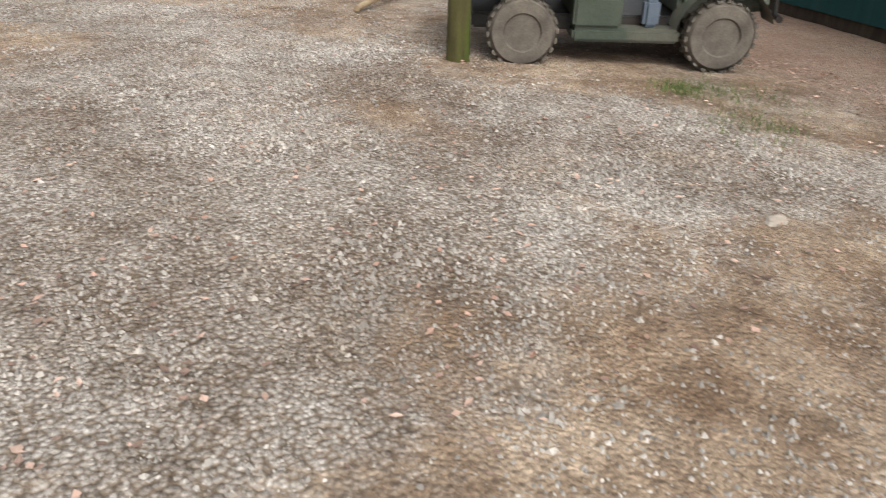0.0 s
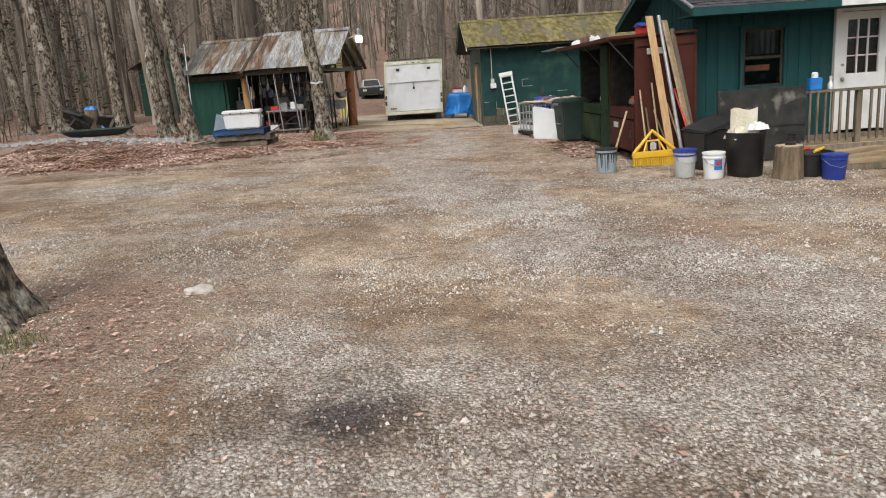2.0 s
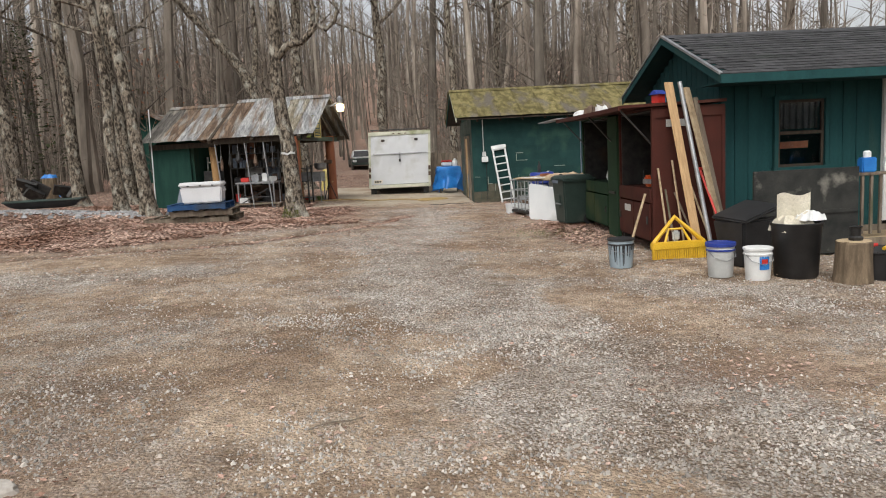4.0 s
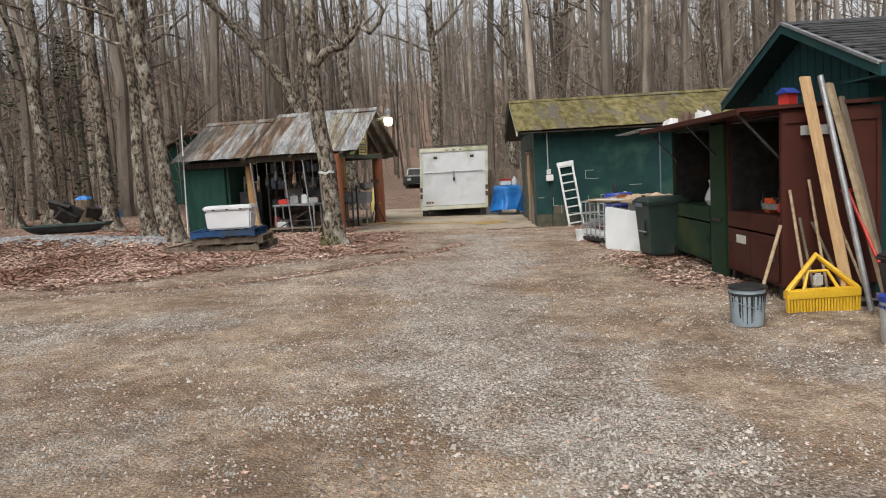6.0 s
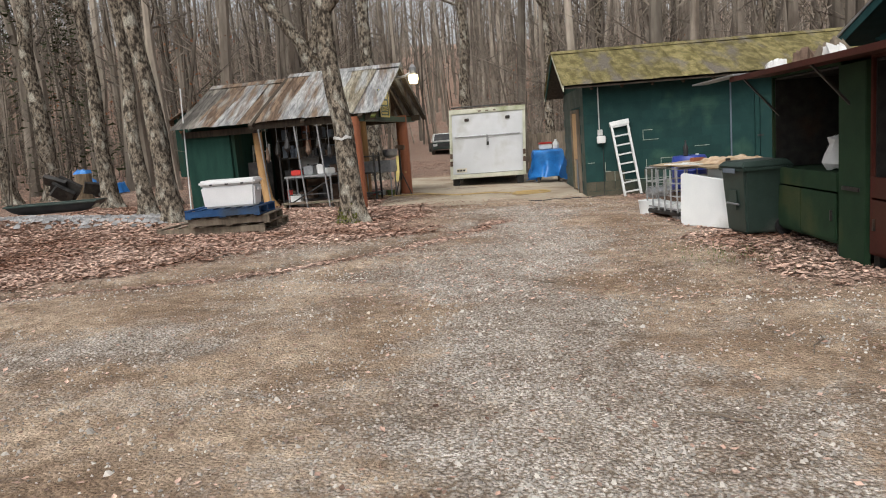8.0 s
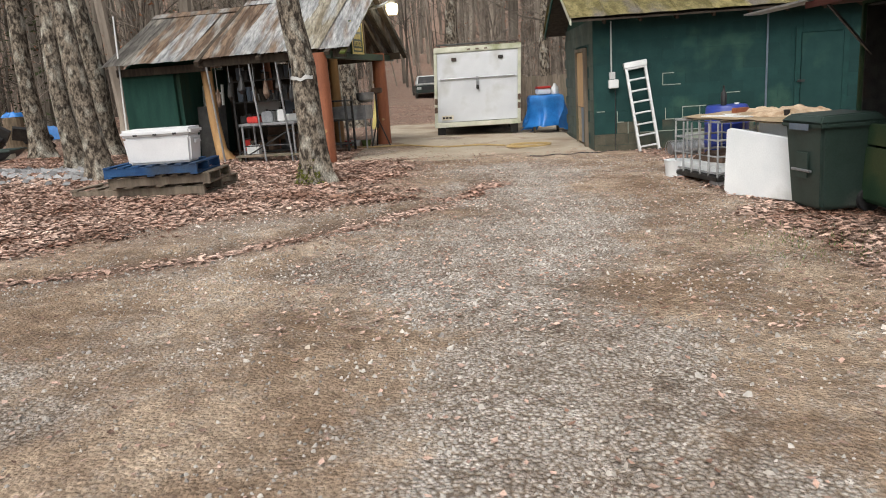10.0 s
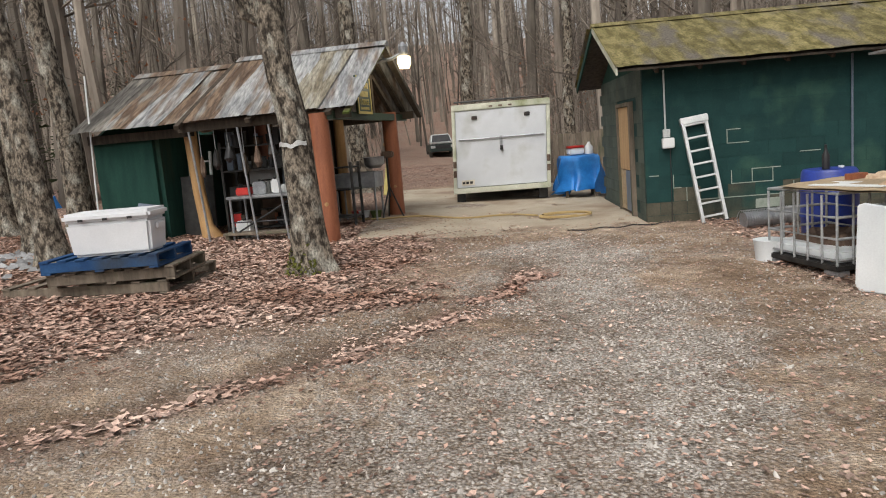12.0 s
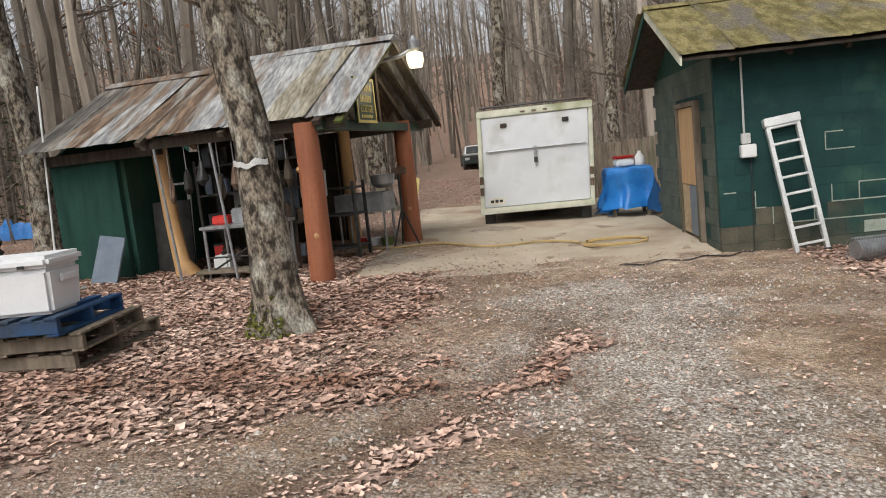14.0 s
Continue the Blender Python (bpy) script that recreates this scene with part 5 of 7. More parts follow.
def crumple(w, d, h, seed, nu=46, nv=34, folds=3.2):
    def f(u, v):
        x, y = (u - 0.5) * w, (v - 0.5) * d
        e = 1 - max(abs(u - 0.5), abs(v - 0.5)) * 2
        k = ease(e * 4.0)
        q = noise.noise((u * folds + seed, v * folds, seed)) + 0.5 * noise.noise((u * folds * 2.6, v * folds * 2.6, seed + 3)) + 0.22 * abs(noise.noise((u * 11, v * 11, seed)))
        return (x * (1 + 0.14 * noise.noise((v * 4, seed, 1))) + 0.05 * q, y * (1 + 0.2 * noise.noise((u * 4, seed, 2))) + 0.05 * q, k * h * (0.62 + 0.55 * q) + 0.008)
    return Geo().sheet(f, nu, nv)


gt = thing("green_tarp", on(7.0, 10.05, -28), "crumpled sea-green tarpaulin heaped on the ground", "tarp")
part("tarp", crumple(1.35, 0.85, 0.32, 4.0, 60, 44, 3.6), M["green_tarp"], gt, smooth=True)
part("flap", crumple(0.45, 0.3, 0.06, 9.0, 12, 10), M["green_tarp"], gt, at=pose(-0.85, -0.25, 0))


def leaning_ladder(x, y, yaw, length, lean, width, rail, rung, label, n, flat=False, name="ladder", rail_w=0.03, rail_d=0.075, roll=0):
    l = thing(name, on(x, y, yaw) @ pose(0, 0, 0, 0, roll), label, "ladder")
    tip = pose(0, 0, 0, -lean)
    for s in (-1, 1):
        part("side_rail", Geo().box(s * width / 2 - rail_w / 2, s * width / 2 + rail_w / 2, -rail_d / 2, rail_d / 2, 0, length), M[rail], l, bevel=0.006, at=tip)
        part("foot", Geo().box(s * width / 2 - 0.03, s * width / 2 + 0.03, -0.05, 0.05, -0.01, 0.03), M["black"], l, at=tip)
    for k in range(n):
        z = length * (k + 0.6) / n
        part("rung", Geo().box(-width / 2 + 0.01, width / 2 - 0.01, -0.035, 0.035, z - 0.012, z + 0.016), M[rung], l, bevel=0.004, at=tip)
    return l


ol = leaning_ladder(9.35, 13.55, -8, 2.7, 18, 0.42, "orange", "alu", "orange fibreglass ladder leaning against the teal wall", 9)
al = leaning_ladder(3.05, 24.52, 0, 1.56, 10.5, 0.33, "alu", "alu", "short pale aluminium ladder leaning on the block wall", 8, rail_w=0.045, roll=-7)
part("top_plate", Geo().box(-0.2, 0.2, -0.05, 0.05, 1.5, 1.6), M["alu"], al, bevel=0.006, at=pose(0, 0, 0, -10.5))


# bench of odds and ends beside the wing
bn = thing("outdoor_workbench", on(10.7, 11.9, -62), "dark cluttered workbench outside the teal wall", "workbench")
part("top", Geo().box(-1.2, 1.2, -0.35, 0.35, 0.85, 0.9), M["old_wood"], bn, bevel=0.006)
part("edge_strip", Geo().box(-1.2, 1.2, -0.385, -0.353, 0.84, 0.91), M["alu"], bn)
part("shelf", Geo().box(-1.15, 1.15, -0.3, 0.33, 0.35, 0.38), M["dark_wood"], bn)
for x in (-1.15, -0.02, 1.15):
    for y in (-0.3, 0.3):
        part("leg", Geo().box(x - 0.045, x + 0.045, y - 0.045, y + 0.045, -0.2, 0.85), M["old_wood"], bn, bevel=0.005)
part("back_panel", Geo().box(-1.2, 1.2, 0.34, 0.37, 0.0, 1.7), M["dark_wood"], bn)
for k, (x, w, h, m) in enumerate(((-0.9, 0.3, 0.25, "black"), (-0.5, 0.22, 0.16, "purple"), (-0.1, 0.35, 0.2, "dark_steel"), (0.4, 0.25, 0.3, "bluegrey"), (0.85, 0.35, 0.18, "hide"))):
    bx = thing("storage_box", on(10.7, 11.9, -62, 0.902) @ pose(x, random.uniform(-0.1, 0.1), 0, 0, 0, random.uniform(-15, 15)), "small worn storage box on the workbench", "box", "clutter on the workbench")
    part("body", Geo().box(-w / 2, w / 2, -0.14, 0.14, 0, h), M[m], bx, bevel=0.02)
    part("lid", Geo().box(-w / 2 - 0.01, w / 2 + 0.01, -0.15, 0.15, h, h + 0.025), M["black"], bx, bevel=0.006)
for k, x in enumerate((-0.8, 0.0, 0.7)):
    bx = thing("tool_case", on(10.7, 11.9, -62, 0.382) @ pose(x, 0, 0, 0, 0, 6 * k), "dark tool case on the lower shelf", "tool case", "clutter on the workbench")
    part("body", Geo().box(-0.24, 0.24, -0.16, 0.16, 0, 0.26), M["black" if k != 1 else "bluegrey"], bx, bevel=0.03)
    part("handle", Geo().tube([(-0.07, 0, 0.26), (-0.06, 0, 0.3), (0.06, 0, 0.3), (0.07, 0, 0.26)], 0.01, 6), M["dark_steel"], bx)
ys = thing("wet_floor_board", on(9.9, 12.5, -50, 0.25), "tall yellow plastic strip sign with black bars", "sign")
part("panel", Geo().box(-0.11, 0.11, -0.012, 0.012, 0.55, 1.45), M["yellow"], ys, bevel=0.01)
part("pole", Geo().box(-0.03, 0.03, 0.014, 0.05, -0.3, 1.5), M["red"], ys, bevel=0.006)
part("bars", Geo().box(-0.07, 0.07, -0.016, -0.013, 1.2, 1.26).box(-0.05, 0.05, -0.016, -0.013, 1.05, 1.12).box(-0.07, 0.06, -0.016, -0.013, 0.9, 0.96), M["black"], ys)


# ---- deck and railing in front of the house ----
dk = thing("deck", pose(0, 0, 0), "low weathered plank deck before the white door", "deck")
for k in range(6):
    part("plank", Geo().box(6.2, 10.3, 14.42 + k * 0.152, 14.42 + k * 0.152 + 0.145, 0.14, 0.175), M["pale_wood"], dk, bevel=0.004)
part("rim_board", Geo().box(6.2, 10.3, 14.385, 14.417, 0.0, 0.17), M["old_wood"], dk, bevel=0.004)
for x in (6.3, 8.2, 10.2):
    part("pier", Geo().box(x - 0.08, x + 0.08, 14.45, 14.6, -0.3, 0.138), M["old_wood"], dk)
st = thing("plank_step", on(8.6, 14.1), "loose grey plank lying before the deck", "plank")
part("plank", Geo().box(-0.8, 0.9, -0.13, 0.13, 0.0, 0.05), M["old_wood"], st, bevel=0.006)
rl = thing("deck_railing", pose(0, 0, 0), "weathered grey deck railing with square balusters", "railing")
for x in (6.2, 7.3, 8.2):
    part("post", Geo().box(x - 0.045, x + 0.045, 14.44, 14.53, 0.0, 1.02), M["old_wood"], rl, bevel=0.005)
part("top_rail", Geo().box(5.2, 8.3, 14.41, 14.56, 1.02, 1.06), M["old_wood"], rl, bevel=0.005)
part("bottom_rail", Geo().box(6.25, 8.15, 14.47, 14.51, 0.26, 0.34), M["old_wood"], rl, bevel=0.004)
x = 6.34
while x < 8.14:
    if abs(x - 7.3) > 0.08:
        part("baluster", Geo().box(x - 0.018, x + 0.018, 14.425, 14.462, 0.22, 1.018), M["old_wood"], rl, bevel=0.003)
    x += 0.128
gpn = thing("grimy_panel", on(5.6, 14.3, 0, 0.02), "black mildewed sheet panel propped against the railing", "panel")
part("panel", Geo().box(-0.72, 0.72, -0.02, 0.02, 0.0, 1.15), M["grime"], gpn, bevel=0.006)
part("rib", Geo().box(-0.7, 0.7, -0.035, -0.022, 0.55, 0.6), M["grime"], gpn)


def bucket(x, y, body, rim, label, r=0.15, h=0.37, z=0.0, lid=None, splash=None, yaw=0, handle=True):
    b = thing("bucket", on(x, y, yaw, z), label, "bucket", "buckets on the ground")
    part("body", Geo().lathe([(r * 0.84, 0.0), (r * 0.86, 0.008), (r * 0.97, h * 0.82), (r * 0.97, h), (r * 0.94, h), (r * 0.93, h * 0.8), (r * 0.8, 0.02)], 28), M[body], b, smooth=True)
    part("rim", Geo().lathe([(r * 0.98, h * 0.78), (r * 1.03, h * 0.79), (r * 1.03, h * 0.83), (r * 0.985, h * 0.84)], 28).lathe([(r * 0.985, h * 0.93), (r * 1.05, h * 0.94), (r * 1.05, h), (r * 0.985, h + 0.004)], 28), M[rim], b, smooth=True)
    if handle:
        part("handle", Geo().tube([(-r * 1.02, -0.01, h * 0.82), (-r * 0.8, -r * 0.75, h * 0.62), (0, -r * 1.08, h * 0.5), (r * 0.8, -r * 0.75, h * 0.62), (r * 1.02, -0.01, h * 0.82)], 0.004, 6), M["steel"], b, "thin wire handle")
    if lid:
        part("lid", Geo().lathe([(r * 1.07, h - 0.03), (r * 1.08, h + 0.012), (r * 0.96, h + 0.014), (r * 0.94, h + 0.004), (0.0, h + 0.005)], 28), M[lid], b, smooth=True)
    if splash:
        rnd = random.Random(5)
        for _ in range(44):
            a, z1 = rnd.uniform(0, math.tau), h * 0.8
            z0, w = z1 - rnd.uniform(0.06, 0.27), rnd.uniform(0.035, 0.1)
            q = r * 0.99
            k = (0.86 + 0.11 * z0 / (h * 0.82)) / 0.97
            part("drip", Geo().add([(q * math.cos(a - w), q * math.sin(a - w), z1), (q * math.cos(a + w), q * math.sin(a + w), z1), (q * k * math.cos(a + w * 0.4), q * k * math.sin(a + w * 0.4), z0), (q * k * math.cos(a - w * 0.4), q * k * math.sin(a - w * 0.4), z0)], [(0, 1, 2, 3)]), M[splash], b)
    return b


bucket(2.97, 13.92, "pale_blue", "black", "pale blue bucket with black paint drips and rim", r=0.165, splash="black")
bucket(3.9, 13.08, "grey_plastic", "blue", "grey-white bucket with a dark blue lid", r=0.16, h=0.39, lid="blue")
wb = bucket(4.22, 12.82, "white", "white", "white bucket with a faded printed label", r=0.155, h=0.37)
part("print", Geo().sheet(lambda u, v: (0.1515 * math.cos(-1.9 + 0.8 * u), 0.1515 * math.sin(-1.9 + 0.8 * u), 0.13 + 0.15 * v), 8, 1), M["blue_tarp"], wb, "faded blue print", at=None).scale = (0.98, 0.98, 1)
part("print", Geo().sheet(lambda u, v: (0.1525 * math.cos(-1.75 + 0.5 * u), 0.1525 * math.sin(-1.75 + 0.5 * u), 0.2 + 0.05 * v), 8, 1), M["red"], wb, "faded red print", at=None).scale = (0.98, 0.98, 1)
bucket(5.66, 12.28, "blue", "blue", "dark blue bucket holding tools", r=0.165, h=0.34)
sb = thing("stirring_stick", on(2.97, 13.92, 0, 0.05), "pale wooden pole standing in the paint bucket", "stick")
part("stick", Geo().tube([(0.06, 0.0, 0.0), (0.16, 0.03, 0.3), (0.36, 0.1, 0.86)], 0.016, 8), M["pale_wood"], sb, smooth=True)

br = thing("black_barrel", on(4.72, 12.92) @ Matrix.Diagonal((1, 1, 0.8, 1)), "black plastic barrel filled with card and paper", "barrel")
part("body", Geo().lathe([(0.22, 0.0), (0.235, 0.02), (0.27, 0.74), (0.285, 0.76), (0.285, 0.79), (0.26, 0.79), (0.25, 0.7), (0.2, 0.03)], 30), M["black"], br, smooth=True)
pc = thing("waste_card", on(4.72, 12.92, 0, 0.45), "torn pale card and paper in the barrel", "card")
part("card", crumple(0.42, 0.34, 0.22, 2.0, 14, 12), M["paper"], pc, at=pose(-0.04, 0.02, 0.08))
part("sheet", Geo().sheet(lambda u, v: (-0.2 + 0.38 * u, 0.06 + 0.03 * math.sin(u * 5), 0.08 + 0.42 * v + 0.02 * math.sin(u * 7)), 10, 4), M["paper"], pc)
part("sheet", crumple(0.3, 0.22, 0.1, 6.0, 10, 8), M["white"], pc, at=pose(0.12, -0.08, 0.2))
bt = thing("black_bin", on(4.5, 13.75, 20), "black lidded bin standing behind the buckets", "bin")
part("body", Geo().add([(-0.2, -0.2, 0), (0.2, -0.2, 0), (0.2, 0.2, 0), (-0.2, 0.2, 0), (-0.28, -0.27, 0.6), (0.28, -0.27, 0.6), (0.28, 0.27, 0.6), (-0.28, 0.27, 0.6)], [(0, 3, 2, 1), (4, 5, 6, 7), (0, 1, 5, 4), (1, 2, 6, 5), (2, 3, 7, 6), (3, 0, 4, 7)]), M["black"], bt, bevel=0.03)
part("lid", Geo().obox(pose(0.03, 0, 0.68, 4, -16), 0.62, 0.58, 0.05), M["black"], bt, bevel=0.02)
sp = thing("chopping_stump", on(5.14, 12.5), "sawn tree stump used as a stand", "stump")
part("wood", Geo().lathe([(0.21, 0), (0.195, 0.1), (0.185, 0.44), (0.175, 0.455)], 22).jitter(0.008), M["stump"], sp)
part("cut_face", Geo().lathe([(0.178, 0.455), (0.17, 0.462)], 22), M["pale_wood"], sp, "pale sawn top")
ck = thing("iron_tool", on(5.16, 12.5, 0, 0.463), "small dark iron tool on the stump", "tool")
part("body", Geo().lathe([(0.07, 0), (0.075, 0.03), (0.05, 0.05), (0.055, 0.13), (0.07, 0.15)], 14), M["dark_steel"], ck)
tb = thing("black_tub", on(5.55, 12.72), "wide black tub behind the blue bucket", "tub")
part("body", Geo().lathe([(0.25, 0), (0.3, 0.3), (0.32, 0.31), (0.32, 0.33), (0.29, 0.33), (0.24, 0.03)], 26), M["black"], tb, smooth=True)
for k, (m, x) in enumerate((("red", -0.12), ("yellow", 0.14))):
    tl = thing("hand_tool", on(5.55 + x, 12.7, 30 * k, 0.34), "small coloured tool across the tub rim", "tool")
    part("grip", Geo().tube([(-0.14, 0, 0.0), (0, 0, 0.02), (0.12, 0.02, 0.03)], [0.02, 0.026, 0.02], 8), M[m], tl, smooth=True)
wp = thing("plank_pile", on(6.7, 13.05, -6), "short pile of pale and grey planks", "plank pile")
for k, (x, y, z, a, m) in enumerate(((0, 0, 0, 0, "old_wood"), (0.1, 0.2, 0, 2, "old_wood"), (0, 0.05, 0.09, 3, "pale_wood"), (0.05, 0.2, 0.09, -2, "old_wood"), (-0.05, 0.1, 0.18, 12, "pale_wood"), (-0.2, 0.1, 0.24, 24, "pale_wood"))):
    part("plank", Geo().box(-0.5, 0.5, -0.09, 0.09, 0, 0.06 + 0.03 * (k < 4)), M[m], wp, bevel=0.006, at=pose(x, y, z, 0, 0, a))

# porch clutter
gc = thing("trash_can", pose(9.75, 14.95, 0.18), "blue-grey trash can draped with blue tarp", "trash can")
part("body", Geo().lathe([(0.22, 0), (0.24, 0.02), (0.29, 0.68), (0.31, 0.7), (0.31, 0.73), (0.28, 0.73)], 26), M["bluegrey"], gc, smooth=True)
part("tarp", crumple(0.72, 0.6, 0.3, 7.0, 26, 22), M["blue_tarp"], gc, "bunched blue tarp", smooth=True, at=pose(0, 0, 0.7))
for k, (x, y) in enumerate(((9.86, 14.52), (10.02, 14.5), (10.12, 14.62))):
    jg = thing("jug", pose(x, y, 0.178), "translucent yellowish plastic jug", "jug", "jugs on the deck")
    part("body", Geo().lathe([(0.07, 0), (0.078, 0.02), (0.078, 0.17), (0.03, 0.25), (0.022, 0.28)], 16), M["gold" if k == 0 else "paper"], jg, smooth=True)
    part("cap", Geo().lathe([(0.026, 0.278), (0.026, 0.3)], 12), M["white"], jg)
rc = thing("rope_coil", pose(9.68, 15.3, 1.9), "coil of yellow cord hanging on the wall", "cord")
for k in range(7):
    a0 = 0.13 + 0.012 * (k % 4)
    part("loop", Geo().tube([(a0 * math.cos(i * math.tau / 24), -0.012 * k, (0.3 + 0.01 * (k % 3)) * math.sin(i * math.tau / 24)) for i in range(25)], 0.011, 6, caps=False), M["rope"], rc, smooth=True)
wpo = thing("white_pole", pose(9.28, 14.75, 0.178), "white painted pole leaning against the eave", "pole")
part("pole", Geo().cyl((0, 0, 0), (-0.55, -0.05, 2.2), 0.028), M["white"], wpo)
cl = thing("work_lamp", pose(9.0, 15.27, 1.25), "small silver clamp lamp on the wall", "lamp")
part("shade", Geo().lathe([(0.02, 0.12), (0.05, 0.1), (0.085, 0.0)], 16), M["alu"], cl)
bl = thing("blue_crate", pose(6.55, 14.48, 1.062), "small blue plastic crate on the rail", "crate")
part("body", Geo().box(-0.1, 0.1, -0.07, 0.07, 0, 0.2), M["blue_tarp"], bl, bevel=0.015)
part("cap", Geo().lathe([(0.05, 0.2), (0.05, 0.27), (0.03, 0.29)], 12), M["white"], bl)
fg = thing("spray_bottle", pose(6.82, 14.48, 1.062), "small grey bottle on the rail", "bottle")
part("body", Geo().lathe([(0.045, 0), (0.05, 0.08), (0.02, 0.13), (0.025, 0.2), (0.0, 0.22)], 12), M["alu"], fg, smooth=True)


# ---- steel job-site cabinets under a lifted lid ----
def cabinet(name, y0, y1, paint, label, side_label):
    c = thing(name, pose(3.75, y0, 0), label, "cabinet")
    w, d, top = y1 - y0, 1.05, 2.07
    zb = 0.2
    part("side_panel", Geo().box(0, d, 0, 0.04, zb, top), M[paint], c, bevel=0.004)
    part("side_panel", Geo().box(0, d, w - 0.04, w, zb, top), M[paint], c, bevel=0.004)
    part("back_panel", Geo().box(d - 0.04, d, 0.042, w - 0.042, zb, top), M[paint], c, bevel=0.004)
    part("bottom_panel", Geo().box(0, d - 0.042, 0.042, w - 0.042, zb, zb + 0.04), M[paint], c, bevel=0.004)
    part("shelf", Geo().box(0.02, d - 0.042, 0.042, w - 0.042, 0.9, 0.94), M[paint], c, bevel=0.004)
    part("apron", Geo().box(-0.02, 0.015, 0.04, w - 0.04, 0.76, 0.96), M[paint], c, bevel=0.006)
    for k in range(2):
        a, b = 0.05 + k * (w - 0.1) / 2, 0.05 + (k + 1) * (w - 0.1) / 2 - 0.015
        dr = part("door", Geo().box(-0.03, 0.0, a, b, zb + 0.03, 0.74), M[paint], c, bevel=0.008)
        part("latch", Geo().box(-0.05, -0.03, b - 0.1 if k else a + 0.06, b - 0.07 if k else a + 0.09, 0.45, 0.56), M["dark_steel"], dr)
        if paint == "maroon" and k:
            part("plate", Geo().box(-0.034, -0.031, a + 0.12, a + 0.42, 0.58, 0.68), M["white"], dr, "white maker's plate")
    # black sheets on sides, ceiling and back stand in for the cabinet's inner shade
    part("shade_liner", Geo().box(0.03, d - 0.1, w - 0.06, w - 0.042, 0.95, top - 0.01), M["dark_steel"], c, "black sheet put in for the cabinet's inner shade")
    part("shade_liner", Geo().box(0.03, d - 0.1, 0.042, 0.06, 0.95, top - 0.01), M["dark_steel"], c)
    part("shade_liner", Geo().box(0.03, d - 0.1, 0.062, w - 0.062, top - 0.03, top - 0.01), M["dark_steel"], c)
    part("shade_back", Geo().box(d - 0.08, d - 0.045, 0.05, w - 0.05, 0.95, 2.0), M["dark_steel"], c, "black tool-hung sheet put in for shade at the back")
    for y in (0.08, w - 0.08):
        for x in (0.08, d - 0.08):
            part("foot", Geo().box(x - 0.05, x + 0.05, y - 0.05, y + 0.05, -0.05, zb), M["dark_steel"], c)
    part("top", Geo().box(0, d, 0, w, top, top + 0.03), M[paint], c, bevel=0.004)
    return c


mc = cabinet("maroon_cabinet", 14.98, 16.55, "maroon", "maroon steel job-site cabinet with open front", "")
part("side_frame", Geo().box(0.0, 1.05, -0.02, -0.001, 1.95, 2.07).box(0.0, 0.05, -0.02, -0.001, 0.2, 1.95).box(1.0, 1.05, -0.02, -0.001, 0.2, 1.95), M["maroon"], mc, bevel=0.004)
part("bracket", Geo().box(0.2, 0.5, -0.035, -0.021, 1.82, 1.92), M["alu"], mc, "pale stencilled plate")
gcab = cabinet("green_cabinet", 17.15, 18.98, "cab_green", "dark green steel cabinet with open front", "")
gpost = thing("green_partition", pose(3.72, 16.58, 0), "mossy green upright steel partition between the cabinets", "partition")
part("panel", Geo().box(0, 0.06, 0, 0.54, 0.05, 2.06), M["cab_green"], gpost, bevel=0.006)
part("bar", Geo().box(-0.02, -0.001, 0.1, 0.44, 0.8, 0.84), M["dark_steel"], gpost)
aw = thing("lifted_lid", pose(0, 0, 0), "rusty maroon metal lid propped open as an awning", "lid")
part("sheet", Geo().add([(3.3, 14.92, 2.14), (4.8, 14.92, 2.17), (4.8, 19.1, 2.17), (3.3, 19.1, 2.12), (3.3, 14.92, 2.1), (4.8, 14.92, 2.13), (4.8, 19.1, 2.13), (3.3, 19.1, 2.08)], [(0, 1, 2, 3), (7, 6, 5, 4), (0, 4, 5, 1), (1, 5, 6, 2), (2, 6, 7, 3), (3, 7, 4, 0)]), M["maroon"], aw)
part("edge_angle", Geo().box(3.27, 3.3, 14.92, 19.1, 2.07, 2.13), M["maroon"], aw)
part("extension", Geo().beam((3.35, 18.9, 2.15), (3.28, 20.5, 2.13), 0.2, 0.02), M["steel"], aw, "grey metal strip")
for y in (15.1, 16.9, 18.8):
    part("strut", Geo().beam((3.35, y, 2.08), (3.78, y, 1.6), 0.035, 0.02), M["dark_steel"], aw)
bhs = thing("birdhouse", pose(3.95, 15.25, 2.165, 0, 0, 30) @ Matrix.Scale(0.8, 4), "small red and blue birdhouse on the cabinet", "birdhouse")
part("box", Geo().box(-0.09, 0.09, -0.08, 0.08, 0, 0.15), M["red"], bhs, bevel=0.004)
part("side", Geo().box(0.091, 0.1, -0.08, 0.08, 0, 0.15), M["blue_tarp"], bhs)
part("roof", Geo().prism([(-0.13, -0.11, 0.15), (-0.13, 0, 0.23), (-0.13, 0.11, 0.15)], (0.26, 0, 0)), M["blue"], bhs)
for k, (x, y, m, s) in enumerate(((3.55, 18.3, "white", 0.1), (3.6, 17.6, "hide", 0.13), (3.7, 17.2, "old_wood", 0.16), (3.6, 16.9, "white", 0.09))):
    sc = thing("scrap_piece", pose(x, y, 2.15, 0, 0, 40 * k), "small weathered scrap lying on the lid", "scrap")
    part("lump", crumple(s * 2.2, s * 1.6, s * 1.2, 3.0 + k, 10, 8), M[m], sc)


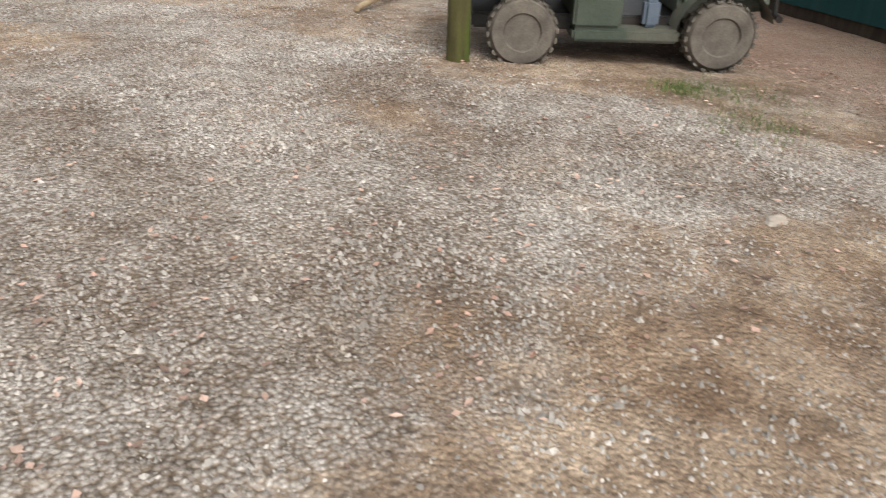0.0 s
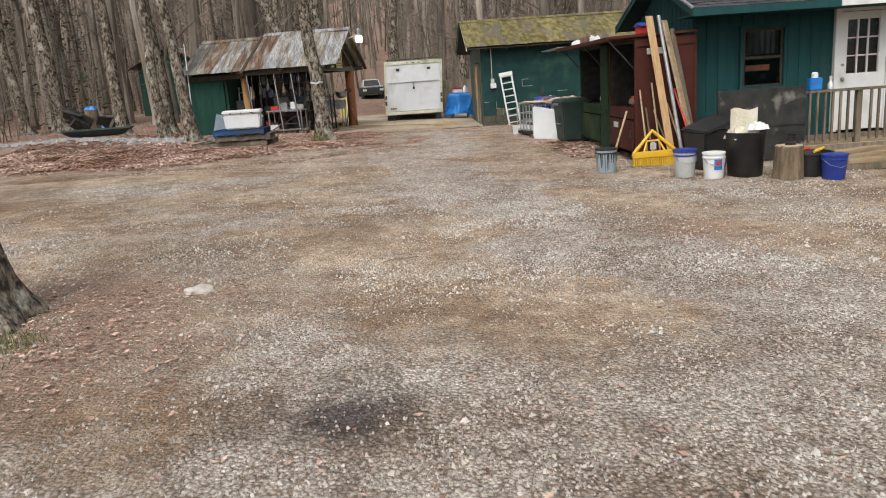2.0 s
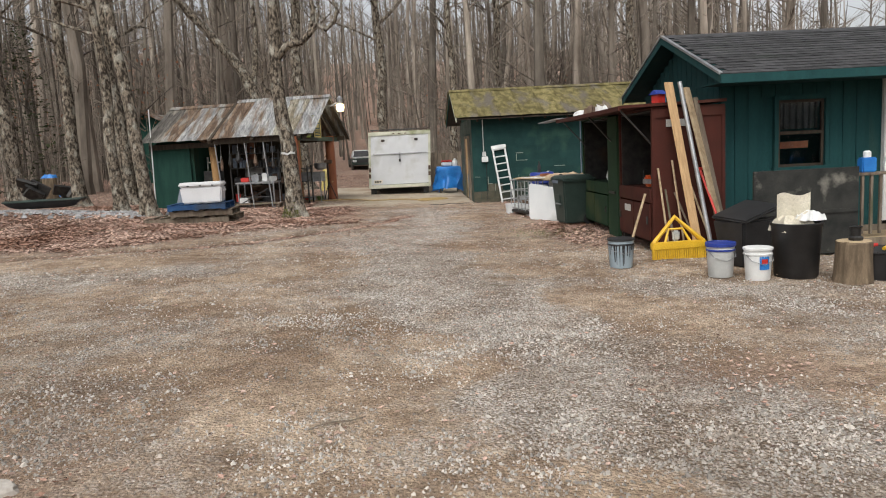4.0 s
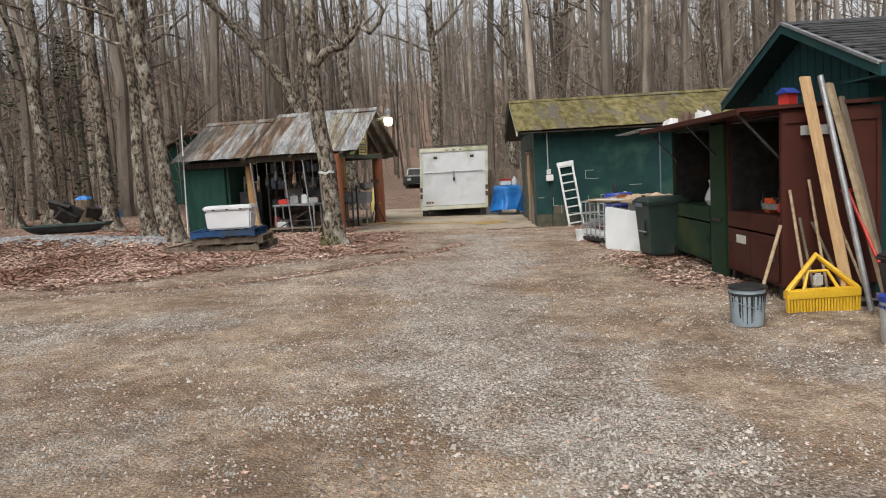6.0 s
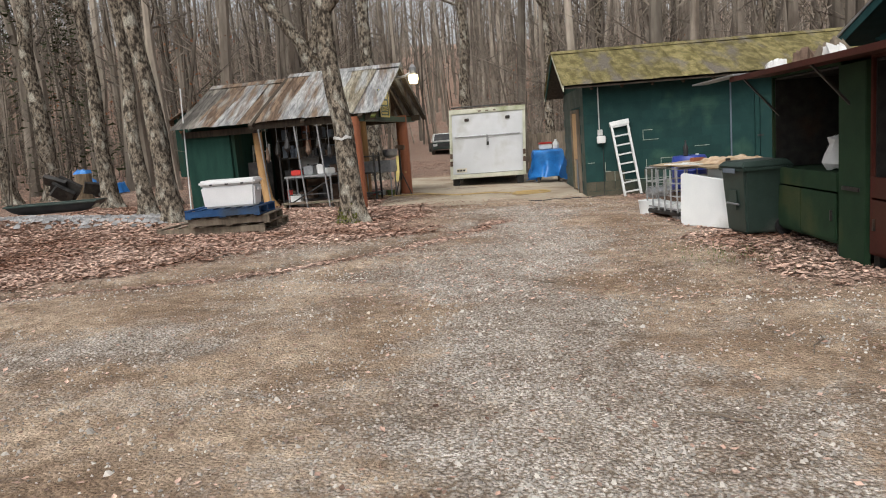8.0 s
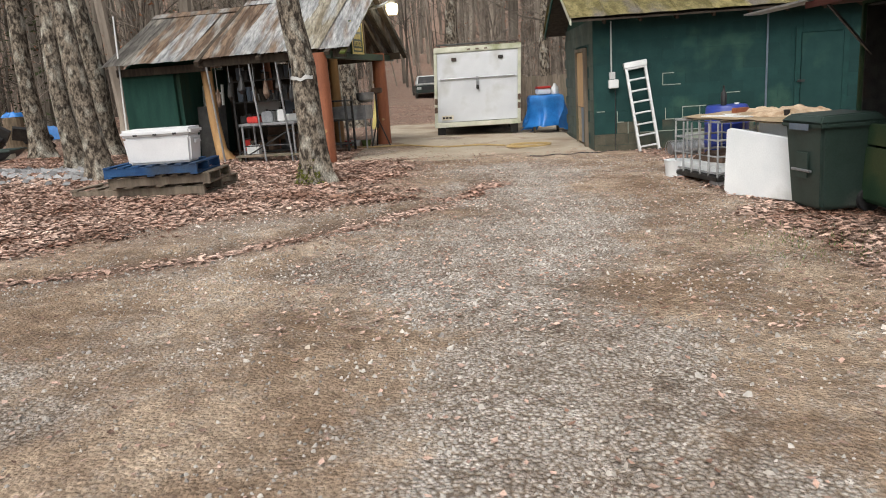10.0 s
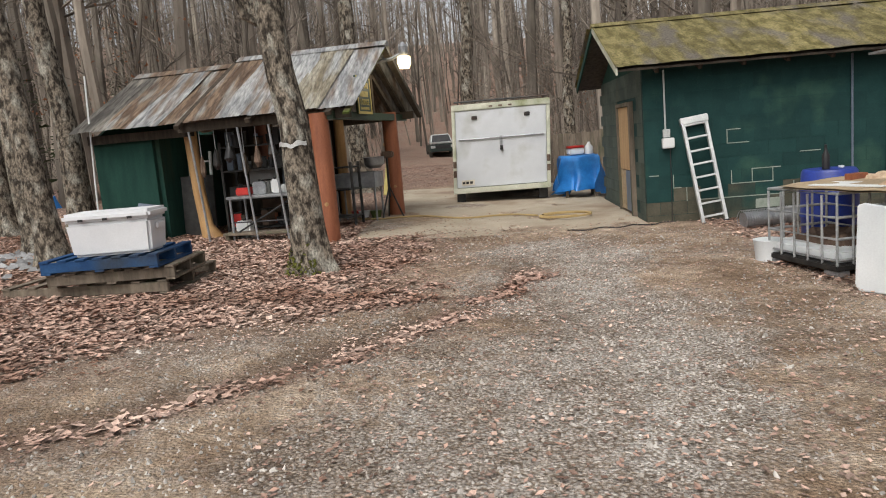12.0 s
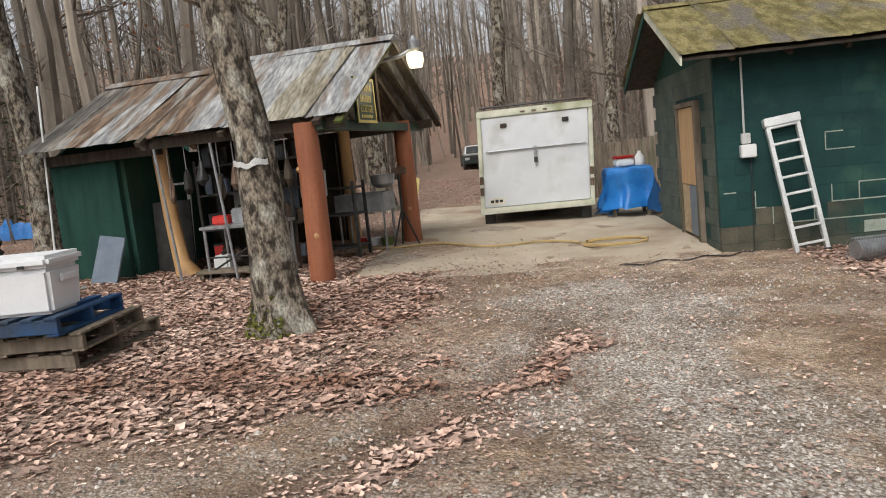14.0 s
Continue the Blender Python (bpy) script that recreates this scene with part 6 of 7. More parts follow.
def chainsaw(x, y, z, yaw, m):
    c = thing("chainsaw", pose(x, y, z, 0, 0, yaw), "red chainsaw resting on the cabinet shelf", "chainsaw")
    part("body", Geo().box(-0.17, 0.12, -0.09, 0.09, 0, 0.17), M[m], c, bevel=0.035, smooth=True)
    part("bar", Geo().box(0.12, 0.52, -0.006, 0.006, 0.05, 0.12), M["steel"], c, bevel=0.003)
    part("handle", Geo().tube([(-0.1, -0.1, 0.05), (-0.06, -0.1, 0.25), (-0.06, 0.1, 0.25), (-0.06, 0.11, 0.05)], 0.013, 8), M["black"], c, smooth=True)
    part("rear_grip", Geo().tube([(-0.15, 0, 0.05), (-0.3, 0, 0.05), (-0.3, 0, 0.16), (-0.15, 0, 0.17)], 0.018, 8), M["black"], c, smooth=True)


chainsaw(4.0, 15.35, 0.945, 100, "red")
chainsaw(4.05, 15.95, 0.945, 80, "cone")
chainsaw(4.35, 16.15, 0.945, 60, "orange")
for k in range(11):
    y = (15.2, 15.5, 15.8, 16.1, 16.35, 17.4, 17.7, 18.0, 18.3, 18.6, 18.8)[k]
    tl = thing("hanging_tool", pose(4.69, y, 1.35 + 0.12 * (k % 3)), "dark worn hand tool hung on the cabinet back", "tool", "tools in the cabinets")
    part("handle", Geo().cyl((0, 0, 0), (0, 0.02, 0.32), 0.014, n=8), M["old_wood" if k % 2 else "dark_steel"], tl)
    part("head", Geo().box(-0.02, 0.02, -0.07, 0.07, 0.3, 0.35), M["steel"], tl, bevel=0.006)
wbg = thing("white_bag", pose(4.05, 17.9, 0.945), "crumpled white bag on the green cabinet shelf", "bag")
part("bag", Geo().lathe([(0.1, 0), (0.13, 0.08), (0.11, 0.2), (0.05, 0.3), (0.07, 0.36), (0.02, 0.38)], 14).jitter(0.018), M["white"], wbg, smooth=True)
for k in range(7):
    y, m, h = (17.4, 17.6, 18.15, 18.35, 18.55, 18.75, 17.75)[k], ("black", "bluegrey", "black", "bin", "dark_steel", "black", "hide")[k], (0.2, 0.3, 0.25, 0.16, 0.3, 0.22, 0.28)[k]
    jr = thing("can", pose(4.2 + 0.12 * (k % 3), y, 0.945), "dark oil can on the cabinet shelf", "can", "cans in the green cabinet")
    part("body", Geo().lathe([(0.07, 0), (0.075, 0.01), (0.075, h * 0.8), (0.03, h * 0.92), (0.03, h)], 14), M[m], jr)


# tools, boards and pipe leaning on the maroon cabinet
def leaner(name, label, cat, a, b, w, d, m, round_=False):
    t = thing(name, pose(a[0], a[1], a[2]), label, cat)
    v = Vector(b) - Vector(a)
    part("shaft", Geo().cyl((0, 0, 0), v, w / 2, n=10) if round_ else Geo().beam((0, 0, 0), v, w, d), M[m], t, bevel=0 if round_ else 0.004)
    return t


leaner("lumber_board", "long fresh-sawn pine board leaning on the cabinet", "board", (4.22, 14.45, 0.03), (3.97, 14.9, 2.42), 0.14, 0.04, "lumber")
leaner("lumber_board", "long weathered pale board leaning on the cabinet", "board", (4.62, 14.5, 0.03), (4.22, 14.9, 2.34), 0.14, 0.04, "pale_wood")
leaner("lumber_board", "grey board leaning on the cabinet", "board", (4.7, 14.6, 0.03), (4.36, 14.93, 2.2), 0.12, 0.03, "old_wood")
leaner("metal_pipe", "grey metal pipe leaning on the cabinet", "pipe", (4.36, 14.35, 0.03), (4.12, 14.88, 2.42), 0.06, 0, "steel", True)
sv = leaner("shovel", "red-handled shovel leaning on the boards", "shovel", (4.55, 14.2, 0.05), (4.36, 14.78, 1.2), 0.035, 0, "red", True)
part("blade", Geo().sheet(lambda u, v: ((u - 0.5) * 0.22, 0.03 * (2 * u - 1) ** 2 - 0.02, -0.02 + 0.28 * v), 8, 4), M["steel"], sv)
part("grip", Geo().box(-0.27, -0.11, 0.56, 0.6, 1.15, 1.19), M["red"], sv, bevel=0.01)
for k, (x0, x1, z) in enumerate(((3.86, 3.82, 1.25), (3.95, 3.92, 0.95), (4.08, 4.02, 1.35), (4.3, 4.05, 0.9), (4.5, 4.28, 1.0))):
    rk = leaner("garden_tool", "long worn wooden tool handle leaning on the cabinet", "garden tool", (x0, 14.6, 0.03), (x1, 14.93, z), 0.03, 0, "old_wood" if k % 2 else "pale_wood", True)
    part("head", Geo().box(-0.1, 0.1, -0.02, 0.02, -0.02, 0.05), M["dark_steel"], rk)

yr = thing("yellow_rake_head", on(3.9, 14.4, 4), "yellow plastic triangular rake head standing on its tines", "rake")
part("frame", Geo().tube([(-0.36, 0, 0.22), (0, 0.12, 0.56), (0.36, 0, 0.22)], 0.032, 8), M["yellow"], yr, smooth=True)
part("crossbar", Geo().box(-0.38, 0.38, -0.05, 0.05, 0.14, 0.24), M["yellow"], yr, bevel=0.012)
part("inner_frame", Geo().tube([(-0.18, 0.02, 0.22), (-0.1, 0.09, 0.4), (0.1, 0.09, 0.4), (0.18, 0.02, 0.22)], 0.018, 8), M["yellow"], yr, smooth=True)
for k in range(24):
    part("tine", Geo().box(-0.372 + k * 0.0315, -0.352 + k * 0.0315, -0.04, 0.01, 0.0, 0.14), M["yellow"], yr)
part("grip", Geo().box(-0.05, 0.05, 0.05, 0.1, 0.24, 0.38), M["alu"], yr, bevel=0.02)

# ---- wheeled bin, tank, plywood, barrel, cage ----
wbn = thing("wheeled_bin", on(3.52, 18.97, 8), "dark green wheeled trash bin with closed lid", "trash bin")
part("body", Geo().add([(-0.24, -0.26, 0.04), (0.24, -0.26, 0.04), (0.24, 0.26, 0.04), (-0.24, 0.26, 0.04), (-0.3, -0.32, 0.88), (0.3, -0.32, 0.88), (0.3, 0.32, 0.88), (-0.3, 0.32, 0.88)], [(0, 3, 2, 1), (4, 5, 6, 7), (0, 1, 5, 4), (1, 2, 6, 5), (2, 3, 7, 6), (3, 0, 4, 7)]), M["bin"], wbn, bevel=0.03)
part("rim", Geo().box(-0.325, 0.325, -0.345, 0.345, 0.84, 0.89), M["bin"], wbn, bevel=0.012)
part("lid", Geo().add([(-0.34, -0.35, 0.89), (0.34, -0.35, 0.89), (0.34, 0.35, 0.89), (-0.34, 0.35, 0.89), (-0.28, -0.28, 0.96), (0.28, -0.28, 0.97), (0.28, 0.28, 0.97), (-0.28, 0.28, 0.96)], [(0, 3, 2, 1), (4, 5, 6, 7), (0, 1, 5, 4), (1, 2, 6, 5), (2, 3, 7, 6), (3, 0, 4, 7)]), M["bin"], wbn, bevel=0.015)
part("handle", Geo().tube([(0.33, -0.2, 0.84), (0.4, -0.2, 0.88), (0.4, 0.2, 0.88), (0.33, 0.2, 0.84)], 0.015, 8), M["bin"], wbn)
part("recess", Geo().box(-0.3, -0.285, -0.1, 0.1, 0.34, 0.6), M["bin"], wbn, bevel=0.006)
part("bar", Geo().cyl((-0.3, -0.16, 0.42), (-0.3, 0.16, 0.42), 0.014), M["steel"], wbn)
part("label_plate", Geo().box(-0.348, -0.342, -0.16, 0.16, 0.82, 0.88), M["bluegrey"], wbn, "pale printed label")
for y in (-0.27, 0.27):
    part("wheel", Geo().lathe([(0.0, -0.03), (0.12, -0.03), (0.125, 0.0), (0.12, 0.03), (0.0, 0.03)], 20), M["black"], wbn, at=pose(0.24, y, 0.125, 90))
tk = thing("plastic_tank", on(3.09, 19.68, 35, 0.01), "cut-open milky white plastic tank standing on edge", "tank")
part("front", Geo().prism([(0, -0.42, 0.0), (0, 0.4, 0.0), (0, 0.44, 0.05), (0, 0.42, 0.74), (0, 0.36, 0.76), (0, -0.42, 0.66)], (0.025, 0, 0)), M["poly"], tk, bevel=0.01)
part("side", Geo().prism([(0.027, 0.4, 0.0), (0.6, 0.4, 0.0), (0.55, 0.4, 0.7), (0.027, 0.4, 0.74)], (0, 0.025, 0)), M["poly"], tk, bevel=0.006)
part("side", Geo().prism([(0.027, -0.42, 0.0), (0.6, -0.42, 0.0), (0.6, -0.42, 0.72), (0.027, -0.42, 0.66)], (0, 0.025, 0)), M["poly"], tk, bevel=0.006)
part("rear", Geo().box(0.6, 0.625, -0.42, 0.425, 0.0, 0.77), M["poly"], tk, bevel=0.006)
part("floor_panel", Geo().box(0.03, 0.595, -0.39, 0.395, 0.0, 0.03), M["poly"], tk)
pw = thing("plywood_sheet", pose(3.62, 20.55, 0.93, 0.5, 0.6, 22), "warped weathered plywood lying over tank and barrel", "plywood")


def warped(u, v, z):
    return (-0.66 + 1.3 * u + 0.05 * noise.noise((v * 4, 1, z)), -0.95 + 1.9 * v + 0.05 * noise.noise((u * 4, 2, 0)), 0.03 * math.sin(u * 3) + 0.025 * noise.noise((u * 4, v * 4, 0)) + z)


part("sheet", Geo().sheet(lambda u, v: warped(u, v, 0.018), 16, 20).sheet(lambda u, v: warped(u, v, 0.0), 16, 20), M["pale_wood"], pw)
part("ply_scrap", crumple(0.95, 0.6, 0.1, 12.0, 22, 14), M["peeled"], pw, "peeling pale veneer", at=pose(0.1, -0.1, 0.03, 0, 0, 15))
part("ply_scrap", crumple(0.5, 0.4, 0.06, 4.0, 14, 10), M["peeled"], pw, "peeling pale veneer", at=pose(0.3, 0.55, 0.03, 0, 0, 40))
wsh = thing("white_board", pose(3.2, 20.75, 0.965, 0, 0.6, 30), "thin white board lying on the plywood", "board")
part("board", Geo().box(-0.2, 0.2, -0.36, 0.36, 0.0, 0.012), M["white"], wsh, bevel=0.003)
dcup = thing("dark_cup", pose(3.55, 20.1, 0.98), "small dark cup on the plywood", "cup")
part("cup", Geo().lathe([(0.03, 0), (0.036, 0.06), (0.038, 0.065), (0.03, 0.062), (0.026, 0.01)], 14), M["black"], dcup, smooth=True)
bk = thing("brick", pose(3.42, 21.2, 0.965, 0, 0, 20), "orange-brown brick lying on the plywood", "brick")
part("brick", Geo().box(-0.1, 0.1, -0.05, 0.05, 0, 0.07), M["red_log"], bk, bevel=0.006)
bo = thing("bottle", pose(3.42, 21.85, ground(3.5, 21.95) + 0.912), "dark glass bottle standing on the barrel", "bottle")
part("bottle", Geo().lathe([(0.035, 0), (0.038, 0.01), (0.038, 0.15), (0.014, 0.21), (0.014, 0.26), (0.017, 0.265)], 16), M["black"], bo, smooth=True)
bb = thing("blue_barrel", on(3.5, 21.95, 0, 0.1), "blue plastic drum beside the tank", "drum")
part("body", Geo().lathe([(0.26, 0), (0.28, 0.03), (0.29, 0.28), (0.3, 0.3), (0.29, 0.32), (0.29, 0.55), (0.3, 0.57), (0.29, 0.59), (0.28, 0.78), (0.26, 0.81)], 28), M["blue"], bb, smooth=True)
part("bung", Geo().lathe([(0.03, 0.81), (0.03, 0.83)], 12), M["white"], bb, at=pose(0.15, 0.05, 0))
cg = thing("wire_cage", on(3.08, 21.1, 14, 0.06), "galvanised tank cage with a cracked plastic base", "cage")
CAGE = 0.014
for z in (0.1, 0.3, 0.5, 0.72):
    part("hoop", Geo().tube([(-0.28, -0.5, z), (0.4, -0.5, z), (0.4, 0.5, z), (-0.28, 0.5, z), (-0.28, -0.5, z)], CAGE, 8), M["cage"], cg)
for k in range(6):
    part("upright", Geo().cyl((-0.28, -0.5 + 0.2 * k, 0.05), (-0.28, -0.5 + 0.2 * k, 0.7), CAGE * 0.9, n=8), M["cage"], cg)
for k in range(4):
    part("upright", Geo().cyl((-0.11 + 0.17 * k, -0.5, 0.05), (-0.11 + 0.17 * k, -0.5, 0.7), CAGE * 0.9, n=8), M["cage"], cg)
    part("upright", Geo().cyl((-0.11 + 0.17 * k, 0.5, 0.05), (-0.11 + 0.17 * k, 0.5, 0.7), CAGE * 0.9, n=8), M["cage"], cg)
part("base", Geo().box(-0.3, 0.42, -0.52, 0.52, 0.0, 0.06), M["dark_steel"], cg, bevel=0.01)
for x, y in ((-0.22, -0.42), (-0.22, 0.42), (0.34, -0.42), (0.34, 0.42)):
    part("foot_block", Geo().box(x - 0.07, x + 0.07, y - 0.09, y + 0.09, -0.09, -0.002), M["steel"], cg, bevel=0.008)
part("pan", Geo().box(-0.25, 0.37, -0.47, 0.47, 0.064, 0.2), M["poly"], cg, "cut milky tank bottom", bevel=0.04)
cgl = thing("leaf_heap", on(3.18, 21.1, 14, 0.22), "brown leaves and rags heaped in the cage", "leaves")
part("heap", crumple(0.55, 0.8, 0.16, 9.0, 26, 26), M["hide"], cgl)
cb = thing("cracked_bucket", on(2.72, 21.6, 0, 0.0), "dirty white tub beside the cage", "tub")
part("body", Geo().lathe([(0.14, 0), (0.16, 0.2), (0.17, 0.22), (0.15, 0.22)], 20), M["poly"], cb, smooth=True)
rw = thing("wire_roll", on(3.62, 23.95, 12, 0.13), "roll of galvanised wire mesh lying on the leaves", "wire roll")
for k in range(26):
    part("turn", Geo().tube([(-0.42 + k * 0.034 + 0.006 * math.sin(i), 0.13 * math.cos(i * math.tau / 14), 0.13 * math.sin(i * math.tau / 14)) for i in range(15)], 0.005, 4, caps=False), M["steel"], rw)
part("core", Geo().cyl((-0.4, 0, 0), (0.42, 0, 0), 0.1, n=14), M["steel"], rw)


# ---- trailer, tarp heap, fence, hose, far car ----
def build_trailer():
    t = thing("cargo_trailer", pose(0.09, 29.35, ground(0.1, 29.4) + 0.02, 0, 0, -1.5), "dirty white enclosed cargo trailer with closed rear door", "trailer")
    part("box", Geo().box(-1.0, 1.0, 0.03, 3.9, 0.32, 2.0), M["trailer"], t, bevel=0.02)
    part("corner_post", Geo().box(-1.03, -0.955, -0.02, 0.08, 0.25, 2.02), M["trim_dirty"], t, "algae-stained white corner post", bevel=0.012)
    part("corner_post", Geo().box(0.955, 1.03, -0.02, 0.08, 0.25, 2.02), M["trim_dirty"], t, bevel=0.012)
    part("header", Geo().box(-1.03, 1.03, -0.03, 0.08, 1.93, 2.06), M["trim_dirty"], t, bevel=0.012)
    part("sill", Geo().box(-1.03, 1.03, -0.08, 0.08, 0.2, 0.31), M["trim_dirty"], t, "stained rear sill", bevel=0.01)
    d = part("ramp_door", Geo().box(-0.945, 0.945, -0.015, 0.025, 0.32, 1.92), M["trailer"], t, "white rear ramp door", bevel=0.008)
    part("lock_bar", Geo().cyl((-0.89, -0.04, 1.33), (0.89, -0.04, 1.33), 0.015, n=8), M["steel"], d)
    part("bar_bracket", Geo().box(-0.03, 0.03, -0.06, -0.016, 1.16, 1.36), M["steel"], d, bevel=0.005)
    part("padlock", Geo().box(-0.025, 0.04, -0.07, -0.05, 1.06, 1.16), M["dark_steel"], d, bevel=0.006)
    for x in (-0.55, 0.55):
        part("clearance_lamp", Geo().box(x - 0.06, x + 0.06, -0.04, -0.016, 1.73, 1.81), M["dark_steel"], d, bevel=0.008)
    for x in (-0.99, 0.99):
        for z in (0.62, 0.82):
            part("tail_lamp", Geo().box(x - 0.035, x + 0.035, -0.035, -0.021, z - 0.07, z + 0.07), M["hide"], t, "dull red tail lamp", bevel=0.008)
    for x in (-0.2, 0.0, 0.2):
        part("marker_lamp", Geo().box(x - 0.04, x + 0.04, -0.045, -0.031, 1.97, 2.0), M["hide"], t)
    pl = part("number_plate", Geo().box(-0.86, -0.58, -0.03, -0.017, 0.37, 0.48), M["paper"], t, "weathered number plate")
    part("plate_bars", Geo().box(-0.84, -0.78, -0.034, -0.031, 0.4, 0.45).box(-0.76, -0.7, -0.034, -0.031, 0.4, 0.45).box(-0.68, -0.62, -0.034, -0.031, 0.4, 0.45), M["dark_steel"], pl)
    part("roof_rail", Geo().tube([(-0.98, 0.1, 2.12), (0.98, 0.1, 2.12)], 0.018, 8).cyl((-0.9, 0.1, 2.0), (-0.9, 0.1, 2.12), 0.015).cyl((0.9, 0.1, 2.0), (0.9, 0.1, 2.12), 0.015), M["dark_steel"], t)
    for x in (-0.88, 0.88):
        part("wheel", Geo().lathe([(0.0, -0.09), (0.2, -0.1), (0.3, -0.09), (0.31, 0.0), (0.3, 0.09), (0.0, 0.1)], 24), M["rubber"], t, smooth=True, at=pose(x, 2.2, 0.28, 0, 90))
        part("jack", Geo().box(x - 0.09, x + 0.09, 0.1, 0.4, -0.02, 0.2), M["dark_steel"], t)
    part("frame", Geo().box(-0.85, 0.85, 0.08, 3.8, 0.2, 0.31), M["dark_steel"], t)
    rack_over = Matrix.Identity(4)
    rack_over[0][2] = 0.045  # the old box leans a little on its frame
    for o in t.children_recursive:
        if not o.name.startswith("wheel"):
            o.data.transform(rack_over)


build_trailer()
th = thing("tarp_covered_table", on(1.75, 29.5, 0, 0.0), "bright blue tarp draped over a small table", "tarp")
for x in (-0.3, 0.3):
    for y in (-0.25, 0.25):
        part("leg", Geo().box(x - 0.03, x + 0.03, y - 0.03, y + 0.03, -0.02, 0.8), M["old_wood"], th)
part("table_top", Geo().box(-0.36, 0.36, -0.3, 0.3, 0.8, 0.84), M["old_wood"], th)


def drape(u, v):
    x, y = (u - 0.5) * 1.62, (v - 0.5) * 1.5
    hx, hy = max(0, abs(x) - 0.38), max(0, abs(y) - 0.33)
    f = 0.13 * math.sin(u * 21 + v * 6) + 0.11 * math.sin(v * 17 - u * 3)
    return (max(-0.4, min(0.4, x)) * (1 + 0.12 * (hx + hy)) + f * (hx + hy) * 1.6, max(-0.36, min(0.36, y)) + f * (hx + hy) * 1.6, 0.88 - max(hx, hy) * 1.7 - 0.25 * min(hx, hy) + 0.02 * noise.noise((u * 9, v * 9, 0)))


part("tarp", Geo().sheet(drape, 44, 44), M["blue_tarp"], th, smooth=True)
rc2 = thing("red_lid_cooler", on(1.7, 29.5, 10, 0.9), "small white cooler with red lid on the tarp", "cooler")
part("body", Geo().box(-0.16, 0.16, -0.12, 0.12, 0, 0.13), M["white"], rc2, bevel=0.02)
part("lid", Geo().box(-0.17, 0.17, -0.13, 0.13, 0.13, 0.18), M["red"], rc2, bevel=0.015)
wj = thing("white_jug", on(1.98, 29.45, 0, 0.9), "white plastic jug on the tarp", "jug")
part("body", Geo().lathe([(0.08, 0), (0.085, 0.02), (0.085, 0.15), (0.03, 0.22), (0.03, 0.25)], 14), M["white"], wj, smooth=True)
fn = thing("plank_fence", pose(0, 0, 0), "short dark weathered plank fence behind the trailer", "fence")
for k in range(17):
    x = 1.15 + k * 0.155
    part("slat", Geo().box(x, x + 0.14, 33.6, 33.63, 0.25, 1.55 + 0.1 * random.random()), M["old_wood"], fn)
part("rail", Geo().box(1.1, 3.85, 33.64, 33.7, 0.7, 0.8), M["old_wood"], fn)
part("rail", Geo().box(1.1, 3.85, 33.64, 33.7, 1.2, 1.3), M["old_wood"], fn)
hs = thing("garden_hose", pose(0, 0, 0), "ochre hose looped loosely over the slab", "hose")
part("loop", Geo().tube([(1.05 + (0.42 + 0.02 * math.sin(i)) * math.cos(i * 0.42), 26.0 + 0.36 * math.sin(i * 0.42), ground(1.05, 26.0) + 0.04 + 0.001 * i) for i in range(28)], 0.016, 6), M["hose"], hs, smooth=True)
part("run", Geo().tube([(0.6 - 0.16 * i, 26.2 + 0.22 * math.sin(i * 0.6) + 0.05 * i, ground(0.6 - 0.16 * i, 26.3) + 0.035) for i in range(22)], 0.016, 6), M["hose"], hs, smooth=True)
cr = thing("extension_cable", pose(0, 0, 0), "black extension cable on the ground by the wall", "cable")
part("cord", Geo().tube([(2.5 - 0.07 * i, 24.72 - 0.02 * i + 0.09 * math.sin(i * 0.9), ground(2.5 - 0.07 * i, 24.6) + 0.02) for i in range(24)], 0.009, 6), M["black"], cr)

car = thing("parked_car", on(-3.0, 65.0, 8), "grey pickup parked on the track in the wood", "car")
part("body", Geo().box(-0.92, 0.92, 0, 4.6, 0.4, 0.95), M["bin"], car, bevel=0.08)
part("hood", Geo().box(-0.88, 0.88, 0.02, 1.3, 0.95, 1.08), M["alu"], car, "pale hood", bevel=0.06)
part("cabin", Geo().add([(-0.8, 1.1, 1.0), (0.8, 1.1, 1.0), (0.8, 3.2, 1.0), (-0.8, 3.2, 1.0), (-0.62, 1.7, 1.62), (0.62, 1.7, 1.62), (0.62, 2.9, 1.62), (-0.62, 2.9, 1.62)], [(0, 3, 2, 1), (4, 5, 6, 7), (0, 1, 5, 4), (1, 2, 6, 5), (2, 3, 7, 6), (3, 0, 4, 7)]), M["alu"], car, bevel=0.05)
part("windscreen", Geo().add([(-0.7, 1.13, 1.06), (0.7, 1.13, 1.06), (0.57, 1.63, 1.56), (-0.57, 1.63, 1.56)], [(0, 1, 2, 3)]), M["black"], car, "dark windscreen")
part("grille", Geo().box(-0.5, 0.5, -0.03, -0.003, 0.6, 0.85), M["black"], car)
for x in (-0.7, 0.7):
    part("headlight", Geo().box(x - 0.16, x + 0.16, -0.04, -0.003, 0.66, 0.84), M["alu"], car, bevel=0.02)
    for y in (0.85, 3.7):
        part("wheel", Geo().lathe([(0.0, -0.1), (0.2, -0.11), (0.34, -0.1), (0.35, 0.0), (0.34, 0.1), (0.0, 0.11)], 20), M["rubber"], car, at=pose(x * 1.2, y, 0.35, 0, 90))

# ---- cooler on stacked pallets ----


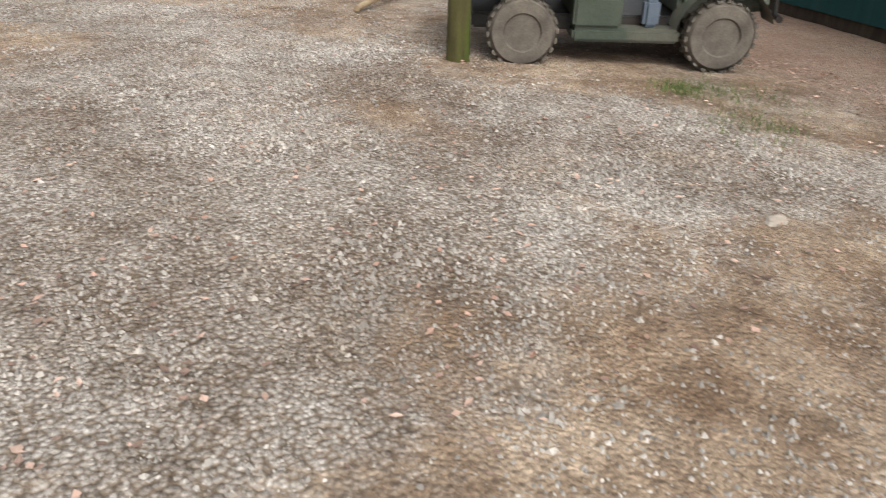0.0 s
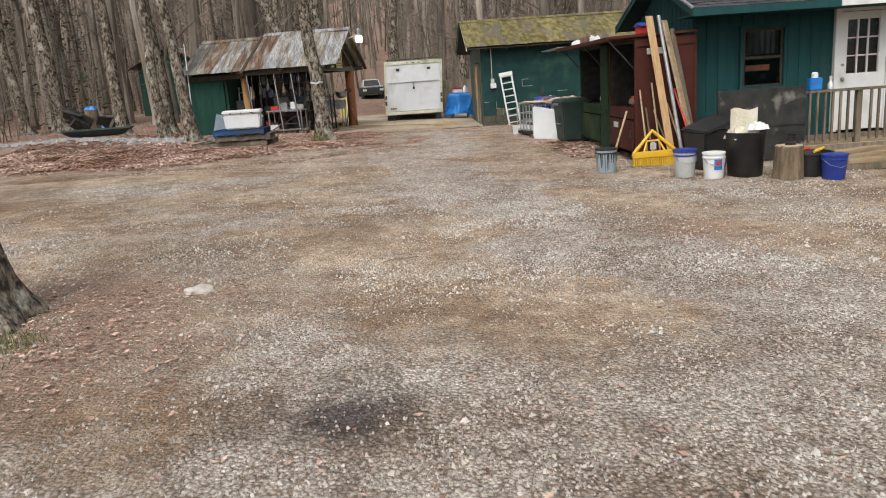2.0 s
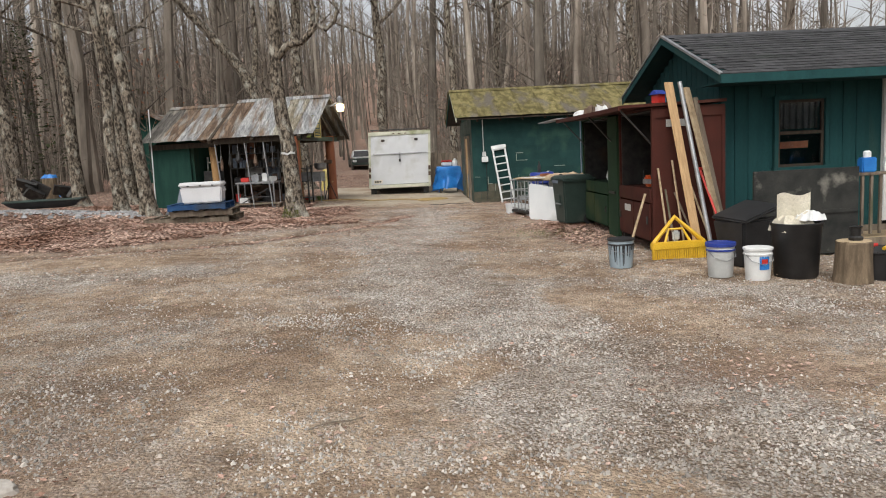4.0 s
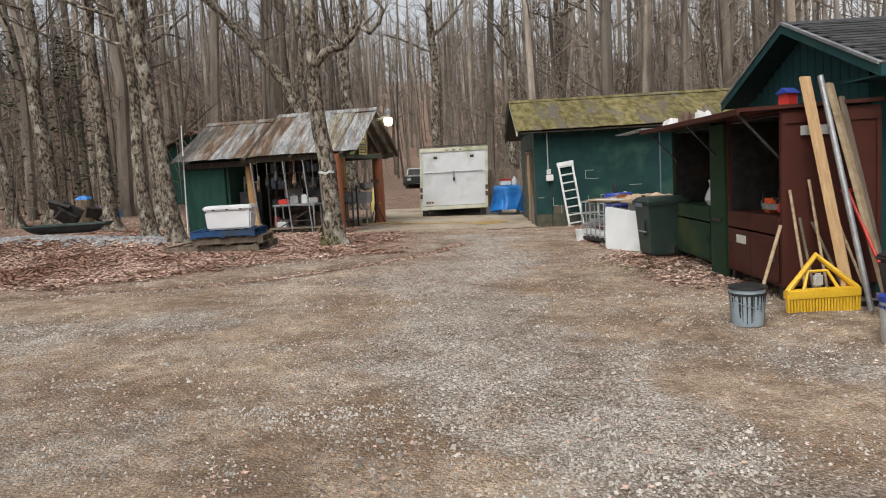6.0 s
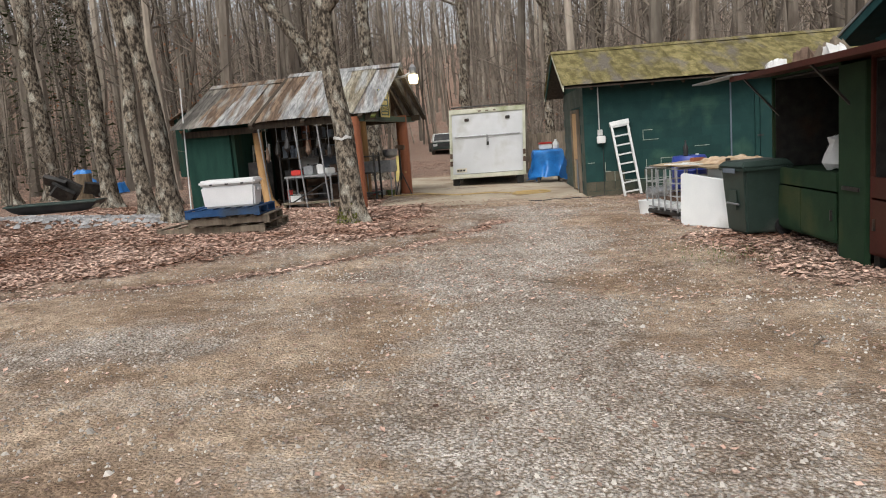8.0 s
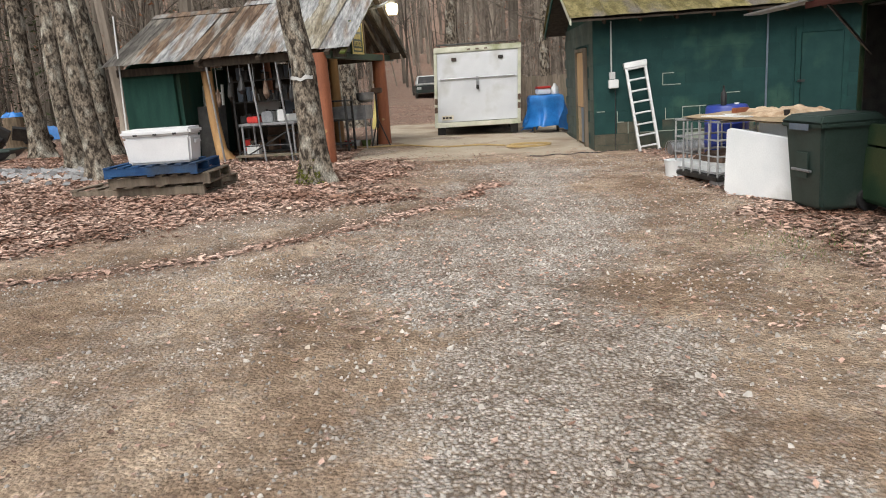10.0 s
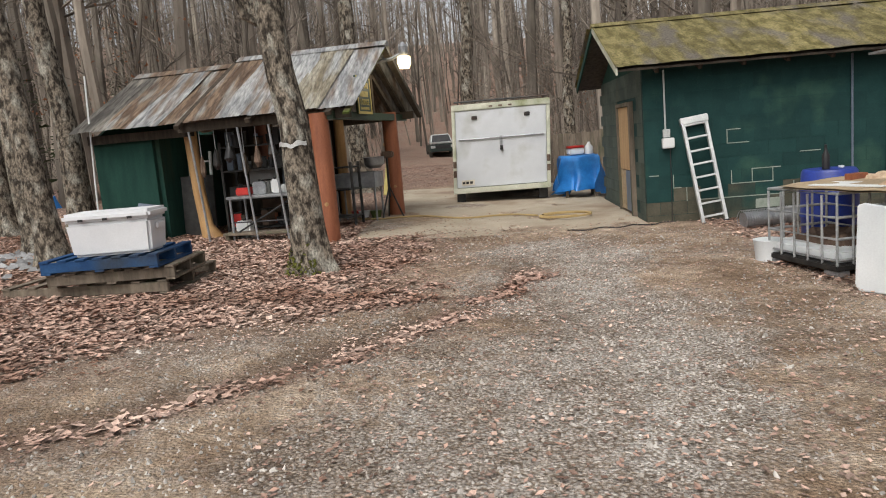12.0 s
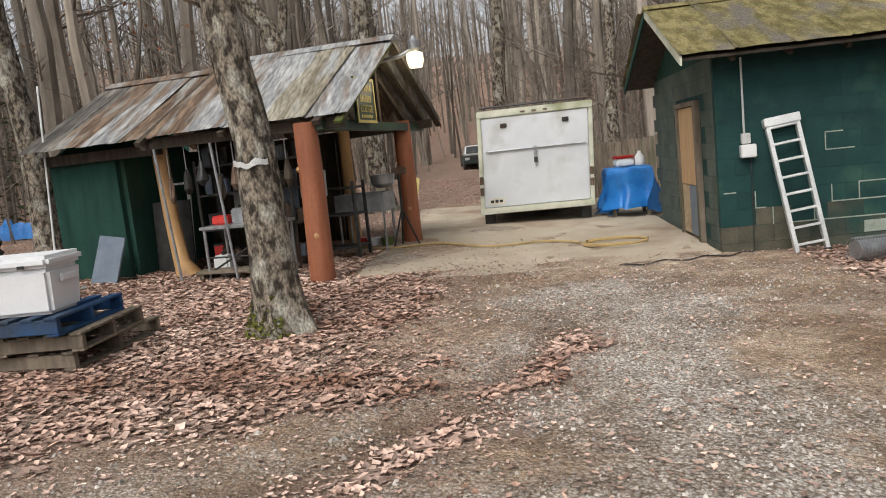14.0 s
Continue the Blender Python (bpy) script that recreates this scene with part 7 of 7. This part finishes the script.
def pallet(x, y, z, yaw, m, label, w=1.2, d=0.95):
    p = thing("pallet", pose(x, y, z, 0, 0, yaw), label, "pallet", "stacked pallets")
    for k in range(3):
        part("stringer", Geo().box(-w / 2, w / 2, -d / 2 + k * (d - 0.05) / 2, -d / 2 + 0.05 + k * (d - 0.05) / 2, 0.02, 0.125), M[m], p, bevel=0.004)
    for k in range(7):
        part("deck_board", Geo().box(-w / 2 + k * (w - 0.1) / 6, -w / 2 + 0.1 + k * (w - 0.1) / 6, -d / 2 - 0.01, d / 2 + 0.01, 0.126, 0.146), M[m], p, bevel=0.003)
    for k in range(3):
        part("bottom_board", Geo().box(-w / 2 + k * (w - 0.1) / 2, -w / 2 + 0.1 + k * (w - 0.1) / 2, -d / 2, d / 2, 0.0, 0.019), M[m], p)
    return p


gz = ground(-4.3, 21.5)
pallet(-4.55, 21.75, gz, -4, "old_wood", "weathered grey wooden pallet on the leaves", 1.9, 1.2)
pallet(-4.25, 21.55, gz + 0.148, 3, "old_wood", "weathered grey wooden pallet in a stack", 1.35, 1.0)
pallet(-4.3, 21.45, gz + 0.296, 1, "pallet_blue", "dark blue painted pallet under the cooler", 1.25, 0.95)
co = thing("white_cooler", pose(-4.2, 21.3, gz + 0.443, 0, 0, 2), "large white insulated cooler box on blue pallets", "cooler")
part("body", Geo().add([(-0.42, -0.2, 0), (0.42, -0.2, 0), (0.42, 0.2, 0), (-0.42, 0.2, 0), (-0.45, -0.23, 0.36), (0.45, -0.23, 0.36), (0.45, 0.23, 0.36), (-0.45, 0.23, 0.36)], [(0, 3, 2, 1), (4, 5, 6, 7), (0, 1, 5, 4), (1, 2, 6, 5), (2, 3, 7, 6), (3, 0, 4, 7)]), M["foam"], co, bevel=0.03, smooth=True)
part("lid", Geo().box(-0.47, 0.47, -0.25, 0.25, 0.365, 0.46), M["foam"], co, bevel=0.03, smooth=True)
for x in (-0.26, 0.0, 0.26):
    part("latch", Geo().box(x - 0.025, x + 0.025, -0.262, -0.25, 0.375, 0.4), M["black"], co, "small black latch")
part("side_grip", Geo().box(0.45, 0.48, -0.1, 0.1, 0.24, 0.3), M["foam"], co, bevel=0.01)
dp = thing("dark_board", on(-5.75, 25.2, -12), "dark slate board leaning on the green shed wall", "board")
part("board", Geo().obox(pose(0, 0, 0.32, -18, 8), 0.42, 0.03, 0.66), M["bluegrey"], dp, bevel=0.005)
tp = thing("thin_pole", on(-6.6, 25.3), "thin white pole leaning against the shed roof", "pole")
part("pole", Geo().cyl((0, 0, 0), (-0.05, 0.35, 2.75), 0.014, n=8), M["white"], tp)


# ---- inside the open shed ----
S = pose(-2.2, 26.5, 0.0, 0, 0, -9.5)


# racks get near-black steel: the shed's inner shade is put into their colour
def rack(x, y, w, d, zs, label):
    r = thing("steel_rack", S @ pose(x, y, 0.36), label, "rack")
    for a in (0, w):
        for b in (0, d):
            part("post", Geo().box(a - 0.02, a + 0.02, b - 0.02, b + 0.02, -0.05, zs[-1] + 0.1), M["dark_steel"], r)
    for z in zs:
        part("shelf", Geo().box(-0.02, w + 0.02, -0.02, d + 0.02, z, z + 0.025), M["dark_steel"], r, bevel=0.003)
    return r


rack(-2.2, -1.2, 1.4, 0.45, (0.15, 0.62, 1.1, 1.5), "steel shelving coloured dark for the shed's shade, crowded with tools and tubs")
rack(-0.95, -0.4, 0.7, 0.4, (0.15, 0.62, 1.0), "steel shelf rack with boxes, coloured dark for the shed's shade")
rnd = random.Random(12)
for z in (0.535, 1.005, 1.485, 1.885):
    for k in range(10):
        x = -2.12 + k * 0.142 + rnd.uniform(-0.03, 0.03)
        w, h = rnd.uniform(0.07, 0.17), rnd.uniform(0.08, 0.3)
        m = rnd.choice(["black", "dark_steel", "red", "grey_plastic", "bluegrey", "hide", "black", "dark_steel", "steel", "dark_wood", "hide"])
        q = thing("tub" if k % 2 else "tin", S @ pose(x, -1.0 + rnd.uniform(-0.08, 0.1), z + 0.001, 0, 0, rnd.uniform(-30, 30)), {"red": "small red tin on the shed rack", "grey_plastic": "grey plastic tub on the shed rack", "purple": "violet tub on the shed rack"}.get(m, "small dark worn tin on the shed rack"), "container", "clutter on the shed rack")
        if k % 2:
            part("body", Geo().lathe([(w * 0.42, 0), (w * 0.5, h), (w * 0.53, h), (w * 0.53, h + 0.015), (w * 0.3, h + 0.02)], 14), M[m], q)
        else:
            part("body", Geo().box(-w / 2, w / 2, -w / 2, w / 2, 0, h), M[m], q, bevel=0.012)
            part("lid", Geo().box(-w / 2 - 0.004, w / 2 + 0.004, -w / 2 - 0.004, w / 2 + 0.004, h, h + 0.02), M["dark_steel"], q)
for k in range(9):
    hk = thing("hanging_gear", S @ pose(-2.2 + 0.24 * k, -1.78 + 0.03 * (k % 2), 1.55 + 0.1 * (k % 3)), "dark worn gear hanging below the shed beam", "gear", "gear under the shed beam")
    part("strap", Geo().cyl((0, 0, 0.2), (0, 0, 0.62 - 0.1 * (k % 3)), 0.007, n=6), M["steel"], hk)
    part("body", Geo().lathe([(0.02, -0.12), (0.05 + 0.015 * (k % 3), -0.05), (0.04, 0.1), (0.012, 0.2)], 10).jitter(0.01), M[("hide", "dark_steel", "black", "dark_wood")[k % 4]], hk)
tbl = thing("work_table", S @ pose(-1.3, -1.55, 0.33), "grey metal work table with crossed legs", "table")
part("top", Geo().box(-0.55, 0.55, -0.28, 0.28, 0.72, 0.76), M["steel"], tbl, bevel=0.006)
for x in (-0.5, 0.5):
    for y in (-0.24, 0.24):
        part("leg", Geo().cyl((x, y, -0.02), (x, y, 0.72), 0.02, n=8), M["steel"], tbl)
part("brace", Geo().cyl((-0.5, -0.24, 0.15), (0.5, -0.24, 0.65), 0.015, n=8).cyl((-0.5, -0.24, 0.35), (0.5, -0.24, 0.35), 0.012, n=8), M["black"], tbl)
for k, (x, m, w, h) in enumerate(((-0.35, "red", 0.24, 0.12), (-0.08, "steel", 0.2, 0.2), (0.18, "white", 0.12, 0.22), (0.4, "grey_plastic", 0.2, 0.13))):
    q = thing("machine_part", S @ pose(-1.3 + x, -1.55, 1.092, 0, 0, 15 * k), "worn machine part on the work table", "machine part")
    part("body", Geo().box(-w / 2, w / 2, -0.1, 0.1, 0, h), M[m], q, bevel=0.02)
    part("knob", Geo().lathe([(0.02, h), (0.025, h + 0.03), (0.0, h + 0.04)], 10), M["black"], q)
for k, (x, z, w, h, m) in enumerate(((-1.75, 1.42, 0.5, 0.4, "grey_plastic"), (-1.2, 1.3, 0.42, 0.62, "bluegrey"), (-0.75, 1.5, 0.4, 0.36, "grey_plastic"), (-1.55, 0.9, 0.6, 0.46, "hide"))):
    pn = thing("stored_panel", S @ pose(x, -0.66 + 0.02 * k, z - 0.2, -4), "dusty grey sheet panel stored upright in the shed", "panel", "panels in the shed")
    part("panel", Geo().box(-w / 2, w / 2, -0.015, 0.015, 0, h), M[m], pn, bevel=0.004)
for x in (-2.25, -1.42, -0.9):
    pr = thing("prop_pole", S @ pose(x, -1.88, 0.3), "thin galvanised pole standing under the shed beam", "pole", "poles under the beam")
    part("pole", Geo().cyl((0.08, 0, 0), (-0.06, 0, 1.85), 0.018, n=8), M["steel"], pr)
dbo = thing("dark_sheet", S @ pose(-2.72, -1.15, 0.3, -5, 0, 6), "dark sheet of board leaning behind the log post", "board")
part("board", Geo().box(-0.32, 0.25, -0.02, 0.02, 0, 1.15), M["dark_steel"], dbo, bevel=0.004)
lsh = thing("low_bench", S @ pose(-1.2, -1.75, 0.32), "low weathered plank bench beneath the table", "bench")
part("seat", Geo().box(-0.75, 0.6, -0.14, 0.16, 0.16, 0.2), M["old_wood"], lsh, bevel=0.005)
for x in (-0.68, 0.52):
    part("leg", Geo().box(x - 0.03, x + 0.03, -0.12, 0.14, -0.04, 0.158), M["old_wood"], lsh)
wt = thing("white_tank", S @ pose(-1.75, -1.5, 0.36), "white plastic canister under the table", "canister")
part("body", Geo().box(-0.12, 0.12, -0.1, 0.1, 0, 0.32), M["white"], wt, bevel=0.03)
part("cap", Geo().lathe([(0.03, 0.32), (0.03, 0.36)], 10), M["black"], wt)
sf = thing("step_frame", S @ pose(-2.85, -0.9, 0.35, -6), "pale metal step ladder inside the shed", "ladder")
for x in (-0.2, 0.2):
    part("side_rail", Geo().box(x - 0.02, x + 0.02, -0.02, 0.02, 0, 1.5), M["alu"], sf)
for k in range(5):
    part("rung", Geo().box(-0.18, 0.18, -0.03, 0.03, 0.2 + 0.28 * k, 0.23 + 0.28 * k), M["alu"], sf)
sn = thing("steel_sink", S @ pose(-0.45, 0.5, 0.34), "steel sink table behind the red post", "sink")
part("basin", Geo().box(-0.4, 0.4, -0.25, 0.25, 0.62, 0.66).box(-0.4, 0.4, -0.25, -0.23, 0.66, 0.9).box(-0.4, 0.4, 0.23, 0.25, 0.66, 0.9).box(-0.4, -0.38, -0.23, 0.23, 0.66, 0.9).box(0.38, 0.4, -0.23, 0.23, 0.66, 0.9), M["steel"], sn)
for x in (-0.36, 0.36):
    for y in (-0.2, 0.2):
        part("leg", Geo().cyl((x, y, -0.02), (x, y, 0.62), 0.018, n=8), M["steel"], sn)
hb = thing("hanging_basket", S @ pose(-0.1, 0.45, 1.3), "grey metal basin hung below the tie beam", "basin")
part("bowl", Geo().lathe([(0.1, 0), (0.17, 0.06), (0.19, 0.2), (0.2, 0.2), (0.18, 0.19)], 20), M["steel"], hb, smooth=True)
part("wire", Geo().cyl((-0.19, 0, 0.2), (0, 0, 0.85), 0.004, n=5).cyl((0.19, 0, 0.2), (0, 0, 0.85), 0.004, n=5), M["dark_steel"], hb)
tr = thing("tripod_stand", S @ pose(0.05, 0.75, 0.34), "black tripod stand with a clamp head", "tripod")
for a in (0, 120, 240):
    part("leg", Geo().cyl((0.24 * math.cos(radians(a)), 0.24 * math.sin(radians(a)), 0), (0, 0, 0.6), 0.014, n=8), M["dark_steel"], tr)
part("column", Geo().cyl((0, 0, 0.4), (0, 0, 1.15), 0.02, n=8), M["dark_steel"], tr)
part("head", Geo().box(-0.1, 0.14, -0.05, 0.05, 1.12, 1.24), M["hide"], tr, bevel=0.02)
for k, (x, y, m) in enumerate(((-0.55, 0.95, "white"), (-0.3, 0.9, "grass"), (-0.75, 1.1, "red"))):
    q = thing("floor_tub", S @ pose(x, y, 0.36), "small plastic tub on the shed floor", "tub")
    part("body", Geo().lathe([(0.08, 0), (0.11, 0.12), (0.12, 0.13), (0.1, 0.13)], 14), M[m], q)
lb = thing("leaning_boards", on(-2.75, 32.5, 15), "two mossy boards leaning on a tree trunk", "boards")
for k in range(2):
    part("board", Geo().obox(pose(0.16 * k, 0, 0.4, -16, 12), 0.14, 0.03, 0.85), M["gold"], lb)

# ---- rock pile, sled and stumps at the wood's edge ----
sd = thing("plastic_sled", on(-8.9, 24.0, 10, 0.12), "black plastic utility sled lying on the stone pile", "sled")
part("hull", Geo().sheet(lambda u, v: (-0.9 + 1.8 * u, (v - 0.5) * 0.7, 0.2 * max(abs(2 * v - 1) ** 4, abs(2 * u - 1) ** 6) + 0.02), 24, 16), M["black"], sd, smooth=True)
part("rim", Geo().tube([(-0.9, -0.35, 0.22), (0.9, -0.35, 0.22), (0.94, 0, 0.24), (0.9, 0.35, 0.22), (-0.9, 0.35, 0.22), (-0.94, 0, 0.24), (-0.9, -0.35, 0.22)], 0.02, 6), M["bin"], sd)
wb2 = thing("white_block", on(-8.15, 24.0, 0, 0.24), "small pale block on the sled's end", "block")
part("block", Geo().box(-0.12, 0.12, -0.1, 0.1, 0, 0.1), M["paper"], wb2, bevel=0.02)
st2 = thing("tree_stump", on(-11.2, 29.2), "sawn stump with blue scraps on it", "stump")
part("wood", Geo().lathe([(0.3, 0), (0.24, 0.15), (0.22, 0.8), (0.2, 0.82)], 18).jitter(0.012), M["stump"], st2)
bs = thing("blue_scrap", on(-11.2, 29.2, 0, 0.82), "crumpled blue plastic on the stump", "plastic")
part("scrap", crumple(0.4, 0.3, 0.14, 8.0, 12, 10), M["blue_tarp"], bs)
bs2 = thing("blue_tarp", on(-12.6, 33.0), "bright blue tarp among the trees", "tarp")
part("tarp", crumple(1.3, 0.8, 0.45, 5.0, 24, 18), M["blue_tarp"], bs2, smooth=True)
jk = thing("scrap_heap", on(-10.9, 28.4), "heap of dark scrap beside the far shed", "scrap")
for k in range(7):
    part("piece", Geo().obox(pose(rnd.uniform(-0.9, 0.9), rnd.uniform(-0.3, 0.3), 0.2 + 0.12 * k % 0.5, rnd.uniform(0, 40), rnd.uniform(0, 40), rnd.uniform(0, 90)), 0.6, 0.12, 0.3), M["dark_steel"], jk)


def boulder(x, y, s, m, label, seed, yaw=0):
    rnd2 = random.Random(seed)
    bm = bmesh.new()
    bmesh.ops.create_icosphere(bm, subdivisions=3, radius=1)
    for v in bm.verts:
        k = 1 + 0.28 * noise.noise(v.co * 1.3 + Vector((seed, 0, 0))) + 0.1 * noise.noise(v.co * 4)
        v.co = Vector((v.co.x * s * 1.5 * k, v.co.y * s * k, v.co.z * s * 0.62 * k))
    me = bpy.data.meshes.new("stone")
    bm.to_mesh(me)
    bm.free()
    me.materials.append(M[m])
    ob = put(new("stone", me), on(x, y, yaw, s * 0.12))
    tagged(ob, label, "stone")


boulder(-1.78, 8.2, 0.085, "stone", "flat pale stone lying in the drive", 3, 10)
boulder(3.43, 1.48, 0.05, "stone", "small smooth white stone in the gravel", 5)
for k, (x, y, ln, a) in enumerate(((2.55, 12.3, 0.3, 10), (2.2, 14.1, 0.5, 60), (-0.2, 8.9, 0.35, 20), (1.2, 12.9, 0.4, -30), (0.5, 16.4, 0.4, -40), (-0.5, 3.0, 0.16, 30), (-6.4, 19.9, 1.8, 4), (-4.6, 21.0, 1.2, 8))):
    tw = thing("twig", on(x, y, a, 0.012), "thin fallen twig on the ground", "twig")
    part("twig", Geo().tube([(-ln / 2, 0, 0), (-ln / 6, 0.02, 0.012), (ln / 5, -0.015, 0.008), (ln / 2, 0.03, 0.0)], [0.003, 0.006, 0.006, 0.003], 6), M["old_wood"], tw, smooth=True)


# ---- loose gravel, fallen leaves, stones: too many to count ----
def scatter(name, count, spot, build, m, label, cat, seed):
    rnd = random.Random(seed)
    vs, fs = [], []
    for _ in range(count):
        s = spot(rnd)
        if s is None:
            continue
        b = len(vs)
        pv, pf = build(rnd, *s)
        vs += pv
        fs += [tuple(i + b for i in q) for q in pf]
    me = bpy.data.meshes.new(name)
    me.from_pydata(vs, [], fs)
    me.materials.append(m)
    tagged(new(name, me), label, cat, kind="stuff")


OCT = [(0, 2, 4), (2, 1, 4), (1, 3, 4), (3, 0, 4)]


def pebble(rnd, x, y, s):
    z = ground(x, y) + 0.012 * noise.noise((x * 0.8, y * 0.8, 0))
    a = rnd.uniform(0, math.tau)
    c, n = math.cos(a) * s, math.sin(a) * s
    e = rnd.uniform(0.5, 0.95)
    tx, ty = rnd.uniform(-0.5, 0.5) * s, rnd.uniform(-0.5, 0.5) * s
    h = s * rnd.uniform(0.4, 0.9)
    return [(x + c, y + n, z - 0.004), (x - c * rnd.uniform(0.7, 1), y - n, z - 0.004), (x - n * e, y + c * e, z - 0.004), (x + n * e, y - c * e, z - 0.004),
            (x + tx + c * 0.3, y + ty + n * 0.3, z + h), (x + tx - c * 0.35, y + ty - n * 0.2, z + h * 0.85)], [(0, 2, 4), (2, 5, 4), (2, 1, 5), (1, 3, 5), (3, 4, 5), (3, 0, 4)]


def gravel_spot(near):
    def f(rnd):
        if near:
            x, y = rnd.uniform(-4.2, 4.8), -0.6 + 12.4 * rnd.random() ** 1.3
            x += 0.12 * y * rnd.uniform(-1, 1)
        else:
            x, y = rnd.uniform(-5.5, 6.5), rnd.uniform(8, 24.5)
        if x > 2.3 and y > 24 or rnd.random() < litter(x, y) * 0.8:
            return None
        if math.hypot(x + 0.5, y - 6.0) < 0.55 and rnd.random() < 0.75:
            return None
        d = 0.14 + 0.9 * stony(x, y) + 0.3 * noise.noise((x * 1.6, y * 1.6, 5))
        if rnd.random() > d:
            return None
        return x, y, (0.0065 + 0.009 * rnd.random() ** 2 + (0.011 if rnd.random() < 0.02 else 0)) * (1.0 if near else 1.2)
    return f


scatter("gravel", 240000, gravel_spot(True), pebble, M["stone"], "pale angular limestone gravel bedded in dirt", "gravel", 1)
scatter("drive_gravel", 125000, gravel_spot(False), pebble, M["stone"], "thin pale limestone gravel along the drive", "gravel", 2)


def leaf(rnd, x, y, s):
    z = ground(x, y) + 0.02 * noise.noise((x * 0.8, y * 0.8, 0)) + rnd.uniform(0.004, 0.03)
    a = rnd.uniform(0, math.tau)
    c, n = math.cos(a), math.sin(a)
    w = s * rnd.uniform(0.42, 0.72)
    k = rnd.uniform(-0.2, 0.5) * s
    t1, t2 = rnd.uniform(-0.35, 0.35) * w, rnd.uniform(-0.3, 0.3) * s
    return [(x - c * s, y - n * s, z + k), (x - n * w, y + c * w, z + t1 + k * 0.4), (x + c * s, y + n * s, z + t2), (x + n * w, y - c * w, z - t1 + 0.3 * k), (x, y, z - 0.1 * s)], [(0, 1, 4), (1, 2, 4), (2, 3, 4), (3, 0, 4)]


def leaf_spot(x0, x1, y0, y1, floor):
    def f(rnd):
        x, y = rnd.uniform(x0, x1), rnd.uniform(y0, y1)
        if rnd.random() > max(floor, litter(x, y)) or (4.9 < x < 14 and 15.3 < y < 18.8) or (2.1 < x < 9.4 and 24.8 < y < 28.6):
            return None
        return x, y, rnd.uniform(0.45, 1.0) * (0.047 if litter(x, y) > 0.5 and y > 15.5 else 0.027)
    return f


scatter("fallen_leaves", 110000, leaf_spot(-10, 0.3, 15.8, 27, 0.04), leaf, M["leaf"], "brown fallen oak leaves under the trees", "leaves", 3)
scatter("drive_leaves", 42000, leaf_spot(-1.5, 4.0, 15.5, 25, 0.2), leaf, M["leaf"], "scattered brown leaves along the drive", "leaves", 4)
scatter("yard_leaves", 70000, leaf_spot(-5.5, 7, 1, 16, 0.1), leaf, M["leaf"], "thinly scattered brown leaves on gravel", "leaves", 5)
scatter("woodland_leaves", 36000, leaf_spot(-22, 8, 25, 50, 0.0), leaf, M["leaf"], "deep brown leaf litter in the wood", "leaves", 6)


def rock(rnd, x, y, s):
    z = ground(x, y) + 0.02
    vs = []
    for p in ((1, 0, 0), (-1, 0, 0), (0, 1, 0), (0, -1, 0), (0, 0, 0.8), (0, 0, -0.5), (0.7, 0.6, 0.5), (-0.6, 0.7, 0.45)):
        q = [p[i] * s * rnd.uniform(0.7, 1.25) for i in range(3)]
        vs.append((x + q[0], y + q[1], z + q[2]))
    return vs, [(0, 6, 4), (6, 2, 4), (2, 7, 4), (7, 1, 4), (1, 3, 4), (3, 0, 4), (0, 2, 6), (2, 1, 7), (0, 3, 5), (3, 1, 5), (1, 2, 5), (2, 0, 5)]


def pile_spot(rnd):
    x, y = rnd.gauss(-9.6, 1.6), rnd.gauss(23.3, 0.55)
    return x, y, rnd.uniform(0.03, 0.085)


scatter("stone_pile", 1500, pile_spot, rock, M["rock"], "heap of grey quarry stones among leaves", "stones", 7)


def blade(rnd, x, y, s):
    z = ground(x, y)
    a = rnd.uniform(0, math.tau)
    c, n = math.cos(a) * 0.004, math.sin(a) * 0.004
    dx, dy = rnd.uniform(-0.5, 0.5) * s, rnd.uniform(-0.5, 0.5) * s
    return [(x - c, y - n, z), (x + c, y + n, z), (x + dx, y + dy, z + s)], [(0, 1, 2)]


def tuft_spot(rnd):
    cx, cy, r = rnd.choice([(5.35, 3.15, 0.16), (5.55, 2.9, 0.25), (4.9, 2.4, 0.2), (5.2, 3.3, 0.12), (-2.75, 7.2, 0.14), (2.6, 17.6, 0.4)])
    return rnd.gauss(cx, r), rnd.gauss(cy, r), rnd.uniform(0.03, 0.07)


scatter("grass_tufts", 1600, tuft_spot, blade, M["grass"], "small green grass tufts in the gravel", "grass", 8)
